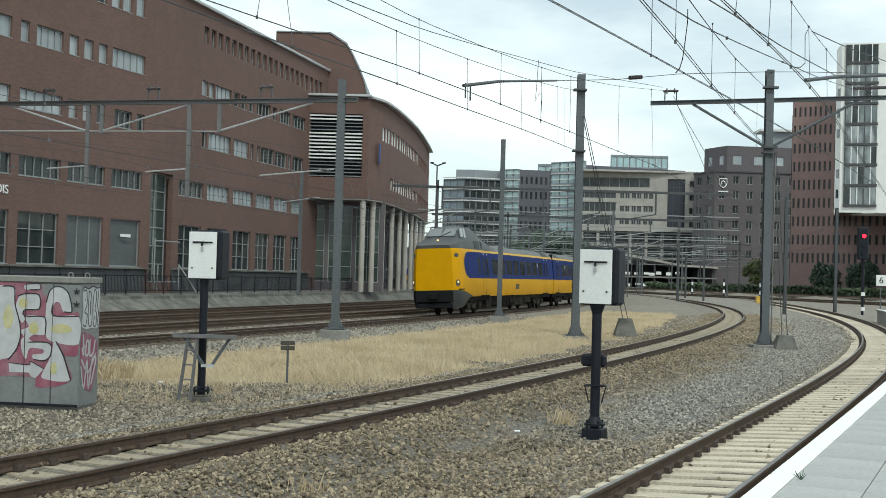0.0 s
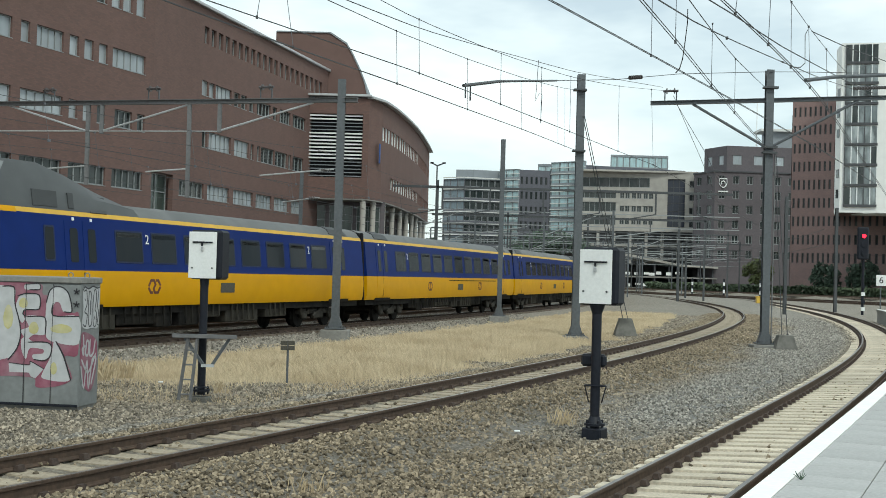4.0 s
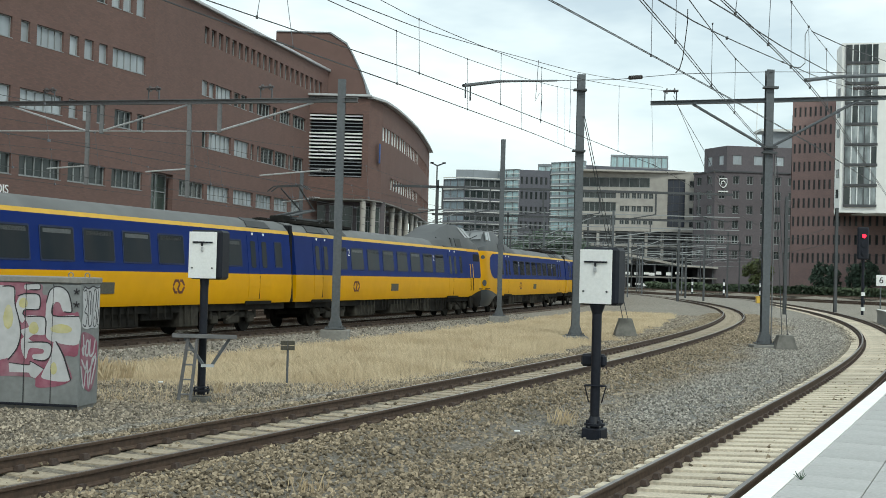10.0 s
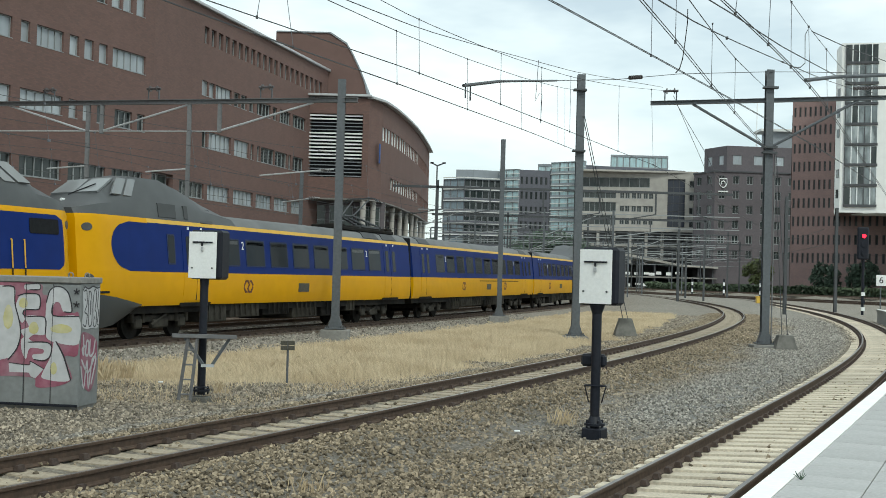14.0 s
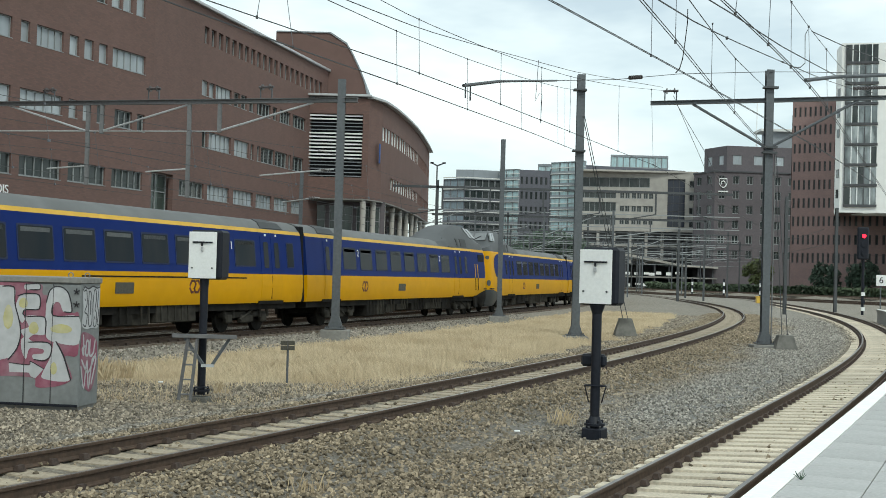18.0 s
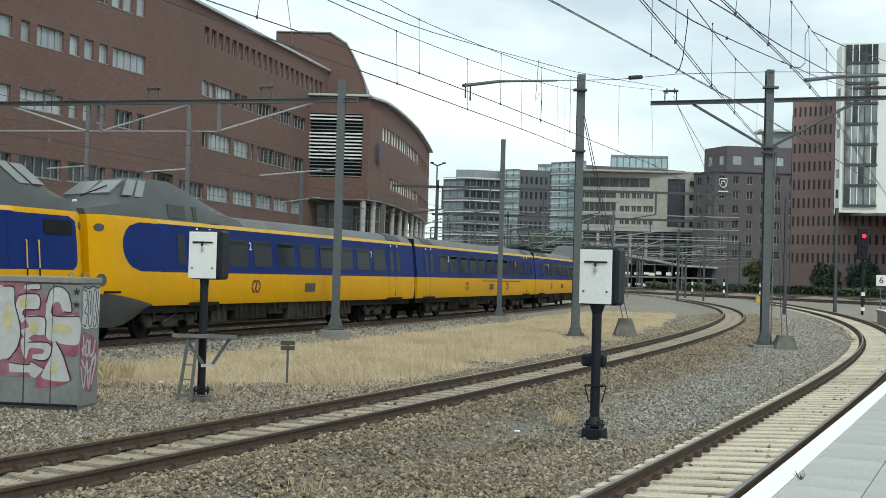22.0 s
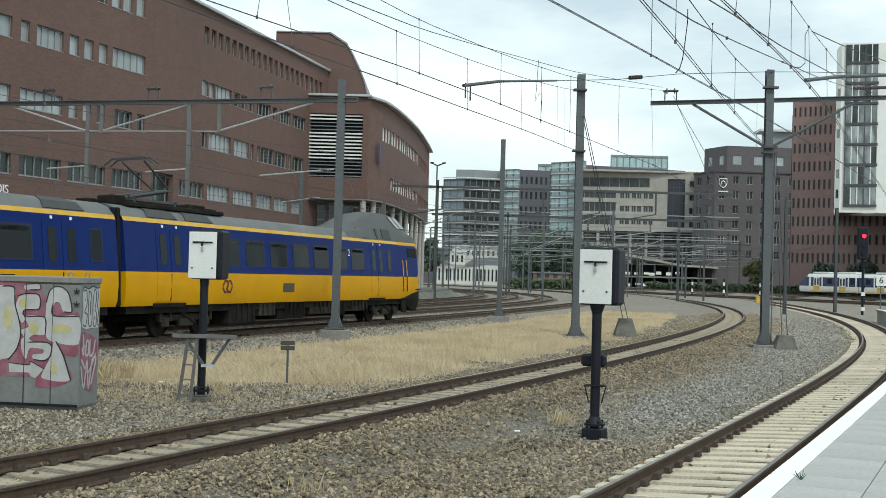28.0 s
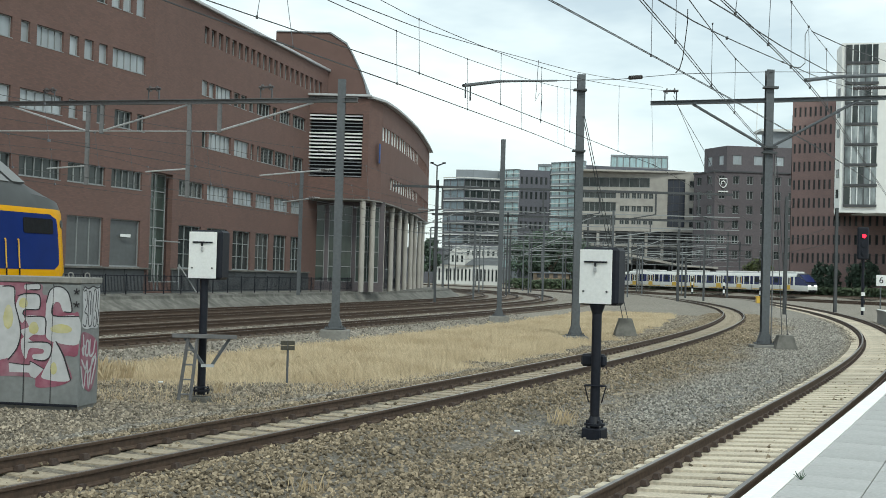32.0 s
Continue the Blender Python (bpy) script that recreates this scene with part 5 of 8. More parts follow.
# ---- far buildings ----
def block(name, label, corners, z0, z1, material, rows, cols, win_h, frac, glass, frame_mat=None, bands=None, recess=0.2, skip=(), first=0, roof=None, bars=0):
    """A far block: a run of outer walls through corners, each with a grid of windows; closed to the back."""
    b = thing(name, label, "building")
    for k, (p, q) in enumerate(zip(corners, corners[1:])):
        length = math.hypot(q[0] - p[0], q[1] - p[1])
        n = cols[k]
        holes = []
        for zc in rows if n else ():
            for i in range(n):
                if (k, i) in skip:
                    continue
                w = length / n
                holes.append((i * w + w * (1 - frac) / 2, i * w + w * (1 + frac) / 2, zc, zc + win_h))
        wall("wall", b, p, q, z0, z1, holes, material, 0.4)
        for h in holes:
            put_window(b, p, q, *h, bars, 0, frame_mat or FRAME, glass[k] if isinstance(glass, tuple) else glass, 0.12, recess, False)
        if bands:
            for zc, hh, mt in bands:
                d = Vector((q[0] - p[0], q[1] - p[1], 0))
                t = Matrix.Translation(((p[0] + q[0]) / 2, (p[1] + q[1]) / 2, zc)) @ Matrix.Rotation(math.atan2(d.y, d.x), 4, "Z")
                part("band", boxes((0, -0.12, 0, length, 0.3, hh)), mt, b, m=t)
    pts = list(corners)
    bm = bmesh.new()
    a = [bm.verts.new((x, y, z1 - 0.25)) for x, y in pts]
    rear = lambda p: (p[0] * (p[1] + 22) / p[1], p[1] + 22)
    back = [bm.verts.new((*rear(pts[-1]), z1 - 0.25)), bm.verts.new((*rear(pts[0]), z1 - 0.25))]
    bm.faces.new(a + back)
    part("roof", bm, roof or GREY_CLAD, b)
    wall("wall", b, rear(pts[-1]), rear(pts[0]), z0, z1, [], material, 0.3)
    wall("wall", b, rear(pts[0]), pts[0], z0, z1, [], material, 0.3)
    wall("wall", b, pts[-1], rear(pts[-1]), z0, z1, [], material, 0.3)
    return b


STAIR_GLASS = glass_mat("dark blue stair glass", (0.012, 0.018, 0.04), 0.08, 0.02, 0.3, 0.03)


def far_buildings():
    st = [5.2 + 3.5 * i for i in range(8)]
    wb = [(4.4 + 3.5 * i, 0.34, WHITE_CLAD) for i in range(9)]
    block("striped_office", "pale office block with white bands and dark window strips", [(-0.4, 372), (6.0, 368), (17.5, 372)], 0, 31.8, GREY_BRICK, st, (3, 6), 2.3, 0.95, (SLATE_GLASS, GLASS), bands=wb)
    block("roof_storey", "grey set-back top storey of an office block", [(3.5, 378), (9, 377), (20, 380)], 28, 35.6, GREY_CLAD, (), (0, 0), 1, 1, GLASS)
    block("glass_slab", "pale blue glass office slab with white bands", [(17.0, 374), (23.0, 370)], 0, 35.6, GREY_CLAD, st + [33.0], (3,), 2.5, 0.96, BLUE_GLASS, bands=[(4.4 + 1.75 * i, 0.17, WHITE_CLAD) for i in range(18)])
    block("dark_tower_block", "dark grey brick block with small paired windows", [(23.0, 370), (33.6, 372)], 0, 35.4, GREY_BRICK, [12.6 + 4.6 * i for i in range(5)], (7,), 2.3, 0.5, GLASS, DARK_CLAD)
    block("curtain_wall_block", "pale blue glass office block with white bands", [(29.6, 336), (38.3, 328)], 0, 34.6, GREY_CLAD, [5.5 + 3.3 * i for i in range(9)], (4,), 2.5, 0.96, BLUE_GLASS,
          bands=[(4.9 + 1.65 * i, 0.18, WHITE_CLAD) for i in range(18)])
    block("dark_roof_storey", "dark grey top storey of an office building", [(38.3, 330), (68.0, 340)], 20, 33.6, GREY_BRICK, (31.0,), (18,), 1.4, 0.4, GLASS)
    block("glass_penthouse", "green tinted glass roof pavilion", [(51.2, 372), (69.0, 372)], 0, 41.0, GREY_CLAD, [33.4, 37.2], (9,), 3.2, 0.93, BLUE_GLASS, FRAME)
    block("rear_glass_block", "far pale glass office block", [(32.6, 422), (40.5, 420)], 0, 42.2, GREY_CLAD, [30.2, 34.2, 38.2], (3,), 3.2, 0.92, BLUE_GLASS)
    # cream office with a dark glazed stair and strip windows
    c = thing("cream_office", "cream clad office building with dark window strips", "building")
    p, q = (35.5, 322), (67.2, 318)
    ribbons = [(0.6, 10.4, z, z + 2.6) for z in (20.4, 16.9)] + [(0.6, 19.2, 27.0, 29.6), (0.6, 10.4, 24.0, 25.6)]
    pairs = [(11.4 + 3.1 * i + 1.4 * k, 12.6 + 3.1 * i + 1.4 * k, z, z + 1.6) for z in (24.0, 20.5, 17.1) for i in range(3) for k in (0, 1)]
    ends = [(29.6, 31.4, z, z + 1.8) for z in (27.2, 23.7, 20.1, 16.6)]
    stair = (23.9, 28.5, 16.6, 29.4)
    holes = ribbons + pairs + ends
    wall("wall", c, p, q, 15.3, 31.0, holes + [stair], CREAM, 0.5)
    for h in holes:
        put_window(c, p, q, *h, 6 if h[1] - h[0] > 4 else 1, 0, FRAME, GLASS, 0.12, 0.3, False)
    put_window(c, p, q, *stair, 2, 5, DARK_CLAD, STAIR_GLASS, 0.15, 0.4, False)
    part("cornice", boxes((51, 320, 31.2, 32.4, 3.4, 0.5), bevel=0.05), CREAM, c, "projecting cream cornice")
    part("roof", boxes((51, 331, 30.9, 31, 18, 0.2)), GREY_CLAD, c)
    part("base_storey", boxes((52, 332.6, 7.85, 30, 18, 15.7)), DARK_CLAD, c)
    for i in range(8):
        part("post", boxes((37 + 4.3 * i, 321.5, 7.6, 0.7, 0.7, 15.2)), CREAM, c)
    for z in (11.6, 8.2):
        part("gallery_band", boxes((51.5, 322.6, z, 31, 0.4, 0.6)), CREAM, c)
    wall("wall", c, q, (69, 345), 10, 31, [], CREAM, 0.4)
    # brown brick block with set-back top
    rows = [8.2 + 3.6 * i for i in range(6)]
    bb = block("brown_brick_office", "dark brown brick office block with paired windows", [(62.2, 300), (65.2, 290), (86.0, 292)], 0, 29.1, DARK_BRICK, rows, (2, 6), 2.0, 0.46, GLASS, FRAME, bars=1,
               bands=[(29.2, 0.35, DARK_CLAD)])
    pts = [(-.9, 1.1), (.9, 1.1), (.9, -.1), (.55, -.7), (0, -1.1), (-.55, -.7), (-.9, -.1)]
    sh = bmesh.new()
    for (a, e), (g, h) in zip(pts, pts[1:] + pts[:1]):
        beam(sh, (a, 0, e), (g, 0, h), 0.1, 0.22)
    for (a, e), (g, h) in zip([(-.45, -.3), (-.45, .3), (0, .6), (.45, .3)], [(-.45, .3), (0, .6), (.45, .3), (.45, -.3)]):
        beam(sh, (a, 0, e), (g, 0, h), 0.1, 0.22)
    part("shield_sign", sh, WHITE_METAL, bb, "white outlined shield sign", m=Matrix.Translation((67.2, 290.0, 26.3)))
    part("sign_bars", boxes((67.2, 290.0, 24.3, 2.3, 0.1, 0.25), (67.2, 290.0, 23.6, 1.4, 0.1, 0.25)), WHITE_METAL, bb)
    block("brown_roof_storey", "dark brick set-back top storey", [(66.0, 306), (69.6, 297), (91.0, 299)], 28, 36.2, DARK_BRICK, (31.6,), (2, 4), 2.3, 0.42, PALE_GLASS, FRAME)
    # bright red block and white tower
    block("red_brick_block", "dull red brick office block with narrow windows", [(67.8, 235), (77.5, 228), (101, 212)], 0, 38.6, BRIGHT_BRICK, [6.6 + 3.55 * i for i in range(9)], (12, 22), 1.9, 0.42, GLASS, DARK_CLAD)
    tw = block("white_tower", "white clad apartment tower with dark glazed corner", [(68.75, 212), (67.7, 206), (90, 200)], 14.9, 44.0, TOWER_WHITE, [16.4 + 3.55 * i for i in range(7)], (1, 1), 2.9, 0.0, GLASS)
    d = Vector((22.3, -6.0, 0)).normalized()
    for i in range(8):
        t = Matrix.Translation((68.3, 205.75, 16.2 + 3.5 * i)) @ Matrix.Rotation(math.atan2(d.y, d.x), 4, "Z")
        for k in range(5):
            part("glazed_bay", boxes((0.55 + 1.05 * k, -0.05, 1.55, 1.0, 0.2, 2.9)), GLASS if i == 7 or (i * 3 + k * 2) % 7 == 0 else TOWER_GLASS, tw, m=t)
        part("bay_slab", boxes((2.65, -0.16, -0.12, 5.4, 0.35, 0.42)), DARK_CLAD, tw, m=t)
        for k in range(6):
            part("mullion", boxes((0.05 + 1.05 * k, -0.18, 1.55, 0.16, 0.12, 2.9)), WHITE_METAL if k % 3 else DARK_CLAD, tw, m=t)
    for z in (18.2, 21.7, 28.7, 32.2, 35.7):
        part("small_window", boxes((68.02, 207.9, z, 0.3, 1.3, 1.5), bevel=0.02), GLASS, tw, m=Matrix.Translation((-0.02, 0, 0)))
    part("soffit", boxes((80.5, 208, 14.85, 18, 6, 0.2)), WHITE_CLAD, tw)
    part("core", boxes((89, 206, 7.4, 5, 5, 14.8)), DARK_CLAD, tw)
    pv = thing("rooftop_pavilion", "flat white roof canopy on a far building", "building")
    part("canopy", boxes((91.5, 331, 44.2, 11.5, 8, 0.7), bevel=0.05), WHITE_CLAD, pv)
    part("storey", boxes((92.5, 332, 22.0, 8.5, 7, 44.0)), GREY_CLAD, pv)
    mb = bmesh.new()
    rod(mb, (86.4, 334, 38.0), (86.4, 334, 53.0), 0.12, 6)
    part("antenna", mb, WHITE_METAL, pv)
    # white station hall with arched openings
    s = thing("arched_hall", "low white station building with tall arched windows", "building")
    p, q = (-1.6, 322), (15.4, 320)
    holes = [(0.5 + 1.02 * i, 1.0 + 1.02 * i, 0.9, 3.9) for i in range(16)]
    wall("wall", s, p, q, -0.3, 5.2, holes, WHITE_CLAD, 0.4)
    arch = as_mesh("arch_head", plate([(0.25 * math.cos(a), 0.25 * math.sin(a)) for a in np.linspace(0, math.pi, 9)], 0.0, 0.06), DARK_CLAD)
    for h in holes:
        put_window(s, p, q, *h, 0, 0, FRAME, GLASS, 0.06, 0.25, False)
        u = (h[0] + h[1]) / 2 / 17.12
        part("arch_head", arch, None, s, m=Matrix.Translation((p[0] + (q[0] - p[0]) * u, p[1] + (q[1] - p[1]) * u - 0.05, 3.9)))
    part("string_course", boxes((6.9, 320.8, 4.9, 17.0, 0.3, 0.25)), CREAM, s)
    uppers = [(0.6 + 1.25 * i, 1.2 + 1.25 * i, 5.9, 7.7) for i in range(3)]
    wall("wall", s, (1.75, 321.3), (6.0, 320.8), 5.2, 8.4, uppers, WHITE_CLAD, 0.4)
    for h in uppers:
        put_window(s, (1.75, 321.3), (6.0, 320.8), *h, 0, 0, FRAME, GLASS, 0.06, 0.25, False)
    part("pediment", plate([(1.6, 8.4), (6.1, 8.4), (3.9, 10.2)], 321.0, 333.0), WHITE_CLAD, s, "low white gable")
    part("attic", boxes((9.8, 338, 5.0, 13.0, 9.0, 10.0), bevel=0.05), WHITE_CLAD, s, "pale rear storey")
    for i in range(9):
        part("attic_window", boxes((4.2 + 1.4 * i, 333.45, 8.6, 0.6, 0.1, 1.3)), GLASS, s)
    part("attic_roof", boxes((9.8, 338, 10.2, 13.6, 9.6, 0.4)), GREY_CLAD, s)
    part("hip_roof", plate([(6.0, 5.2), (16.0, 5.2), (14.6, 7.2), (8.6, 7.2)], 320.4, 332), SLATE, s, "grey slate hipped roof")
    part("wing_roof", plate([(-2.0, 5.2), (1.75, 5.2), (1.75, 6.6)], 321.2, 332), SLATE, s)
    # plain depot beside it, behind the column hall
    d = thing("depot_building", "low dark grey depot behind the throat", "building")
    p, q = (-14.0, 345), (2.6, 345)
    holes = [(1.2 + 2.6 * i, 3.2 + 2.6 * i, z, z + 1.7) for i in range(6) for z in (3.0, 6.6)]
    wall("wall", d, p, q, -0.3, 9.8, holes, GREY_BRICK, 0.4)
    for h in holes:
        put_window(d, p, q, *h, 1, 0, FRAME, GLASS, 0.1, 0.2, False)
    part("roof", boxes((-5.7, 352, 9.9, 17.2, 14.6, 0.4)), GREY_CLAD, d)
    # low brown lineside hut before the trees
    u = thing("lineside_hut", "low brown lineside hut with a flat dark roof", "hut")
    part("wall", boxes((23.7, 262, 1.5, 7.6, 3.0, 3.6), bevel=0.03), HUT_BROWN, u)
    part("roof", boxes((23.4, 262, 3.45, 8.8, 3.8, 0.3), bevel=0.03), GREY_CLAD, u)
    for i in range(4):
        part("window", boxes((20.9 + 1.8 * i, 260.47, 2.75, 0.9, 0.08, 0.8)), DARK_CLAD, u)


SLATE = mat("grey slate roof", (0.17, 0.185, 0.20), 0.7, grain=3, amount=0.15, bump=0.1, stain=0.4, stain_amount=0.3)
HUT_BROWN = mat("faded brown boarding", (0.26, 0.20, 0.145), 0.85, grain=3, amount=0.25, bump=0.1, stain=0.8, stain_amount=0.5)
far_buildings()


# ---- platform beside the near line ----
def platform():
    pf = thing("platform", "grey tiled station platform with a white edge", "platform", kind="structure")
    lo, hi, off = 0.0, 88.0, 1.75
    line = LINE_C
    bm = bmesh.new()
    rings = []
    for s in np.arange(lo - 12, hi + 1, 2.0):
        top = 0.75
        ring = []
        for o, z in ((off + 0.03, -0.6), (off + 0.03, 0.61), (off - 0.03, 0.63), (off - 0.03, top), (off + 9, top), (off + 9, -0.6)):
            x, y, h = line.at(s, o)
            ring.append(bm.verts.new((x, y, z)))
        rings.append(ring)
    for a, b in zip(rings, rings[1:]):
        for j in range(5):
            bm.faces.new((a[j], b[j], b[j + 1], a[j + 1]))
    bm.faces.new(rings[0])
    bm.faces.new(rings[-1][::-1])
    bmesh.ops.recalc_face_normals(bm, faces=bm.faces)
    part("platform_body", bm, CONCRETE, pf)
    stone = as_mesh("edge_stone", boxes((0, 0, 0, 0.20, 0.995, 0.05), bevel=0.006), EDGE_WHITE)
    for i in range(int((hi - lo) + 12)):
        s = lo - 12 + i + 0.5
        x, y, h = line.at(s, off + 0.07)
        part("edge_stone", stone, None, pf, m=Matrix.Translation((x, y, 0.78)) @ Matrix.Rotation(-h, 4, "Z"))
    tile = as_mesh("paving_tile", boxes((0, 0, 0, 0.592, 0.592, 0.05), bevel=0.006), PAVING)
    for i in range(48):
        for j in range(6):
            x, y, h = line.at(2.0 + i * 0.6, off + 0.475 + 0.6 * j)
            part("paving_tile", tile, None, pf, m=Matrix.Translation((x, y, 0.776 + random.uniform(-.002, .002))) @ Matrix.Rotation(-h, 4, "Z"))
    bm = bmesh.new()
    for run, inner in ((np.arange(30.6, hi, 2.0), 0.17), (np.arange(lo - 12, 2.1, 1.7), 0.17), (np.linspace(1.7, 30.6, 16), 3.77)):
        ring = []
        for s in run:
            a, b = line.at(s, off + inner), line.at(s, off + 9)
            ring.append((bm.verts.new((a[0], a[1], 0.80)), bm.verts.new((b[0], b[1], 0.80))))
        for a, b in zip(ring, ring[1:]):
            bm.faces.new((a[0], a[1], b[1], b[0]))
    tagged(part("far_paving", bm, PAVING, pf), kind="stuff")
    for s, o in ((8.0, 2.0),):
        x, y, h = line.at(s, o)
        bm = bmesh.new()
        rnd = random.Random(int(s))
        for k in range(12):
            a, r = rnd.uniform(0, 6.28), rnd.uniform(.02, .07)
            rod(bm, (x, y, 0.80), (x + r * math.cos(a), y + r * math.sin(a), 0.80 + rnd.uniform(.02, .08)), 0.003, 4)
        tagged(part("weed", bm, GREEN_LEAF), "small green weed in a platform joint", "plant", kind="stuff")


platform()


# ---- old loading bank before the office building ----
def bank():
    b = thing("loading_bank", "low sloping concrete bank topped by a kerb", "bank", kind="structure")
    prof = ((-14.0, 0.0), (-15.0, 0.62), (-15.02, 0.78), (-15.5, 0.80), (-15.52, 0.86), (-40.0, 0.86))
    bm = bmesh.new()
    rings = []
    for s in np.arange(0, 150, 2.0):
        ring = []
        for o, z in prof:
            x, y, h = LINE_BANK.at(s, o + 3.8)
            ring.append(bm.verts.new((x, y, z + 0.02 * noise.noise((s * 0.3, o, 0)))))
        rings.append(ring)
    for a, c in zip(rings, rings[1:]):
        for j in range(len(prof) - 1):
            bm.faces.new((a[j], c[j], c[j + 1], a[j + 1]))
    bmesh.ops.recalc_face_normals(bm, faces=bm.faces)
    part("bank_slope", bm, BANK, b)
    fence = thing("bank_fence", "dark steel bar fence on the bank kerb", "fence")
    bars = bmesh.new()
    for i in range(48):
        s = 20 + i * 2.0
        x, y, h = LINE_BANK.at(s, -11.9)
        x2, y2, _ = LINE_BANK.at(s + 2.0, -11.9)
        part("post", boxes((x, y, 1.4, 0.06, 0.06, 1.15)), BLACK_PAINT, fence)
        for z in (1.05, 1.9):
            bm = bmesh.new()
            beam(bm, (x, y, z), (x2, y2, z), 0.04, 0.05)
            part("fence_rail", bm, BLACK_PAINT, fence)
        if s > 52:
            for k in range(1, 14):
                t = k / 14
                beam(bars, (x + (x2 - x) * t, y + (y2 - y) * t, 1.06), (x + (x2 - x) * t, y + (y2 - y) * t, 1.9), 0.02, 0.02)
    tagged(part("fence_bars", bars, BLACK_PAINT, fence), kind="stuff")


bank()


# ---- overhead line masts ----
def mast(x, y, z0, z1, w=0.28, label="grey galvanised steel overhead line mast", foot=True, lean=(0, 0), material=None):
    ob = thing("overhead_mast", label, "mast", "overhead line masts")
    bm = bmesh.new()
    ibeam(bm, (x, y, z0), (x + lean[0], y + lean[1], z1), w, w, 0.03)
    part("shaft", bm, material or STEEL, ob)
    if foot:
        bm = bmesh.new()
        for s in (-1, 1):
            for pts in ([(s * w / 2, 0), (s * (w / 2 + 0.17), 0), (s * w / 2, 0.5)],):
                f = [bm.verts.new((x + a, y - w / 2, z0 + c)) for a, c in pts] + [bm.verts.new((x + a, y + w / 2, z0 + c)) for a, c in pts]
                bm.faces.new(f[:3])
                bm.faces.new(f[3:][::-1])
                for i in range(3):
                    bm.faces.new((f[i], f[(i + 1) % 3], f[3 + (i + 1) % 3], f[3 + i]))
        box(bm, x, y, z0 + 0.02, w + 0.5, w + 0.3, 0.05)
        bmesh.ops.recalc_face_normals(bm, faces=bm.faces)
        part("foot_gusset", bm, material or STEEL, ob)
        bm = bmesh.new()
        for a in (-0.34, -0.24, 0.24, 0.34):
            rod(bm, (x + a, y - w / 2 - 0.08, z0), (x + a, y - w / 2 - 0.08, z0 + 0.13), 0.03, 6)
        part("anchor_bolts", bm, DARK_STEEL, ob)
        part("foundation", boxes((x, y, z0 - 0.46, 1.15, 0.9, 0.86), bevel=0.03), CONCRETE, ob, "concrete foundation block")
    return ob


def insulator(bm, p, q, r=0.07, n=6):
    p, q = Vector(p), Vector(q)
    rod(bm, p, q, r * 0.4, 6)
    for i in range(n):
        c = p.lerp(q, (i + 0.5) / n)
        d = (q - p).normalized() * 0.02
        rod(bm, c - d, c + d, r, 10)


def insulator_stand(parent, x, y, z, u):
    """Two post insulators on a beam with a bar across, the wire's seat."""
    bm = bmesh.new()
    for s in (-0.26, 0.26):
        rod(bm, (x + u[0] * s, y + u[1] * s, z), (x + u[0] * s, y + u[1] * s, z + 0.42), 0.03, 6)
    st = part("insulator_stand", bm, STEEL, parent)
    bm = bmesh.new()
    insulator(bm, (x - u[0] * 0.34, y - u[1] * 0.34, z + 0.45), (x + u[0] * 0.34, y + u[1] * 0.34, z + 0.45), 0.13, 2)
    part("insulator", bm, INSULATOR, st)


m1 = mast(-4.24, 48.3, 0.13, 10.16, 0.31)
m2 = mast(6.27, 56.2, -0.25, 11.95, 0.36)
m3 = mast(3.40, 71.0, 0.08, 10.5, 0.27)
m4 = mast(14.10, 52.5, -0.22, 11.75, 0.33)

# beam of the first portal, over the through lines
UX, UY = -0.9455, 0.3256
bx = lambda d, z=9.85: (-4.366 + UX * d * 0.929, 48.3 + UY * d * 0.929, 2.414 + (z - 2.414) * 0.929 + 0.011 * d)
bm = bmesh.new()
ibeam(bm, bx(-0.9), bx(34), 0.2, 0.19, 0.025)
part("cross_beam", bm, GALV, m1)
for d0, d1 in ((1.2, 5.7), (7.3, 11.9), (17.2, 12.9)):
    bm = bmesh.new()
    rod(bm, bx(d0, 9.75), bx(d1, 8.55), 0.045, 6)
    part("brace", bm, ZINC, m1)
for d, z in ((5.8, 8.45), (7.35, 5.5), (12.0, 8.4), (12.75, 6.0)):
    bm = bmesh.new()
    ibeam(bm, bx(d, 9.75), bx(d, z), 0.16, 0.16, 0.025)
    part("drop_post", bm, GALV, m1)
bm = bmesh.new()
rod(bm, bx(5.8, 8.5), bx(34, 8.6), 0.028, 5)
part("span_rod", bm, ZINC, m1)
for d in (3.5, 9.25, 14.95):
    insulator_stand(m1, *bx(d, 9.98), (UX, UY))
# pull-off arms on the drop posts
for d, z, e in ((7.35, 6.8, 2.2), (12.75, 6.9, 2.2)):
    bm = bmesh.new()
    rod(bm, bx(d, z), bx(d + e, z - 0.15), 0.035, 6)
    part("steady_arm", bm, ZINC, m1)

# cross beam of the mast between the near lines
VX, VY = 0.94, -0.342
vx = lambda d, z: (14.10 + VX * d, 52.5 + VY * d, z)
bm = bmesh.new()
ibeam(bm, vx(-5.2, 10.42), vx(7.2, 10.42), 0.2, 0.18, 0.025)
part("cross_beam", bm, STEEL, m4)
for a, z0, c, z1 in ((-3.3, 10.33, -0.15, 8.4), (0.15, 8.4, 3.7, 10.33)):
    bm = bmesh.new()
    rod(bm, vx(a, z0), vx(c, z1), 0.06, 6)
    part("brace", bm, STEEL, m4)
insulator_stand(m4, *vx(-4.3, 10.5), (VX, VY))
insulator_stand(m4, *vx(5.2, 10.5), (VX, VY))
bm = bmesh.new()
for z in (10.95, 8.35, 8.1):
    beam(bm, (14.1 - 0.32, 52.3, z), (14.1 + 0.32, 52.3, z), 0.3, 0.09)
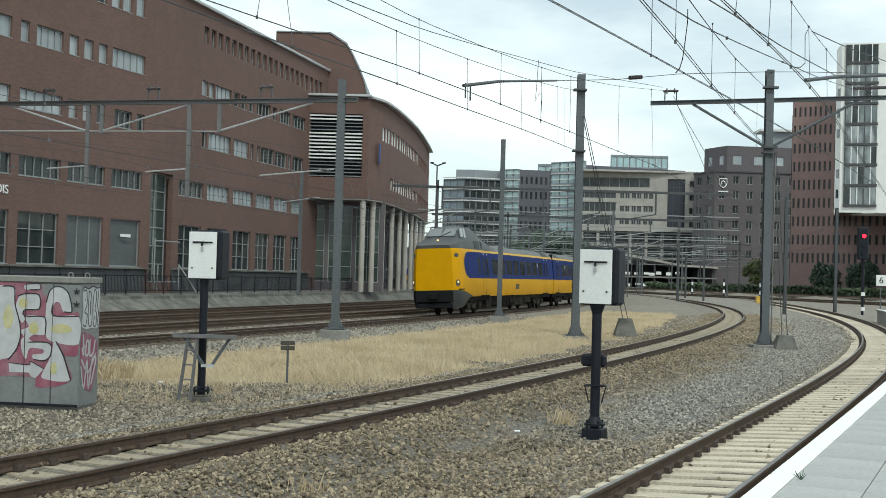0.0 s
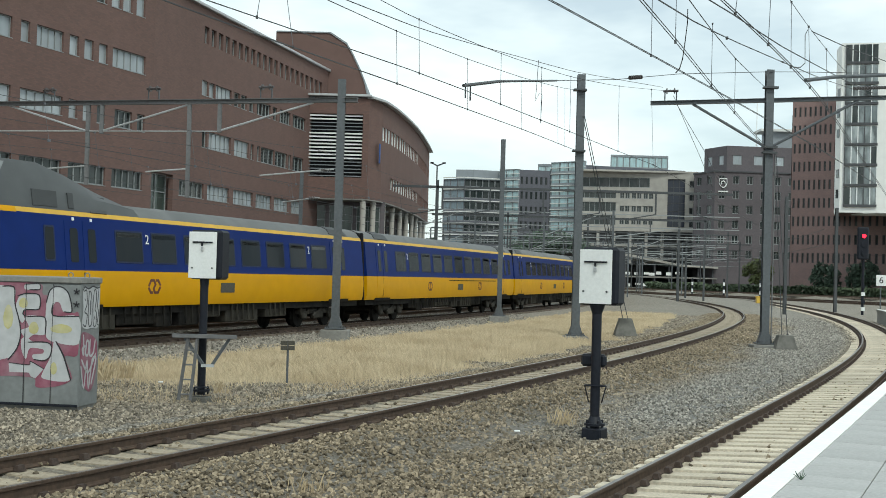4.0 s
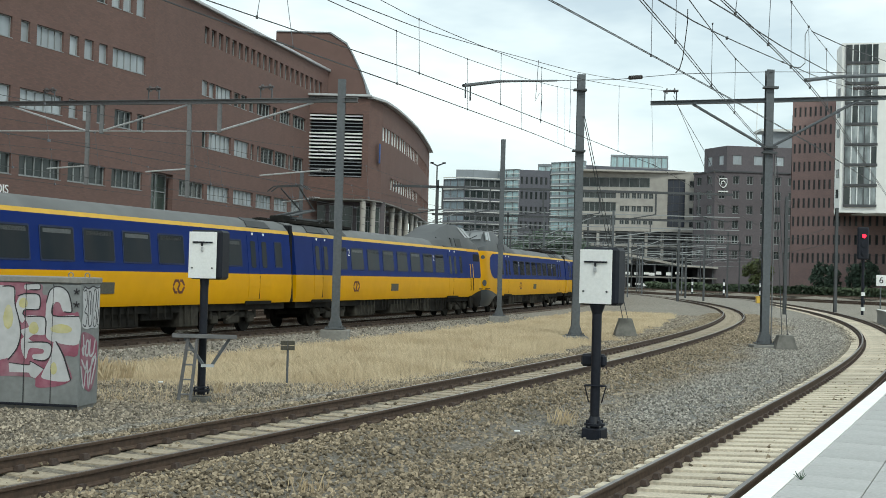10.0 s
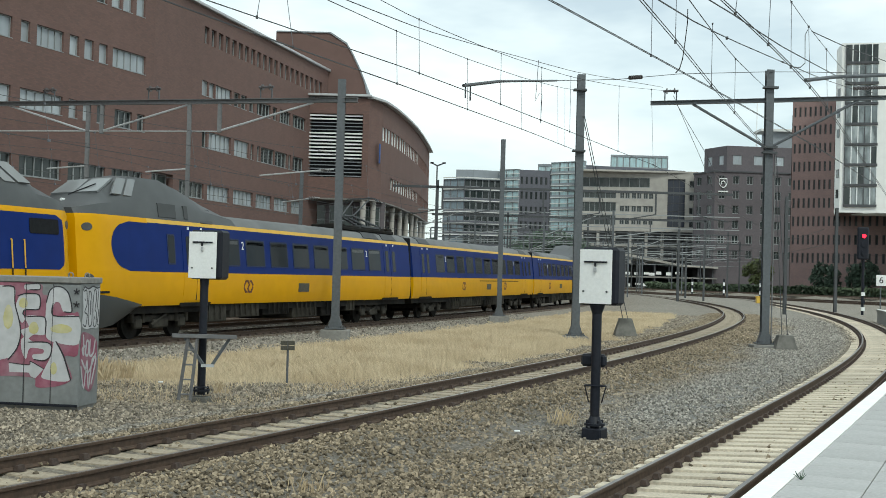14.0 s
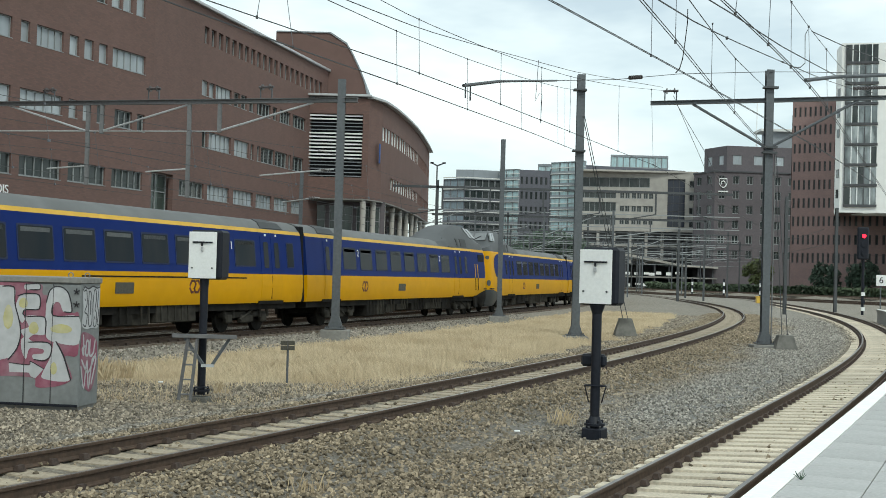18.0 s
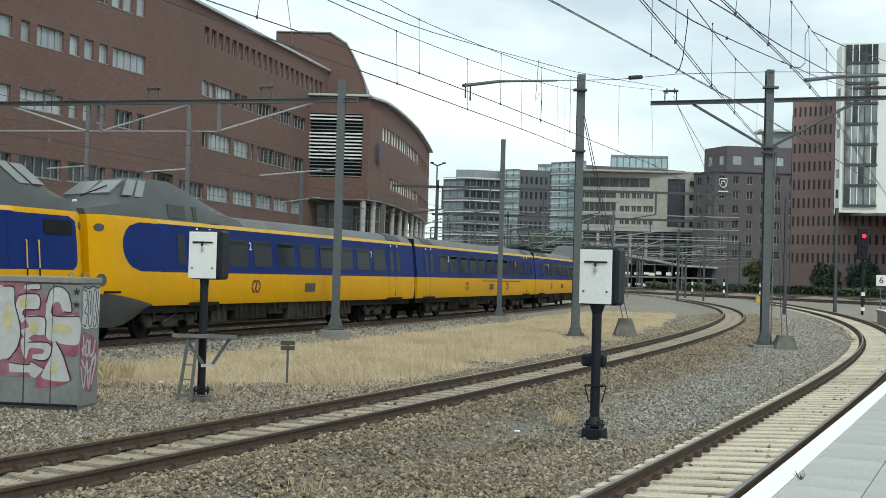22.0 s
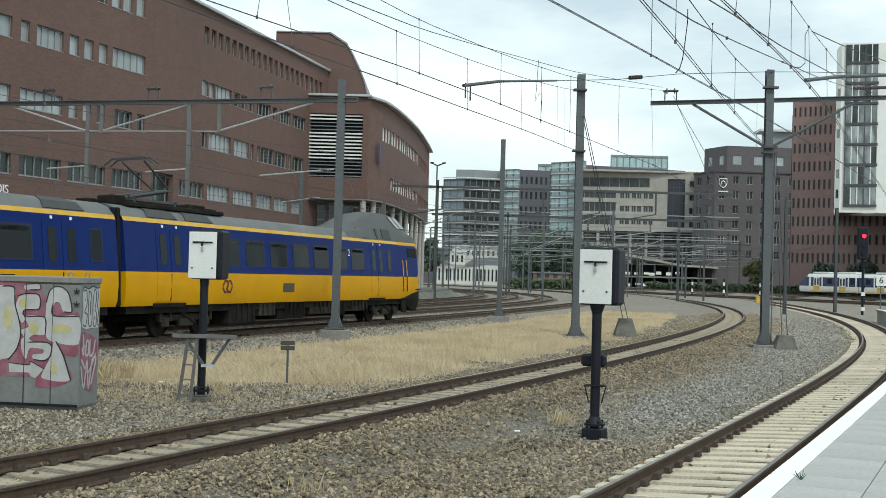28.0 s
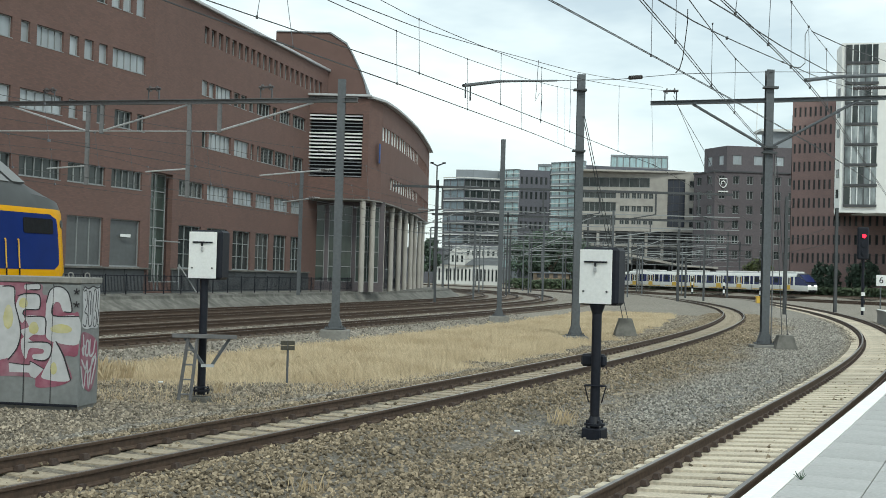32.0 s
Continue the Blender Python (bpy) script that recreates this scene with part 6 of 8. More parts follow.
part("clamp", bm, DARK_STEEL, m4)
bm = bmesh.new()
rod(bm, (14.34, 52.3, 0.0), (14.36, 52.3, 8.2), 0.03, 6)
part("conduit", bm, GALV, m4)
bm = bmesh.new()
for z in (11.2, 8.35):
    beam(bm, (6.2 - 0.3, 56.0, z), (6.2 + 0.3, 56.0, z), 0.42, 0.08)
part("clamp", bm, DARK_STEEL, m2)

# guyed anchors: thin stays down to concrete blocks
def anchor(top, foot, label):
    ob = thing("stay_anchor", label, "anchor block", "stay anchors")
    fx, fy, fz = foot
    bm = bmesh.new()
    for p, q in (((-.5, 0), (.5, 0)),):
        v = [bm.verts.new(c) for c in ((fx - .55, fy - .4, fz - .4), (fx + .55, fy - .4, fz - .4), (fx + .55, fy + .4, fz - .4), (fx - .55, fy + .4, fz - .4),
                                       (fx - .3, fy - .25, fz + .45), (fx + .3, fy - .25, fz + .45), (fx + .3, fy + .25, fz + .45), (fx - .3, fy + .25, fz + .45))]
        for f in ((0, 1, 2, 3), (4, 5, 6, 7), (0, 1, 5, 4), (1, 2, 6, 5), (2, 3, 7, 6), (3, 0, 4, 7)):
            bm.faces.new([v[i] for i in f])
    bmesh.ops.recalc_face_normals(bm, faces=bm.faces)
    part("block", bm, BANK, ob)
    bm = bmesh.new()
    for e in (-0.12, 0.12):
        rod(bm, (top[0] + e * 0.3, top[1], top[2]), (fx + e, fy, fz + 0.4), 0.018, 5)
    part("stay_rod", bm, DARK_STEEL, ob)


anchor((6.4, 56.0, 10.0), (9.1, 59.5, 0.05), "concrete stay block with two steel rods")
anchor((14.4, 52.4, 8.0), (14.85, 52.0, -0.25), "square concrete stay block with two steel rods")


# ---- wires ----
def wire_tube(name, pts, r, material, parent):
    """A thin hanging wire through pts."""
    verts, faces = [], []
    for i, p in enumerate(pts):
        a, b = Vector(pts[max(0, i - 1)]), Vector(pts[min(len(pts) - 1, i + 1)])
        d = (b - a).normalized()
        u = d.cross(Vector((0, 0, 1))).normalized()
        w = u.cross(d)
        for k in range(4):
            g = math.pi / 4 + k * math.pi / 2
            verts.append(tuple(Vector(p) + u * (r * math.cos(g)) + w * (r * math.sin(g))))
    for i in range(len(pts) - 1):
        for k in range(4):
            a, b = i * 4 + k, i * 4 + (k + 1) % 4
            faces.append((a, b, b + 4, a + 4))
    return part(name, raw_mesh(name, verts, faces, material), None, parent)


def hang(p, q, sag, n=12):
    p, q = Vector(p), Vector(q)
    return [tuple(p.lerp(q, t) - Vector((0, 0, 4 * sag * t * (1 - t)))) for t in np.linspace(0, 1, n)]


def catenary(label, contact, messenger, droppers, thick=0.02, double=False, parent=None):
    """A contact wire, its carrying wire and the droppers between them; droppers at fractions of the run."""
    ob = parent or thing("overhead_wire", label, "overhead wire", "overhead wires")
    c = wire_tube("contact_wire", contact, thick, WIRE, ob)
    if double:
        wire_tube("contact_wire", [(x + 0.055, y, z) for x, y, z in contact], thick, WIRE, ob)
    if messenger:
        wire_tube("carrying_wire", messenger, thick * 0.8, WIRE, ob)
        ca, ma = np.array(contact), np.array(messenger)
        for t in droppers:
            f = lambda arr: tuple(float(np.interp(t, np.linspace(0, 1, len(arr)), arr[:, i])) for i in range(3))
            bm = bmesh.new()
            rod(bm, f(ca), f(ma), 0.007, 4)
            box(bm, *f(ca), 0.07, 0.07, 0.08)
            box(bm, *f(ma), 0.06, 0.06, 0.06)
            part("dropper", bm, THIN_WIRE, ob)
    return ob


def over(line, lo, hi, z, off=0.0, n=30):
    out = []
    for s in np.linspace(lo, hi, n):
        x, y, h = line.at(s, off)
        out.append((x, y, z))
    return out


def sagged(line, lo, hi, z, sag, span, start, off=0.0):
    out = []
    for s in np.arange(lo, hi, 2.5):
        x, y, h = line.at(s, off)
        t = ((s - start) % span) / span
        out.append((x, y, z - 4 * sag * t * (1 - t)))
    return out


for ln, z, off in ((LINE_A, 6.0, 0.1), (LINE_D, 6.0, -0.1), (LINE_E, 6.0, 0.1), (LINE_F, 6.0, 0.0)):
    catenary("thin overhead contact wire with droppers over the through lines", over(ln, 6, 190, z, off, 60), sagged(ln, 6, 190, z + 1.7, 0.7, 50, 57, off),
             [i / 23 for i in range(1, 23)], 0.013)
 
def run_out(pts, before, after, n=24):
    """The wire through pts, carried straight on at both ends and rounded into many short pieces."""
    p = [Vector(q) for q in pts]
    p[0:0] = [p[0] + (p[0] - p[1]).normalized() * before] if before else []
    if after:
        p.append(p[-1] + (p[-1] - p[-2]).normalized() * after)
    d = np.concatenate([[0], np.cumsum([(b - a).length for a, b in zip(p, p[1:])])])
    arr = np.array([tuple(q) for q in p])
    out = []
    for t in np.linspace(0, d[-1], n):
        v = np.zeros(3)
        for o in (-1.2, -0.6, 0, 0.6, 1.2):
            k = min(max(t + o, 0), d[-1])
            v += np.array([np.interp(k, d, arr[:, i]) for i in range(3)]) / 5
        out.append(tuple(float(c) for c in v))
    return out


def nearest(pts, y):
    arr = np.array(pts)
    order = np.argsort(arr[:, 1])
    return tuple(float(np.interp(y, arr[order, 1], arr[order, i])) for i in range(3))


def overhead(label, contact, messenger, droppers, r, double=False):
    """A contact wire with its carrying wire; droppers hang at the given distances ahead."""
    ob = thing("overhead_wire", label, "overhead wire", "overhead wires")
    wire_tube("contact_wire", contact, r, WIRE, ob)
    if double:
        wire_tube("contact_wire", [(x + 0.06, y, z - 0.01) for x, y, z in contact], r, WIRE, ob)
    if messenger:
        wire_tube("carrying_wire", messenger, r * 0.75, WIRE, ob)
    for y in droppers:
        a = nearest(contact, y)
        b = nearest(messenger, y) if messenger else (a[0], a[1], a[2] + 1.3)
        bm = bmesh.new()
        rod(bm, a, b, 0.006, 4)
        d = part("dropper", bm, THIN_WIRE, ob)
        part("clamp", boxes((*a, 0.03, 0.06, 0.05)), WIRE, d)
        part("clamp", boxes((*b, 0.025, 0.05, 0.035)), WIRE, d)
    return ob


W1 = run_out([(-3.71, 18.24, 6.5), (-0.54, 24.41, 6.5), (1.29, 28.54, 6.5), (3.44, 33.47, 6.5), (5.49, 38.32, 6.5), (7.47, 42.69, 6.5), (13.5, 60.0, 6.5)], 14, 40, 40)
M1 = run_out([(-3.6, 18.0, 8.0), (-1.35, 22.82, 7.61), (-0.58, 24.46, 7.58), (1.26, 28.48, 7.69), (3.43, 33.46, 8.02), (5.41, 38.11, 8.55), (8.19, 44.8, 9.5), (10.1, 54.2, 11.05)], 8, 0, 40)
overhead("black contact wire with droppers over the middle line", W1, M1, (19.4, 24.4, 28.5, 31.2, 33.5, 38.3, 42.5), 0.010)
W2 = run_out([(-3.35, 19.5, 6.32), (-2.77, 21.5, 6.41), (-1.19, 27.5, 6.78), (0.6, 34.0, 7.11), (2.65, 42.0, 7.58), (6.05, 56.0, 8.38)], 14, 0)
M2 = run_out([(-2.39, 23.5, 7.74), (-1.17, 27.7, 7.99), (0.56, 34.0, 8.54), (2.65, 42.3, 9.43), (4.76, 51.0, 10.51), (6.05, 56.0, 11.19)], 14, 0)
overhead("thin contact wire ending on a mast", W2, M2, (21.5, 27.6, 34.0, 42.0, 50.5, 52.5), 0.013)
P1 = run_out([(1.45, 17.63, 6.5), (3.65, 21.72, 6.5), (6.37, 26.86, 6.5), (9.34, 32.52, 6.5), (10.81, 35.3, 6.5), (14.0, 42.0, 6.6)], 12, 10)
overhead("double black contact wire crossing to the platform line", P1, None, (21.8,), 0.0075, True)
P2 = run_out([(2.77, 17.48, 6.5), (3.86, 20.43, 6.5), (5.44, 24.85, 6.5), (6.93, 28.91, 6.5), (9.11, 34.81, 6.5), (13.9, 52.2, 8.3)], 12, 0)
overhead("double black contact wire running out to a mast", P2, None, (20.5, 25.0, 28.9), 0.0075, True)
CW = run_out([(3.92, 17.34, 6.5), (5.43, 20.41, 6.5), (6.41, 22.47, 6.5), (7.95, 25.81, 6.5), (10.39, 31.53, 6.5), (14.01, 40.13, 6.5)], 12, 50, 40)
CM = run_out([(6.36, 22.4, 7.73), (7.41, 24.74, 7.75), (9.76, 30.14, 8.03), (11.1, 33.29, 8.3)], 14, 12)
overhead("double black contact wire over the platform line", CW, CM, (18.2, 20.5, 22.6, 24.9, 28.0), 0.008, True)
SINGLES = ([(-2.08, 24.0, 7.87), (-0.68, 29.0, 8.34), (1.1, 35.0, 9.07), (5.36, 50.0, 11.0), (10.24, 56.0, 11.41)],
           [(2.96, 17.0, 6.4), (3.76, 19.0, 6.59), (5.34, 23.0, 7.1), (8.37, 30.0, 7.96), (11.47, 37.0, 8.8), (15.01, 45.0, 9.85)],
           [(4.8, 24.0, 8.05), (6.37, 29.0, 8.49), (8.87, 37.0, 9.32), (13.8, 52.3, 11.0)],
           [(3.9, 18.0, 6.65), (4.86, 20.0, 6.82), (6.25, 23.0, 7.04), (10.52, 32.0, 7.92), (15.36, 42.0, 8.99)],
           [(7.94, 26.5, 8.05), (9.99, 30.0, 8.36), (12.42, 34.0, 8.81), (16.0, 40.0, 9.3)])
for i, pts in enumerate(SINGLES):
    ob = thing("feeder_wire", "single thin black feeder wire", "overhead wire", "overhead wires")
    wire_tube("wire", run_out(pts, 12 if i < 4 else 0, 0 if i in (0, 2) else 14), 0.011, WIRE, ob)
    if i in (1, 2):
        for k in (2, 3) if i == 1 else (1, 2):
            part("clamp", boxes((*pts[k], 0.035, 0.06, 0.05)), WIRE, ob)
for label, pts in (("bent jumper wire between two overhead wires", [(7.94, 26.5, 8.05), (7.88, 26.5, 7.93), (7.89, 26.5, 7.3), (7.34, 25.0, 6.93), (6.64, 23.2, 6.62)]),
                   ("bent jumper wire between two overhead wires", [(3.78, 19.0, 6.73), (3.8, 19.1, 6.54), (3.87, 19.6, 6.35), (3.97, 20.3, 6.18), (4.02, 20.8, 6.1), (4.03, 21.2, 6.09)]),
                   ("zigzag jumper wire between two overhead wires", [(2.49, 33.0, 8.38), (2.45, 33.0, 7.55), (2.42, 33.0, 7.24), (2.54, 33.0, 7.48), (2.61, 33.0, 7.43), (2.59, 33.0, 6.65)])):
    ob = thing("jumper_wire", label, "jumper wire", "jumper wires")
    wire_tube("wire", pts, 0.010, WIRE, ob)
ob = thing("stay_wire", "two thin stay wires from the beam end", "stay wire")
wire_tube("wire", [(10.19, 54.0, 10.74), (12.75, 60.0, 8.58), (15.0, 66.0, 6.9)], 0.012, WIRE, ob)
wire_tube("wire", [(10.27, 54.0, 10.48), (12.97, 60.0, 8.87), (15.2, 65.5, 7.4)], 0.012, WIRE, ob)

# pull-off arms on a cross wire between the masts
hs = thing("pull_off_arm", "grey tubular pull-off arm with an insulator on a cross wire", "overhead arm")
bm = bmesh.new()
rod(bm, (0.37, 27.5, 6.76), (1.36, 31.0, 7.45), 0.04, 8)
rod(bm, (1.36, 31.0, 7.45), (4.18, 46.0, 9.97), 0.035, 8)
part("tube", bm, DARK_STEEL, hs)
bm = bmesh.new()
for e in (0.0, 0.12):
    rod(bm, (0.42 + e, 27.7 + e * 3, 6.85), (0.42 + e, 27.7 + e * 3, 6.5), 0.02, 6)
part("hanger", bm, DARK_STEEL, hs)
wire_tube("cross_wire", [(4.18, 46.0, 9.97), (6.6, 47.0, 10.24), (9.41, 49.0, 10.87), (13.9, 52.2, 11.62), (15.67, 53.0, 11.8), (19.73, 54.0, 12.0)], 0.016, WIRE, hs)
bm = bmesh.new()
insulator(bm, (7.15, 47.23, 10.36), (7.72, 47.65, 10.48), 0.085, 7)
part("insulator", bm, INSULATOR, hs)
ra = thing("pull_off_arm", "grey tubular pull-off arm over the platform line", "overhead arm")
bm = bmesh.new()
rod(bm, (7.34, 24.6, 6.6), (8.42, 26.0, 6.93), 0.04, 8)
rod(bm, (8.42, 26.0, 6.93), (12.6, 28.0, 7.5), 0.04, 8)
part("tube", bm, STEEL, ra)
bm = bmesh.new()
insulator(bm, (9.14, 27.0, 6.85), (10.24, 28.0, 7.06), 0.04, 12)
rod(bm, (10.24, 28.0, 7.06), (12.6, 28.0, 7.2), 0.03, 6)
part("insulator", bm, INSULATOR, ra)
mast(12.7, 28.0, 0.85, 9.5, 0.25, foot=False)
# tubes on the mast beside the bank
for p, q, k in (((-11.78, 76.5, 8.41), (-7.02, 75.5, 8.85), (-7.5, 75.6, 8.8)), ((-10.36, 77.0, 6.78), (-7.81, 75.0, 7.01), (-8.2, 75.3, 6.98))):
    ob = thing("side_arm", "pale tubular side arm with a dark insulator", "overhead arm", "side arms")
    bm = bmesh.new()
    rod(bm, p, q, 0.05, 6)
    part("tube", bm, ZINC, ob)
    bm = bmesh.new()
    insulator(bm, (k[0] - 0.3, k[1], k[2]), (k[0] + 0.3, k[1], k[2]), 0.12, 4)
    part("insulator", bm, INSULATOR, ob)


# ---- far masts and portals of the station throat ----
def far_portal(y, x0, x1, z, posts, z0=0.0, label="thin steel portal over the far tracks"):
    ob = thing("overhead_portal", label, "portal", "far portals")
    bm = bmesh.new()
    beam(bm, (x0, y, z), (x1, y, z), 0.22, 0.2)
    part("cross_beam", bm, DARK_STEEL, ob)
    for x in posts:
        bm = bmesh.new()
        beam(bm, (x, y, z0), (x, y, z + 0.6), 0.22, 0.22)
        part("post", bm, DARK_STEEL, ob)
    rnd = random.Random(int(y))
    x = x0 + 2
    while x < x1 - 2:
        bm = bmesh.new()
        beam(bm, (x, y, z), (x, y, z - 1.9), 0.14, 0.14)
        rod(bm, (x, y, z - 1.9), (x + rnd.choice((-2.6, 2.6)), y, z - 2.4), 0.05, 5)
        part("drop_post", bm, DARK_STEEL, ob)
        x += rnd.uniform(3.6, 5.0)
    bm = bmesh.new()
    rod(bm, (x0, y, z - 2.3), (x1, y, z - 2.3), 0.03, 5)
    part("span_wire", bm, WIRE, ob)
    return ob


far_portal(104, -7.0, 25.0, 10.0, (-0.6,), 0.0)
far_portal(150, -1.5, 33.0, 9.9, (-0.9, 8.0, 18.0, 32.6))
far_portal(190, -2.0, 46.0, 9.8, (1.0, 14.0, 26.0, 45.0))
far_portal(235, -1.0, 60.0, 9.8, (0.0, 12.0, 24.0, 38.0, 58.0))
far_portal(280, 0.0, 70.0, 9.8, (3.0, 16.0, 30.0, 44.0, 60.0))
for y, x0, x1, z in ((122, -4.0, 30.0, 9.0), (170, -2.0, 40.0, 8.6), (212, 0.0, 50.0, 8.8), (258, 0.0, 66.0, 8.2)):
    ob = thing("span_frame", "light grey steel span over the far tracks", "portal", "far portals")
    for zz in (z, z - 1.3, z - 2.4):
        bm = bmesh.new()
        beam(bm, (x0, y, zz), (x1, y, zz), 0.09, 0.09)
        part("span_tube", bm, FRAME, ob)
    for k in range(int((x1 - x0) / 7)):
        bm = bmesh.new()
        beam(bm, (x0 + 7 * k + 0.2, y, -0.1), (x0 + 7 * k + 0.2, y, z + 0.4), 0.2, 0.2)
        part("post", bm, STEEL, ob)
        bm = bmesh.new()
        rod(bm, (x0 + 7 * k + 0.3, y, z - 2.3), (x0 + 7 * k + 5.5, y, z - 0.2 - 1.3 * (k % 2)), 0.05, 5)
        part("tie", bm, FRAME, ob)
for ln, lo, hi in ((LINE_B, 110, 290), (LINE_C, 110, 290), (LINE_A, 185, 330), (LINE_S, 20, 280)):
    for zz in (6.0, 7.4):
        ob = thing("overhead_wire", "thin far overhead wire", "overhead wire", "overhead wires")
        wire_tube("wire", over(ln, lo, hi, zz, 0.0, 40), 0.02, WIRE, ob)
lamp = thing("lamp_post", "tall grey lamp post with a bent double head", "lamp post")
bm = bmesh.new()
rod(bm, (-0.95, 128, -0.1), (-0.85, 128, 14.1), 0.075, 8)
part("pole", bm, STEEL, lamp)
bm = bmesh.new()
for e in (-0.7, 0.9):
    rod(bm, (-0.85, 128, 14.0), (-0.85 + e, 128, 14.35), 0.07, 6)
    box(bm, -0.85 + e * 0.8, 128, 14.3, 0.36, 0.3, 0.16)
part("lamp_head", bm, BLACK_PAINT, lamp)
lamp2 = thing("lamp_post", "pale street lamp behind the far train", "lamp post")
bm = bmesh.new()
rod(bm, (73.6, 233, 0.2), (73.6, 233, 12.4), 0.16, 8)
part("pole", bm, WHITE_METAL, lamp2)
part("lamp_head", boxes((74.5, 233, 12.5, 2.0, 0.5, 0.35), bevel=0.05), WHITE_METAL, lamp2)
kiosk = thing("track_cabinet", "small yellow track-side cabinet", "cabinet")
part("housing", boxes((39.6, 150.0, 0.3, 0.85, 0.6, 0.8), bevel=0.03), S_YELLOW, kiosk)
part("lid", boxes((39.6, 150.0, 0.73, 0.95, 0.7, 0.07), bevel=0.02), YELLOW, kiosk)
for x, y, z in ((-1.9, 20.6, -0.22), (-1.82, 20.4, -0.22), (-6.15, 26.6, -0.12), (1.35, 20.6, -0.22), (5.2, 33.0, -0.2)):
    scrap = bmesh.new()
    box(scrap, x, y, z, 0.1, 0.07, 0.03, 0.008)
    tagged(part("litter_scrap", scrap, WHITE_PAINT), "small white scrap of litter on the ballast", "litter", "litter scraps")


def tuft(x, y, z, n, h, seed, label):
    rnd = random.Random(seed)
    verts, faces = [], []
    for i in range(n):
        a, l, b = rnd.uniform(0, 6.28), rnd.uniform(.1, .45) * h, rnd.uniform(0.5, 1.0) * h
        px, py = x + rnd.gauss(0, .12), y + rnd.gauss(0, .12)
        k = len(verts)
        verts += [(px - .006, py, z), (px + .006, py, z), (px + l * math.cos(a) * .5, py + l * math.sin(a) * .5, z + b * .7), (px + l * math.cos(a), py + l * math.sin(a), z + b)]
        faces += [(k, k + 1, k + 2), (k + 1, k + 3, k + 2)]
    tagged(part("dry_tuft", raw_mesh("dry_tuft", verts, faces, DRY_GRASS), None), label, "grass tuft", "dry tufts")


for i, (x, y, z, n, h) in enumerate(((-1.6, 14.6, -0.25, 30, 0.24), (2.25, 21.9, -0.24, 60, 0.34), (-7.7, 27.5, -0.2, 80, 0.6), (-7.3, 28.2, -0.2, 60, 0.5), (-4.6, 25.6, -0.22, 40, 0.3))):
    tuft(x, y, z, n, h, 70 + i, "brown dry grass tuft in the ballast")
mast(-9.15, 76.8, 0.86, 8.8, 0.22, foot=False)
for x, y, z1 in ((28.2, 99, 9.6), (29.0, 148, 10.0), (9.2, 165, 9.5), (36.6, 112, 9.6), (36.0, 178, 9.0)):
    mast(x, y, -0.1, z1, 0.26, label="slim dark steel overhead line mast", foot=False, material=DARK_STEEL)


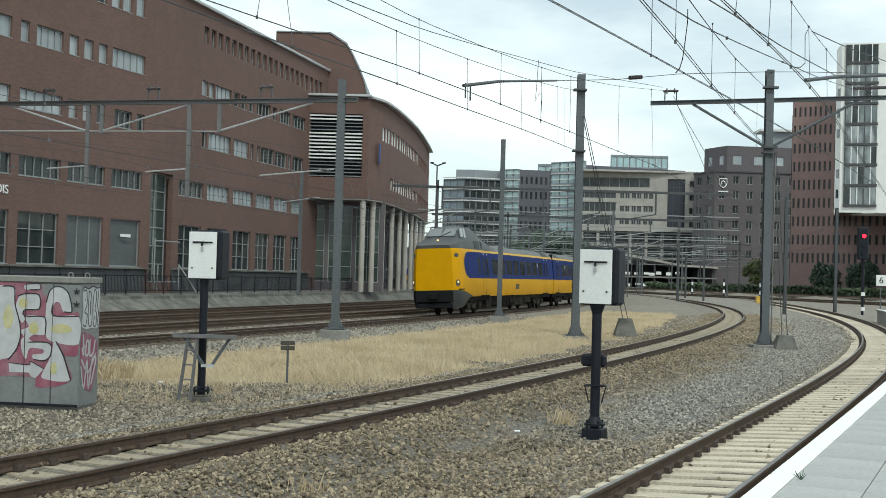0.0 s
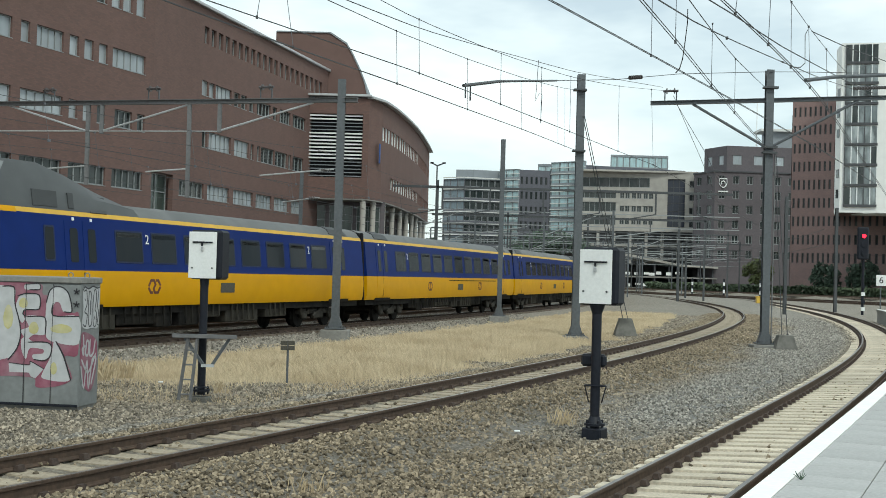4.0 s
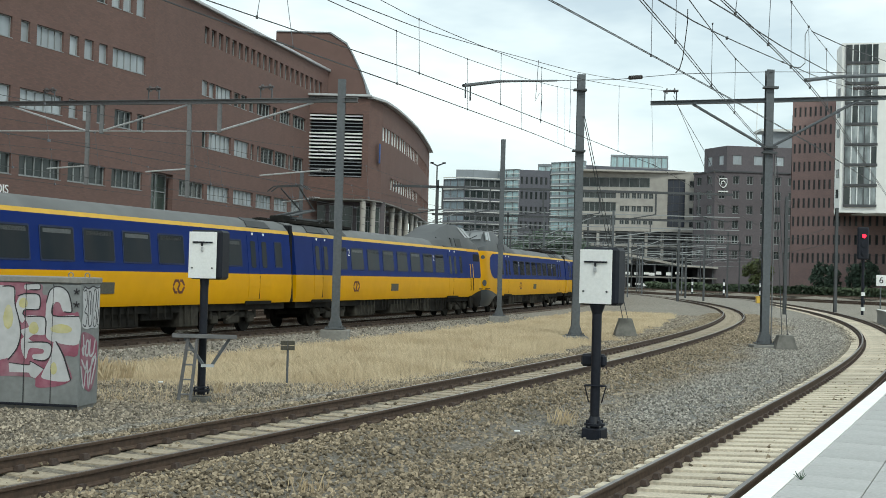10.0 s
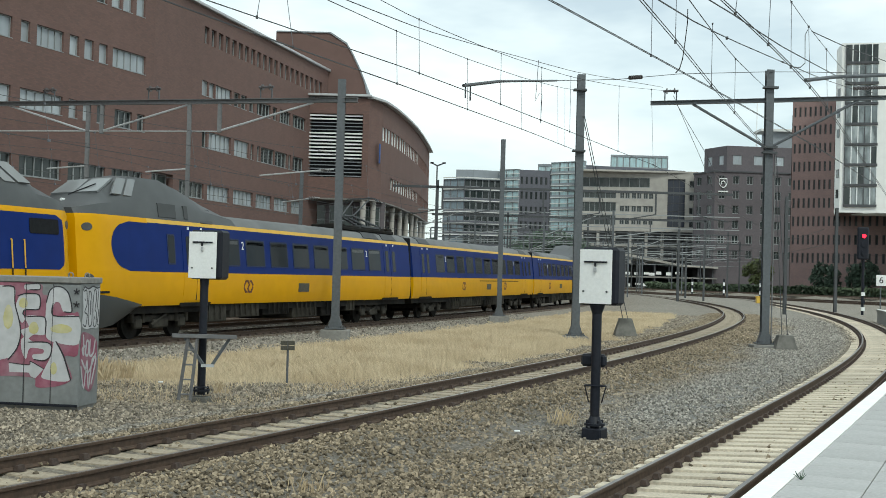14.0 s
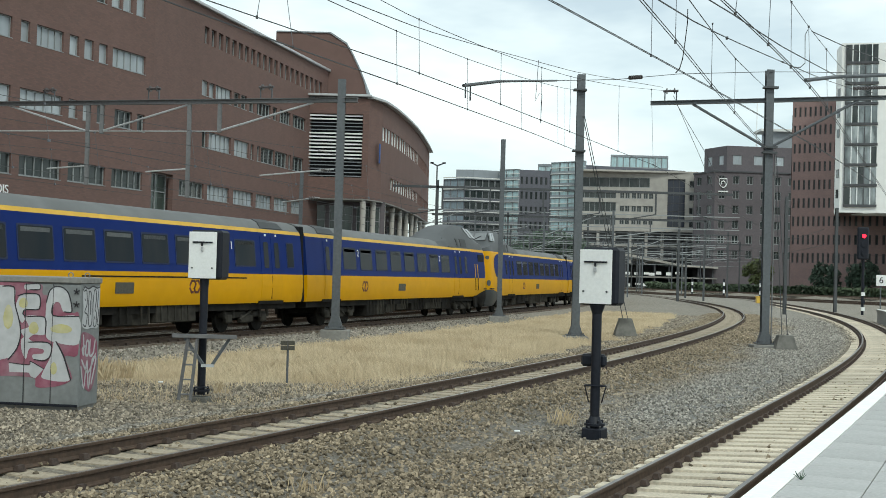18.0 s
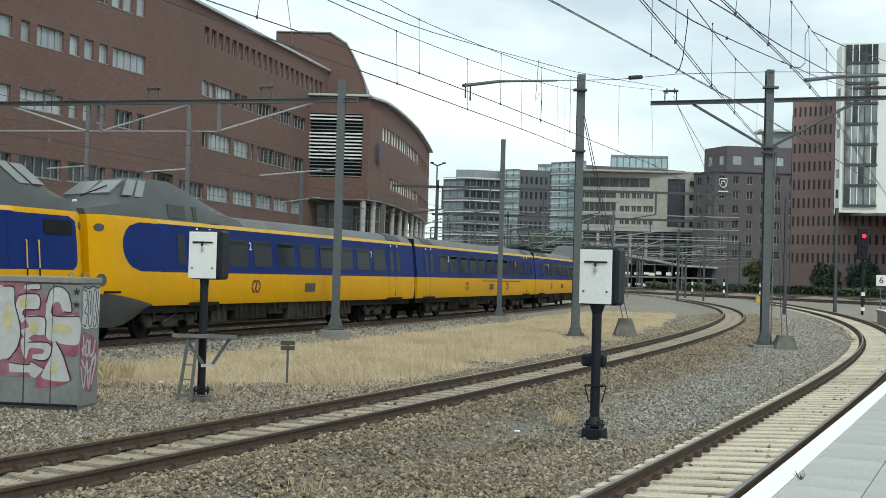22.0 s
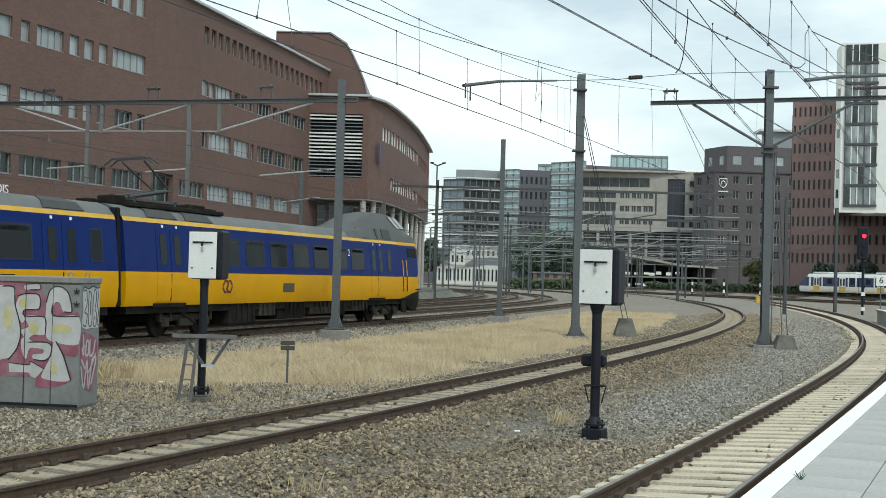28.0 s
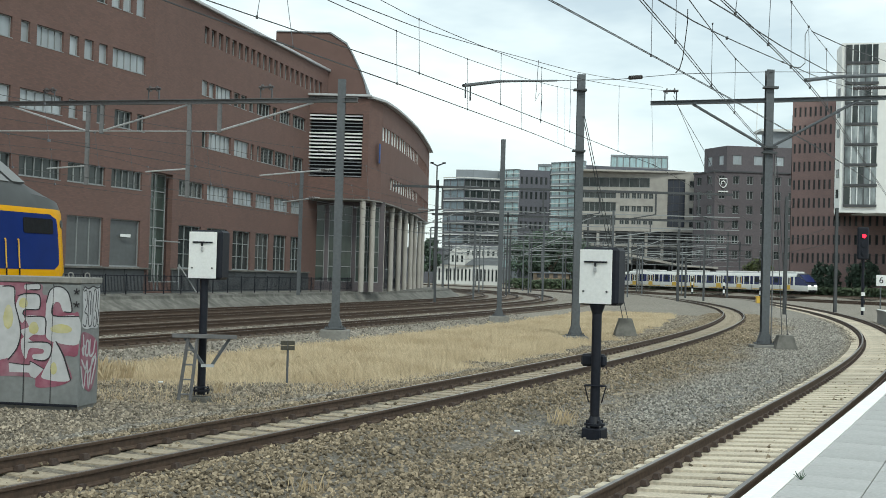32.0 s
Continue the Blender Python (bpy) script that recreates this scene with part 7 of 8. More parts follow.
# ---- track-side boxes on posts ----
def post_box(x, y, z0, turn, zb, zt, w, d, label, collar):
    ob = thing("equipment_box", label, "equipment box", "track-side boxes", m=pose(x, y, 0, 0, 0, turn))
    bm = bmesh.new()
    rod(bm, (0, 0, z0), (0, 0, zb), 0.085, 16)
    bmesh.ops.create_cone(bm, cap_ends=True, segments=16, radius1=0.085, radius2=0.14 if collar else 0.10, depth=0.16, matrix=Matrix.Translation((0, 0, zb - 0.08)))
    smooth(part("post", bm, BLACK_PAINT, ob))
    bm = bmesh.new()
    bmesh.ops.create_cone(bm, cap_ends=True, segments=14, radius1=0.15, radius2=0.087, depth=0.14 if collar else 0.04, matrix=Matrix.Translation((0, 0, z0 + 0.16)))
    disc(bm, 0, 0, z0 + 0.09, 0.185, 0.04, "Z", 14)
    for k in range(4):
        rod(bm, (0.15 * math.cos(k * 1.57 + .8), 0.15 * math.sin(k * 1.57 + .8), z0), (0.15 * math.cos(k * 1.57 + .8), 0.15 * math.sin(k * 1.57 + .8), z0 + 0.17), 0.018, 6)
    smooth(part("foot_flange", bm, BLACK_PAINT, ob))
    part("foundation", boxes((0, 0, z0 - 0.1 if collar else z0 - 0.17, 0.36, 0.36, 0.26), bevel=0.02), BLACK_PAINT if collar else BANK, ob)
    part("housing", boxes((0.06, 0.1, (zb + zt) / 2, w + 0.1, d, zt - zb), bevel=0.05), BLACK_PAINT, ob, "black box housing")
    dr = part("front_plate", boxes((0, 0.1 - d / 2 - 0.012, (zb + zt) / 2 - 0.01, w, 0.02, zt - zb - 0.06), bevel=0.006), WHITE_METAL, ob, "white painted front plate")
    bm = bmesh.new()
    box(bm, 0, 0.1 - d / 2 - 0.035, zt - 0.26, w * 0.72, 0.03, 0.03, 0.006)
    rod(bm, (0, 0.1 - d / 2 - 0.05, zt - 0.26), (0, 0.1 - d / 2 - 0.05, zt - 0.34), 0.02, 6)
    part("latch_bar", bm, BLACK_PAINT, dr)
    part("padlock", boxes((0, 0.1 - d / 2 - 0.05, zt - 0.4, 0.05, 0.03, 0.08), bevel=0.008), ZINC, dr)
    bm = bmesh.new()
    for e in (-0.36, 0.36):
        disc(bm, e * w, 0.1 - d / 2 - 0.03, zb + 0.24, 0.018, 0.03, "Y", 8)
    part("screws", bm, DARK_STEEL, dr)
    if collar:
        part("junction_box", boxes((-0.08, 0.12, 0.96, 0.46, 0.14, 0.22), bevel=0.04), BLACK_PAINT, ob, "small black junction box on the post")
        bm = bmesh.new()
        bmesh.ops.create_circle(bm, cap_ends=False, segments=14, radius=0.26, matrix=Matrix.Translation((0, 0, 0.52)))
        for i in range(14):
            a, b = 2 * math.pi * i / 14, 2 * math.pi * (i + 1) / 14
            rod(bm, (0.2 * math.cos(a), 0.1 * math.sin(a), 0.52), (0.2 * math.cos(b), 0.1 * math.sin(b), 0.52), 0.012, 5)
        for s in (-1, 1):
            rod(bm, (s * 0.2, 0, 0.52), (s * 0.12, 0, 0.22), 0.012, 5)
        part("cable_ring", bm, BLACK_PAINT, ob)
    return ob


post_box(2.765, 21.37, -0.25, -27, 1.95, 2.97, 0.60, 0.42, "white-fronted black equipment box on a black post", True)
post_box(-5.02, 25.44, -0.25, -12, 2.18, 3.22, 0.62, 0.46, "white-fronted black equipment box on a black post beside a work step", False)


def work_step():
    ob = thing("work_step", "grey steel inspection step with a short ladder", "work platform")
    x, y = -4.85, 25.1
    part("tread", boxes((x - 0.05, y, 1.0, 1.26, 0.42, 0.05), bevel=0.01), STEEL, ob, "grey slatted tread")
    part("edge_plate", boxes((x - 0.02, y - 0.24, 1.01, 1.34, 0.03, 0.085), bevel=0.006), GALV, ob, "pale metal edge plate")
    for a, b in (((-.47, 1.0), (-.06, 0.42)), ((.5, 1.0), (.12, 0.4))):
        bm = bmesh.new()
        beam(bm, (x + a[0], y - 0.12, a[1]), (x + b[0], y - 0.12, b[1]), 0.05, 0.06)
        part("brace", bm, STEEL, ob)
    for e, h in ((-0.36, -0.49), (-0.17, -0.25)):
        bm = bmesh.new()
        beam(bm, (x + e, y - 0.2, 1.0), (x + h, y - 0.38, -0.3), 0.04, 0.06)
        part("ladder_rail", bm, GALV, ob)
    for k in range(4):
        bm = bmesh.new()
        z = 0.72 - 0.3 * k
        t = (1.0 - z) / 1.3
        beam(bm, (x - 0.36 - 0.13 * t, y - 0.2 - 0.18 * t, z), (x - 0.17 - 0.08 * t, y - 0.2 - 0.18 * t, z), 0.05, 0.03)
        part("rung", bm, GALV, ob)
    part("post_strap", boxes((x + 0.04, y - 0.13, 0.40, 0.26, 0.06, 0.06)), ZINC, ob)


work_step()


def relay_cabinet():
    c = thing("relay_cabinet", "grey steel relay cabinet covered in graffiti", "cabinet", m=pose(-6.97, 23.29, 0, 0, 0, -7.3))
    W, D, Z0, Z1 = 2.75, 0.9, -0.34, 2.06
    part("housing", boxes((-W / 2, D / 2, (Z0 + Z1) / 2, W, D, Z1 - Z0), bevel=0.012), CAB_PAINT, c)
    part("lid", boxes((-W / 2, D / 2, Z1 + 0.05, W + 0.04, D + 0.1, 0.12), bevel=0.015), CONCRETE, c, "weathered pale lid")
    part("base", boxes((-W / 2, D / 2, Z0 - 0.08, W - 0.05, D - 0.05, 0.2)), CONCRETE, c)
    for i in range(5):
        x = -0.277 - 0.55 * i
        part("door", boxes((x, -0.012, (Z0 + Z1) / 2, 0.535, 0.02, Z1 - Z0 - 0.08), bevel=0.004), CAB_PAINT, c, "painted cabinet door")
    for x in (-0.36, -0.02):
        bm = bmesh.new()
        for i in range(10):
            a, e = 2 * math.pi * i / 10, 2 * math.pi * (i + 1) / 10
            rod(bm, (x + 0.05 * math.cos(a), 0.3, Z1 + 0.15 + 0.05 * math.sin(a)), (x + 0.05 * math.cos(e), 0.3, Z1 + 0.15 + 0.05 * math.sin(e)), 0.012, 5)
        part("lifting_eye", bm, CONCRETE, c)
    part("bottom_rail", boxes((-W / 2, -0.03, Z0 + 0.03, W, 0.03, 0.05)), BLACK_PAINT, c)

    def paint(pts, material, lift, side=False, name="graffiti_shape"):
        bm = plate(pts, 0.0, -0.003)
        m = Matrix.Translation((0, -0.024 - lift, 0)) if not side else Matrix.Translation((0.003 + lift, 0, 0)) @ pose(0, 0, 0, 0, 0, 90)
        part(name, bm, material, c, m=m)

    def stroke(pts, w, material, lift, side=False):
        bm = bmesh.new()
        rings = []
        for i, (x, z) in enumerate(pts):
            p, q = pts[max(0, i - 1)], pts[min(len(pts) - 1, i + 1)]
            d = Vector((q[0] - p[0], q[1] - p[1]))
            d = d.normalized() if d.length > 1e-6 else Vector((1, 0))
            e = Vector((-d.y, d.x)) * w * (0.5 if 0 < i < len(pts) - 1 else 0.35)
            rings.append([bm.verts.new(v) for v in ((x + e.x, 0.0015, z + e.y), (x - e.x, 0.0015, z - e.y), (x - e.x, -0.0015, z - e.y), (x + e.x, -0.0015, z + e.y))])
        for a, b in zip(rings, rings[1:]):
            for j in range(4):
                bm.faces.new((a[j], a[(j + 1) % 4], b[(j + 1) % 4], b[j]))
        bm.faces.new(rings[0])
        bm.faces.new(rings[-1][::-1])
        bmesh.ops.recalc_face_normals(bm, faces=bm.faces)
        m = Matrix.Translation((0, -0.026 - lift, 0)) if not side else Matrix.Translation((0.003 + lift, 0, 0)) @ pose(0, 0, 0, 0, 0, 90)
        part("graffiti_or_seam_stroke", bm, material, c, m=m)

    def curve(pts, closed=True, n=4):
        """A rounded line through the corner points, in a hundredth of a metre from the top right corner."""
        k = len(pts)
        out = []
        for i in range(k if closed else k - 1):
            p = [pts[(i + j) % k] if closed else pts[min(max(i + j, 0), k - 1)] for j in (-1, 0, 1, 2)]
            for t in np.linspace(0, 1, n, endpoint=False):
                out.append(tuple(0.5 * (2 * p[1][c] + (p[2][c] - p[0][c]) * t * 0.8 + (2 * p[0][c] - 5 * p[1][c] + 4 * p[2][c] - p[3][c]) * t * t * 0.8
                                        + (3 * p[1][c] - p[0][c] - 3 * p[2][c] + p[3][c]) * t ** 3 * 0.8 + 0.4 * (p[2][c] - p[1][c]) * t) for c in (0, 1)))
        if not closed:
            out.append(pts[-1])
        return [(x / 100, 2.06 - z / 100) for x, z in out]

    def blob(pts, material, lift, side=False):
        paint(curve(pts), material, lift, side)

    def line(pts, w, material, lift, side=False):
        stroke(curve(pts, False), w, material, lift, side)

    # magenta ground, white letter bodies with yellow patches, dark outlines
    blob([(-151, 2), (-82, 3), (-76, 24), (-32, 28), (-16, 57), (-2, 60), (-2, 138), (-28, 142), (-12, 184), (-40, 200), (-84, 204), (-90, 186), (-151, 184), (-205, 190), (-270, 180), (-268, 10), (-200, 4)], PINK, 0.002)
    blob([(-215, 12), (-138, 12), (-134, 40), (-124, 72), (-119, 102), (-126, 128), (-140, 148), (-200, 154), (-222, 90)], CHALK, 0.005)
    blob([(-131, 45), (-124, 28), (-111, 24), (-84, 25), (-83, 52), (-109, 54), (-116, 62), (-112, 73), (-118, 80), (-128, 65)], CHALK, 0.005)
    blob([(-112, 67), (-71, 68), (-70, 101), (-92, 102), (-107, 111), (-120, 95), (-103, 87)], CHALK, 0.006)
    blob([(-118, 113), (-107, 106), (-96, 115), (-67, 116), (-55, 124), (-58, 142), (-69, 150), (-91, 150), (-93, 141), (-73, 138), (-73, 130), (-100, 129), (-107, 150), (-116, 135)], CHALK, 0.005)
    blob([(-68, 32), (-63, 17), (-52, 8), (-37, 9), (-25, 19), (-18, 40), (-17, 56), (-34, 56), (-41, 40), (-50, 38), (-55, 47), (-54, 65), (-2, 65), (-1, 117), (-37, 118), (-47, 113), (-52, 115), (-67, 106), (-70, 69)], CHALK, 0.006)
    blob([(-47, 115), (-30, 142), (-15, 186), (-41, 191), (-72, 186), (-73, 177), (-63, 157), (-55, 139), (-52, 117)], CHALK, 0.005)
    paint([(x / 100, 2.06 - z / 100) for x, z in ((-142, 159), (-100, 162), (-97, 155), (-70, 168), (-87, 187), (-96, 183), (-100, 176), (-140, 176))], CHALK, 0.006)
    blob([(-113, 5), (-85, 3), (-83, 14), (-113, 15)], CHALK, 0.005)
    for x, z, a, b in ((-146, 69, 10, 24), (-116, 41, 9, 10), (-93, 89, 10, 12), (-37, 89, 22, 9), (-50, 166, 7, 12), (-190, 80, 14, 20)):
        blob([(x + a * math.cos(g) * (1 + .15 * math.sin(3 * g)), z + b * math.sin(g)) for g in np.linspace(0, 6.283, 9)[:-1]], PALE_YELLOW, 0.009)
    k = 0.022
    line([(-160, 10), (-136, 11), (-133, 43), (-123, 76), (-119, 102), (-126, 130), (-144, 153)], k, INK, 0.012)
    line([(-128, 28), (-111, 23), (-84, 25), (-83, 52), (-111, 54), (-116, 62), (-110, 68)], k, INK, 0.012)
    line([(-110, 68), (-71, 68), (-69, 101)], k, INK, 0.012)
    line([(-104, 117), (-67, 116), (-55, 124), (-58, 143), (-69, 152), (-91, 150)], k, INK, 0.012)
    line([(-69, 40), (-63, 17), (-52, 8), (-37, 9), (-25, 19), (-18, 40), (-17, 56), (-32, 56)], k, INK, 0.012)
    line([(-55, 40), (-54, 64), (-1, 64)], k, INK, 0.012)
    line([(-47, 113), (-30, 142), (-14, 188)], k * 1.3, INK, 0.012)
    line([(-141, 158), (-100, 161), (-97, 154), (-69, 168)], k * 0.7, INK, 0.013)
    line([(-113, 5), (-85, 3), (-83, 14), (-104, 15)], k * 0.8, INK, 0.012)
    # seams between the cabinet doors, drawn with the same black strokes
    stroke([(-1.105, -.32), (-1.105, 2.03)], 0.018, INK, 0.014)
    stroke([(-0.552, -.32), (-0.552, 2.03)], 0.012, INK, 0.014)
    for cx, cz in ((-.08, 1.895), (-.075, 1.645)):
        for a in (18, 90, 162, 234, 306):
            stroke([(cx, cz), (cx + 0.065 * math.cos(radians(a)), cz + 0.065 * math.sin(radians(a)))], 0.035, INK, 0.012)
    # side panel: rounded white letters, and a white scrawl on magenta
    blob([(6, 14), (14, 7), (30, 10), (52, 6), (72, 9), (86, 7), (86, 50), (84, 84), (70, 90), (50, 88), (28, 90), (6, 82), (10, 50)], CHALK, 0.004, True)
    for pts in ([(10, 16), (22, 14), (26, 40), (16, 56), (28, 62), (22, 84), (10, 80)], [(34, 16), (32, 60), (38, 84), (50, 80), (50, 50), (44, 20), (34, 16)],
                [(58, 14), (54, 40), (58, 82), (70, 84), (72, 60), (64, 52), (70, 30), (66, 14), (58, 14)], [(80, 12), (76, 44), (82, 60), (76, 80), (84, 84)],
                [(14, 30), (18, 34)], [(41, 34), (43, 62)], [(63, 66), (64, 72)]):
        line(pts, 0.024, INK, 0.008, True)
    line([(6, 14), (14, 7), (30, 11), (52, 6), (72, 10), (86, 7)], 0.026, INK, 0.009, True)
    blob([(8, 96), (40, 99), (78, 116), (80, 160), (72, 196), (50, 214), (22, 200), (8, 170), (2, 140), (4, 112)], PINK, 0.003, True)
    for pts in ([(14, 100), (18, 140), (10, 128), (24, 122)], [(30, 112), (26, 138), (38, 140), (40, 116), (30, 112)], [(46, 110), (46, 142), (62, 138), (70, 112)],
                [(6, 160), (22, 206), (34, 150), (44, 208), (58, 152), (76, 150), (56, 200)], [(8, 148), (40, 176), (74, 140)]):
        line(pts, 0.05, CHALK, 0.008, True)
    return c


CAB_PAINT = mat("grey cabinet paint", (0.20, 0.21, 0.21), 0.6, grain=9, amount=0.12, bump=0.05, stain=1.5, stain_amount=0.4)
PINK = mat("faded magenta spray paint", (0.25, 0.075, 0.115), 0.7, grain=4, amount=0.25, bump=0.0, stain=2.0, stain_amount=0.5, second=(0.27, 0.26, 0.27))
CHALK = mat("white spray paint", (0.46, 0.465, 0.475), 0.7, grain=5, amount=0.1, bump=0.0, stain=3.0, stain_amount=0.25)
PALE_YELLOW = mat("pale yellow spray paint", (0.48, 0.44, 0.20), 0.7, grain=5, amount=0.15, bump=0.0, stain=3.0, stain_amount=0.4, second=(0.5, 0.5, 0.48))
INK = mat("black spray paint", (0.025, 0.024, 0.028), 0.6, grain=5, amount=0.2, bump=0.0)
relay_cabinet()


def small_sign():
    s = thing("track_sign", "small dark plate sign on a thin grey post", "sign")
    x, y = -3.68, 29.1
    bm = bmesh.new()
    rod(bm, (x, y, -0.3), (x, y, 0.72), 0.028, 8)
    part("post", bm, STEEL, s)
    for a in (-1, 1):
        for b in (-1, 1):
            part("plate", boxes((x + a * 0.088, y - 0.04, 0.605 + b * 0.058, 0.165, 0.012, 0.105), bevel=0.003), GRILLE, s)


small_sign()


def signal():
    s = thing("railway_signal", "black railway signal showing a red light", "signal")
    x, y = 34.95, 100.0
    bm = bmesh.new()
    rod(bm, (x, y, 0.0), (x, y, 4.6), 0.11, 10)
    part("post", bm, BLACK_PAINT, s)
    for i in range(4):
        part("post_band", boxes((x, y - 0.12, 0.5 + 0.62 * i, 0.3, 0.12, 0.3)), WHITE_METAL if i % 2 == 0 else BLACK_PAINT, s)
    part("head", boxes((x - 0.12, y - 0.2, 5.95, 0.95, 0.24, 2.7), bevel=0.1), BLACK_PAINT, s)
    for z in (6.55, 5.85, 5.15):
        bm = bmesh.new()
        disc(bm, x - 0.1, y - 0.35, z, 0.22, 0.1, "Y", 16)
        hd = part("hood", bm, BLACK_PAINT, s)
        bm = bmesh.new()
        disc(bm, x - 0.1, y - 0.41, z, 0.17, 0.03, "Y", 16)
        part("lens", bm, RED_GLOW if z == 6.55 else BLACK_PAINT, hd)
    t = thing("platform_number_sign", "small white square sign with a 6", "sign")
    part("post", boxes((43.0, 118.0, 1.6, 0.1, 0.1, 4.0)), STEEL, t)
    pl = part("plate", boxes((43.0, 117.9, 3.0, 0.95, 0.05, 1.05)), WHITE_METAL, t)
    part("figure", text_mesh("6", 0.9, BLACK_PAINT, 0.01), None, pl, m=Matrix.Translation((43.0, 117.85, 3.0)) @ pose(0, 0, 0, 90, 0, 0))


signal()


for x, y in ((44.7, 215.0), (48.7, 208.0), (52.9, 200.0)):
    mp = thing("marker_post", "short black and white banded marker post", "marker post", "marker posts")
    for i in range(5):
        part("post_band", boxes((x, y, 0.2 + 0.62 * i, 0.28, 0.28, 0.62)), WHITE_METAL if i % 2 else BLACK_PAINT, mp)


# ---- plants ----
def tree(x, y, h, r, seed, label="leafy green deciduous tree", trunk=0.3, leaf=GREEN_LEAF):
    rnd = random.Random(seed)
    t = thing("tree", label, "tree", "trees behind the tracks", m=pose(x, y, 0))
    bm = bmesh.new()
    segs = [((0, 0, -0.2), (0.1, 0, h * 0.42), trunk)]
    for i in range(6):
        a = rnd.uniform(0, 6.28)
        segs.append(((0.1, 0, h * rnd.uniform(.25, .42)), (r * .6 * math.cos(a), r * .6 * math.sin(a), h * rnd.uniform(.55, .85)), trunk * .4))
    for p, q, w in segs:
        d = Vector(q) - Vector(p)
        mm = Matrix.Translation((Vector(p) + Vector(q)) / 2) @ d.to_track_quat("Z", "Y").to_matrix().to_4x4()
        bmesh.ops.create_cone(bm, segments=7, radius1=w, radius2=w * 0.5, depth=d.length, matrix=mm)
    part("trunk", bm, BARK, t)
    verts, faces = [], []
    clumps = []
    for i in range(26):
        a, e = rnd.uniform(0, 6.28), rnd.uniform(-0.7, 1.0)
        q = rnd.uniform(0.35, 0.95)
        clumps.append((r * q * math.cos(a) * math.sqrt(1 - min(1, e * e) * .8), r * q * math.sin(a) * math.sqrt(1 - min(1, e * e) * .8), h * 0.62 + e * h * 0.34, rnd.uniform(.22, .42) * r))
    for cx, cy, cz, cr in clumps:
        for j in range(130):
            v = Vector((rnd.gauss(0, 1), rnd.gauss(0, 1), rnd.gauss(0, 1))).normalized() * cr * rnd.uniform(.6, 1.05)
            s = rnd.uniform(.16, .36) * max(1, h / 10)
            u = Vector((rnd.gauss(0, 1), rnd.gauss(0, 1), rnd.gauss(0, 1))).normalized()
            w = u.orthogonal().normalized()
            c = Vector((cx, cy, cz)) + v
            k = len(verts)
            verts += [tuple(c + u * s), tuple(c + w * s * .7), tuple(c - u * s), tuple(c - w * s * .7)]
            faces.append((k, k + 1, k + 2, k + 3))
    part("crown", raw_mesh("crown", verts, faces, leaf), None, t)


for i, (x, y, h, r) in enumerate(((19.6, 274, 11.0, 5.4), (24.5, 272, 12.4, 5.8), (29.0, 275, 11.6, 5.4), (22.0, 284, 12.0, 6.0), (33.5, 280, 10.5, 5.0), (27.0, 288, 12.0, 6.0), (-2.6, 236, 9.5, 2.6),
                                  (71.0, 223, 6.0, 2.8), (75.5, 216, 6.5, 3.0), (81.5, 206, 7.5, 3.2))):
    tree(x, y, h, r, 40 + i)
tree(65.5, 250, 7.0, 3.0, 60, "small yellow green tree behind the hedge", 0.2, YELLOW_LEAF)


def hedge(p, q, z0, z1, d, seed, label):
    """A clipped row of shrubs: many leaves in a long uneven bank."""
    rnd = random.Random(seed)
    ob = thing("hedge", label, "hedge", kind="stuff")
    p, q = Vector((*p, 0)), Vector((*q, 0))
    verts, faces = [], []
    n = int((q - p).length * 130)
    for i in range(n):
        t = rnd.random()
        c = p.lerp(q, t)
        top = z1 * (0.82 + 0.25 * noise.noise((t * (q - p).length * 0.25, seed, 0)))
        c = c + Vector((rnd.uniform(-d, d), rnd.uniform(-d, d), z0 + (top - z0) * rnd.random() ** 0.7))
        u = Vector((rnd.gauss(0, 1), rnd.gauss(0, 1), rnd.gauss(0, 1))).normalized()
        w = u.orthogonal().normalized()
        s = rnd.uniform(.15, .35)
        k = len(verts)
        verts += [tuple(c + u * s), tuple(c + w * s), tuple(c - u * s), tuple(c - w * s)]
        faces.append((k, k + 1, k + 2, k + 3))
    part("hedge_leaves", raw_mesh("hedge_leaves", verts, faces, HEDGE_LEAF), None, ob)


hedge((46, 268), (101, 147), 0.1, 2.4, 0.8, 3, "dark green hedge along the far line")
hedge((14.2, 251), (33, 255), -0.1, 2.4, 1.2, 4, "low green shrubs beside the far tracks")

# open storage deck under a sloping roof beyond the throat
deck = thing("storage_deck", "open two-level deck with pale panels under a sloping roof", "building")
part("canopy_roof", plate([(36.0, 9.0), (44.0, 8.1), (57.0, 5.9), (66.0, 5.6), (66.0, 6.0), (57.0, 6.4), (44.0, 8.7), (36.0, 9.6)], 288, 306), CREAM, deck, "pale sloping roof slab")
for z in (0.4, 3.2):
    part("floor_slab", boxes((51, 297, z, 30, 16, 0.35)), CONCRETE, deck)
# dark sheet at the back, added for the shade under the roof
part("rear_shade_sheet", boxes((51, 305.5, 3.4, 30, 0.3, 6.4)), DARK_CLAD, deck)
for i in range(9):
    x = 37 + 3.5 * i
    part("pillar", boxes((x, 289.2, float(np.interp(x, [36, 44, 57, 66], [9.0, 8.1, 5.9, 5.6])) / 2, 0.35, 0.35, float(np.interp(x, [36, 44, 57, 66], [9.0, 8.1, 5.9, 5.6])))), DARK_CLAD, deck)
_r = random.Random(21)
_panel = as_mesh("rail_panel", boxes((0, 0, 0, 1.0, 0.06, 0.75)), WHITE_METAL)
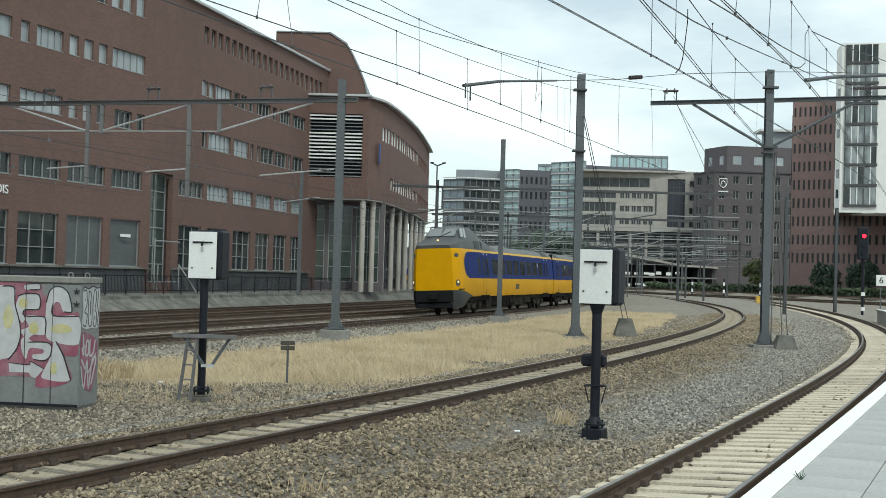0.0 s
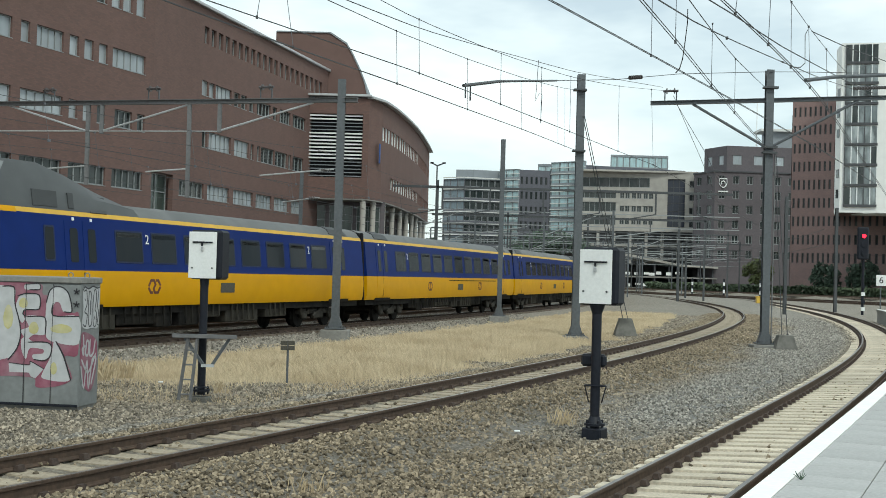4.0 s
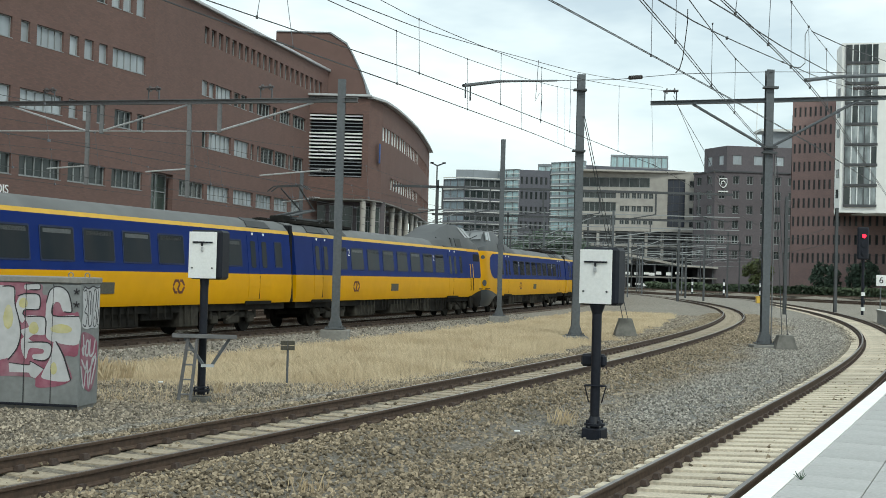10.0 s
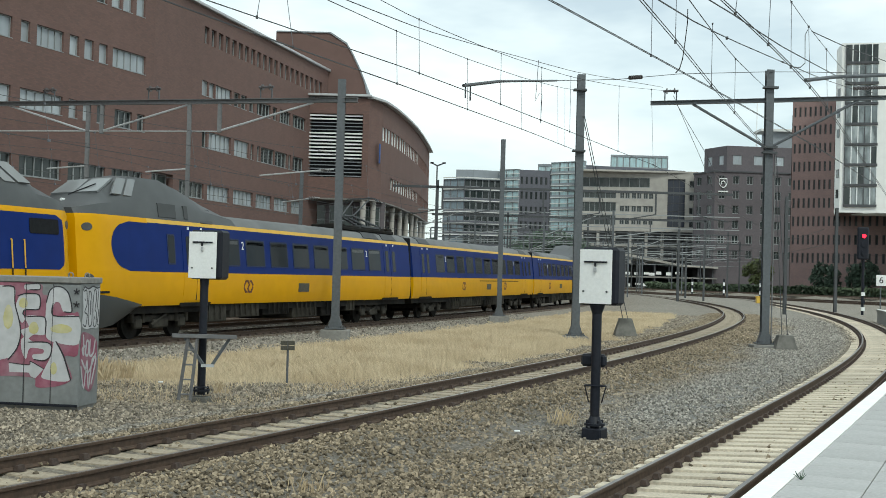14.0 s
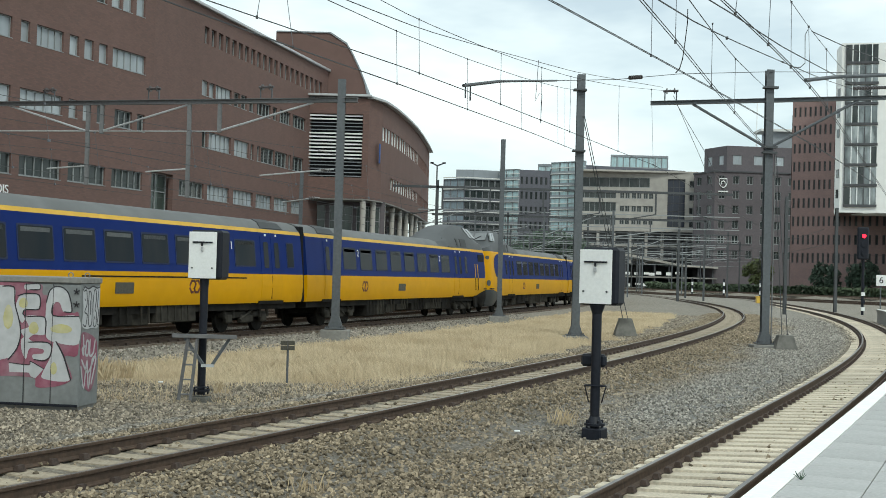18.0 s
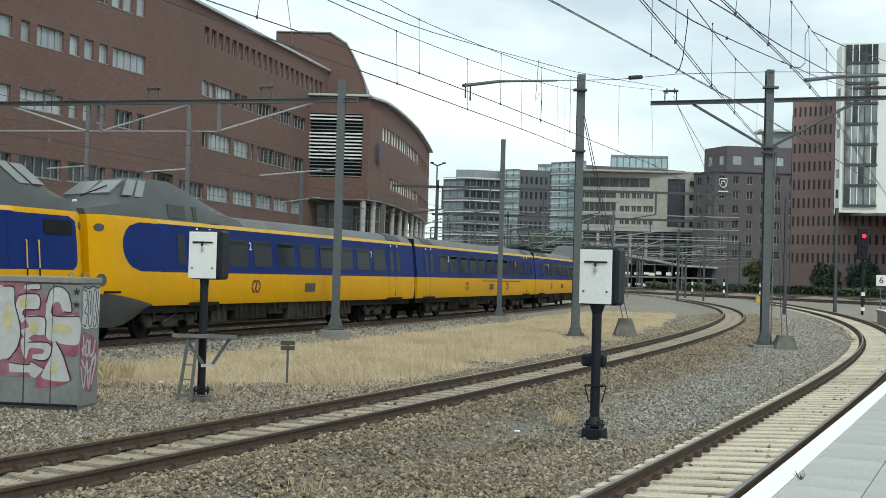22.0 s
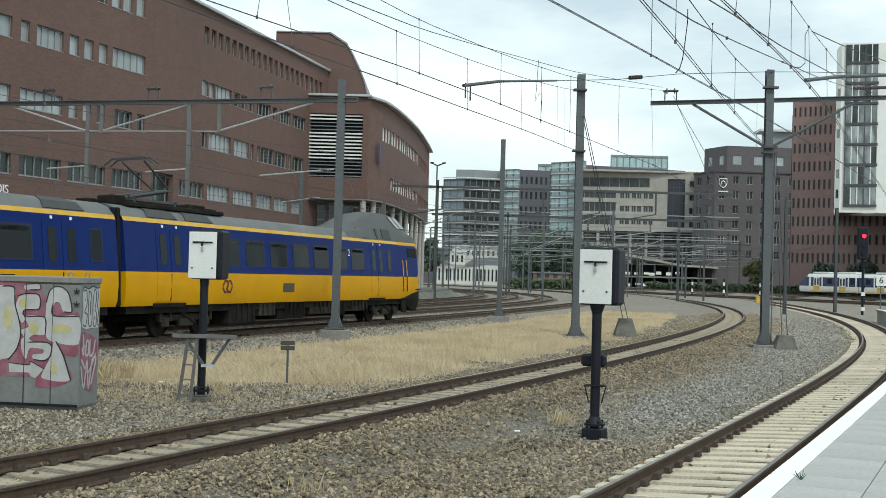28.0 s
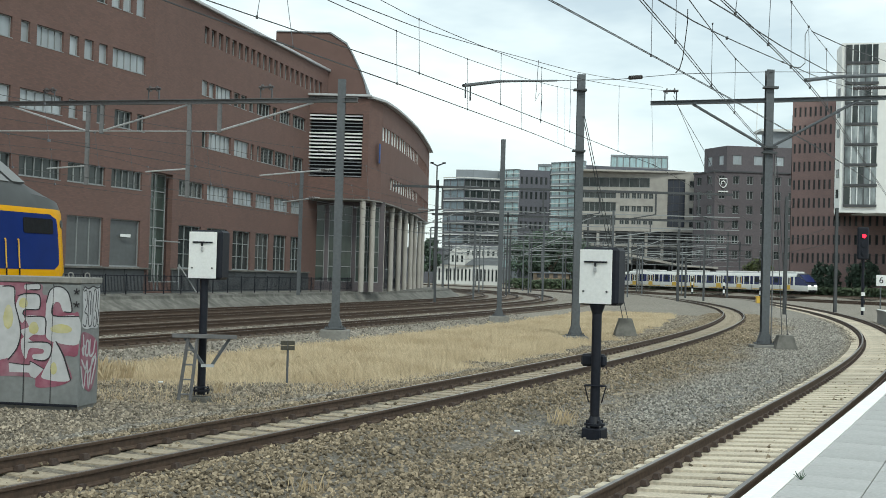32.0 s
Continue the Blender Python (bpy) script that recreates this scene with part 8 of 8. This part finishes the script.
for z in (1.3, 4.1):
    x = 38.0
    while x < 62.5:
        if z < 3 or x < 57:
            part("rail_panel", _panel, None, deck, m=Matrix.Translation((x, 289.0, z + _r.uniform(-.25, .25))) @ Matrix.Diagonal((_r.uniform(.7, 1.5), 1, _r.uniform(.6, 1.0), 1)))
        x += _r.uniform(1.1, 2.6)


# ---- dry grass verge and loose stones ----
def scatter_area(n, seed, y0, y1, sel):
    rng = np.random.default_rng(seed)
    y = y0 + (y1 - y0) * rng.random(n) ** 1.35
    x = -14 + 45 * rng.random(n)
    keep = sel(x, y)
    return x[keep], y[keep], rng


def dry_grass():
    def sel(x, y):
        rough_ok = (x > -9.5) & (x < 0.42 * y + 3) & (x > 0.30 * y - 24)
        x, y = np.where(rough_ok, x, -9.0), y
        da, db, dc = near_line(LINE_A, x, y, 15, 130), near_line(LINE_B, x, y, 10, 120), near_line(LINE_C, x, y, 10, 90)
        patch = np.array([noise.noise((a * 0.35, b * 0.35, 3.0)) for a, b in zip(x, y)])
        thin = np.clip((y + 3.0 * patch - 27.5) / 4.0, 0.13, 1.0) > np.random.default_rng(3).random(len(x))
        return rough_ok & thin & (da > 2.5 + patch * 0.5) & (db > 3.2 + patch * 1.1 + np.clip((y - 45) * 0.032, 0, 1.8)) & (da + db < 18.5) & (dc > 7) & (patch > -0.45) & (np.hypot(x - 6.2, (y - 55.0) / 2.0) > 0.95) & (np.hypot(x - 8.9, (y - 58.2) / 1.8) > 0.85)
    x, y, rng = scatter_area(860000, 5, 25.0, 97, sel)
    z, _ = ground_height(x, y)
    n = len(x)
    edge = np.minimum(near_line(LINE_A, x, y, 15, 130) - 2.5, near_line(LINE_B, x, y, 10, 120) - 2.7)
    h = (0.09 + 0.26 * rng.random(n) ** 1.4) * np.clip(edge / 1.5, 0.25, 1.0) * np.clip((y - 24) / 8, 0.45, 1.0)
    a = rng.uniform(-1.0, 1.0, n)
    w = 0.002 + 0.003 * rng.random(n) + 0.00013 * y
    lx, ly = rng.normal(0, 0.35, n) * h * 1.5, rng.normal(0, 0.35, n) * h * 1.5
    dx, dy = np.cos(a) * w, np.sin(a) * w
    v = np.stack([np.stack([x - dx, y - dy, z - 0.03], 1), np.stack([x + dx, y + dy, z - 0.03], 1),
                  np.stack([x + lx + dx * .3, y + ly + dy * .3, z + h], 1), np.stack([x + lx - dx * .3, y + ly - dy * .3, z + h * .97], 1)], 1).reshape(-1, 3)
    f = (np.arange(n)[:, None] * 4 + np.array([[0, 1, 2, 3]])).tolist()
    me = raw_mesh("dry_grass", v.tolist(), f, DRY_GRASS)
    # soft shading, as of a dense sward lit from above
    up = rng.normal(0, 0.22, (n, 3)) + np.array([0, -0.25, 1.0])
    up = np.repeat(up / np.linalg.norm(up, axis=1)[:, None], 4, 0)
    me.normals_split_custom_set_from_vertices(up.tolist())
    ob = part("dry_grass", me, None)
    tagged(ob, "tall dry straw-coloured grass between the tracks", "grass", kind="stuff")


dry_grass()

CUBE = np.array([(-1, -1, -1), (1, -1, -1), (1, 1, -1), (-1, 1, -1), (-1, -1, 1), (1, -1, 1), (1, 1, 1), (-1, 1, 1)], float) * 0.72
CUBE_F = np.array([(0, 3, 2, 1), (4, 5, 6, 7), (0, 1, 5, 4), (1, 2, 6, 5), (2, 3, 7, 6), (3, 0, 4, 7)])


def stones(name, label, x, y, rng, small, large, lift):
    """Broken stones: uneven blocks, each turned its own way and half sunk in the bed."""
    z, _ = ground_height(x, y)
    n = len(x)
    r = small + (large - small) * rng.random(n) ** 1.7
    v = CUBE[None] * rng.uniform(0.55, 1.25, (n, 1, 3)) * rng.uniform(0.6, 1.2, (n, 8, 3)) * r[:, None, None]
    q = rng.normal(0, 1, (n, 4))
    q /= np.linalg.norm(q, axis=1)[:, None]
    w, i, j, k = q.T
    rot = np.stack([1 - 2 * (j * j + k * k), 2 * (i * j - k * w), 2 * (i * k + j * w), 2 * (i * j + k * w), 1 - 2 * (i * i + k * k), 2 * (j * k - i * w),
                    2 * (i * k - j * w), 2 * (j * k + i * w), 1 - 2 * (i * i + j * j)], 1).reshape(n, 3, 3)
    v = np.einsum("nab,nkb->nka", rot, v) + np.stack([x, y, z + lift + rng.random(n) * r * 0.7], 1)[:, None]
    f = (np.arange(n)[:, None, None] * 8 + CUBE_F[None]).reshape(-1, 4)
    me = raw_mesh(name, v.reshape(-1, 3).tolist(), f.tolist(), STONE)
    g = grey_zone(x, y, near_line(LINE_B, x, y), near_line(LINE_C, x, y))
    g = np.maximum(g, 0.8 * (near_line(LINE_A, x, y) < 4))
    left = x < np.interp(y, LINE_B.y, LINE_B.x)
    g = np.maximum(g, 0.4 * left * np.clip((near_line(LINE_B, x, y) - 1.6) / 1.0, 0, 1))
    me.attributes.new("grey", "FLOAT", "POINT").data.foreach_set("value", np.repeat(g, 8).astype(np.float32))
    tagged(part(name, me, None), label, "gravel", kind="stuff")


def loose_stones():
    def sel(x, y):
        db, dc = near_line(LINE_B, x, y, 0, 75), near_line(LINE_C, x, y, 0, 75)
        inside = ((db > 1.0) & (dc > 1.25)) | (np.random.default_rng(8).random(len(x)) < 0.06)
        plat = ~((dc < 12) & (x > np.interp(y, LINE_C.y, LINE_C.x) + 1.8))
        clear = (np.abs(db - 0.753) > 0.09) & (np.abs(dc - 0.753) > 0.09)
        return clear & inside & plat & ((db < 4.6) | (dc < 4.0) | (y < 30)) & (x > -0.4 * y - 0.5) & (x < 0.4 * y + 0.5)
    x, y, rng = scatter_area(420000, 9, 9.0, 58, sel)
    stones("ballast_stones", "loose brown and grey ballast stones", x, y, rng, 0.017, 0.040, 0.004)

    def beside(x, y):
        da = near_line(LINE_A, x, y, 20, 120)
        return (da > 1.25) & (da < 3.3)
    x, y, rng = scatter_area(170000, 12, 28, 80, beside)
    stones("shoulder_stones", "grey ballast stones beside the through line", x, y, rng, 0.024, 0.05, 0.0)


    def further(x, y):
        db, dc = near_line(LINE_B, x, y, 40, 150), near_line(LINE_C, x, y, 40, 150)
        wedge = (x > np.interp(y, LINE_B.y, LINE_B.x) - 4.5) & (x < np.interp(y, LINE_C.y, LINE_C.x) + 1.7)
        return wedge & (db > 1.0) & (dc > 1.2)
    x, y, rng = scatter_area(160000, 15, 57, 98, further)
    stones("far_stones", "grey brown ballast stones between the curving lines", x, y, rng, 0.035, 0.065, 0.0)


loose_stones()

# ---- the track pieces ----
build_track("track_1", LINE_C, -6, 260, (1, 112), 0.6, SLEEPER, "curved track with pale concrete sleepers beside the platform")
build_track("track_2", LINE_B, -6, 260, (1, 112), 0.6, STAINED_SLEEPER, "curved middle track with stained concrete sleepers")
build_track("track_3", LINE_A, -60, 330, (40, 105), 0.6, OLD_SLEEPER, "through track with brown rails in grey ballast")
build_track("track_4", LINE_D, 0, 300, (500, 501), 0.6, OLD_SLEEPER, "rusty brown through track")
build_track("track_5", LINE_E, 0, 290, (500, 501), 0.6, OLD_SLEEPER, "rusty brown through track")
build_track("track_6", LINE_F, 0, 280, (500, 501), 0.6, OLD_SLEEPER, "rusty brown track beside the bank")
build_track("track_8", LINE_G, 0, 150, (500, 501), 0.6, OLD_SLEEPER, "rusty track crossing the far throat")
build_track("track_9", LINE_H, 0, 150, (500, 501), 0.6, OLD_SLEEPER, "rusty track crossing the far throat")
build_track("track_7", LINE_S, 0, 300, (500, 501), 0.6, OLD_SLEEPER, "far crossing track before a hedge")


# ---- trains: consist and movement ----
UNITS = (("c4", 4), ("c3", 3), ("c3", 3))
CAB, MID = "yellow and blue intercity end car with a raised grey cab", "yellow and blue intercity coach with a grey roof"
PITCH = 26.82
TRAIN = []
place = 0.0
for n_unit, (kind_, count) in enumerate(UNITS):
    for i in range(count):
        length = CAR_LEN - 0.2 if i in (0, count - 1) else CAR_LEN
        if i == 0:
            ob = cab_car(CAB, n_unit == 0, (None, True, None)[n_unit], seed=n_unit * 10 + 1)
        elif i == count - 1:
            ob = cab_car(CAB, False, (True, None, True)[n_unit], seed=n_unit * 10 + 2)
        else:
            ob = middle_car(MID, None, seed=n_unit * 10 + 3 + i, first=i == 1)
        TRAIN.append((ob, place + length / 2, i == count - 1))
        place += length + 0.36
SPRINTER = []
place = 0.0
for i in range(4):
    ob = sprinter_car("white and blue commuter train " + ("end car with yellow doors" if i in (0, 3) else "middle car with yellow doors"), i in (0, 3))
    SPRINTER.append((ob, place + 7.5, i == 3))
    place += 15.2

RUN_T = [0, 3, 6, 9, 11.5, 14, 17, 20, 22, 25, 28, 30, 32]
RUN_U = [0, 30.4, 60.55, 91.15, 116.4, 141.2, 170.3, 200.6, 220.65, 248.2, 272.8, 287.3, 301.5]
NOSE0 = 72.6


def travelled(t):
    """Distance that the train has run by t seconds, a smooth curve through the known marks."""
    k = min(max(int(np.searchsorted(RUN_T, t, side="right")) - 1, 0), len(RUN_T) - 2)
    slope = lambda i: (RUN_U[min(i + 1, len(RUN_T) - 1)] - RUN_U[max(i - 1, 0)]) / (RUN_T[min(i + 1, len(RUN_T) - 1)] - RUN_T[max(i - 1, 0)])
    h = RUN_T[k + 1] - RUN_T[k]
    f = (t - RUN_T[k]) / h
    return ((2 * f ** 3 - 3 * f ** 2 + 1) * RUN_U[k] + (f ** 3 - 2 * f ** 2 + f) * h * slope(k)
            + (-2 * f ** 3 + 3 * f ** 2) * RUN_U[k + 1] + (f ** 3 - f ** 2) * h * slope(k + 1))


def car_pose(line, s, reversed_, base, lift=0.0):
    """A car set on its line by its two bogies, leaning with the cant."""
    a, b = line.at(s - base), line.at(s + base)
    h = math.atan2(b[0] - a[0], b[1] - a[1])
    lean = -math.atan2(line.cant, 1.506)
    m = Matrix.Translation(((a[0] + b[0]) / 2, (a[1] + b[1]) / 2, line.z + lift)) @ Matrix.Rotation(math.pi / 2 - h, 4, "Z") @ Matrix.Rotation(lean, 4, "X")
    return m @ Matrix.Rotation(math.pi, 4, "Z") if reversed_ else m


def motions():
    times = [i * 1.0 for i in range(33)]
    for ob, back, rev in TRAIN:
        walk(ob, [(t, car_pose(LINE_A, NOSE0 + back - travelled(t), rev, 9.3, BODY_LIFT)) for t in times])
    for ob, back, rev in SPRINTER:
        walk(ob, [(t, car_pose(LINE_S, 182.0 - 14.6 * (32.0 - t) - back, not rev, 5.5)) for t in times])


motions()
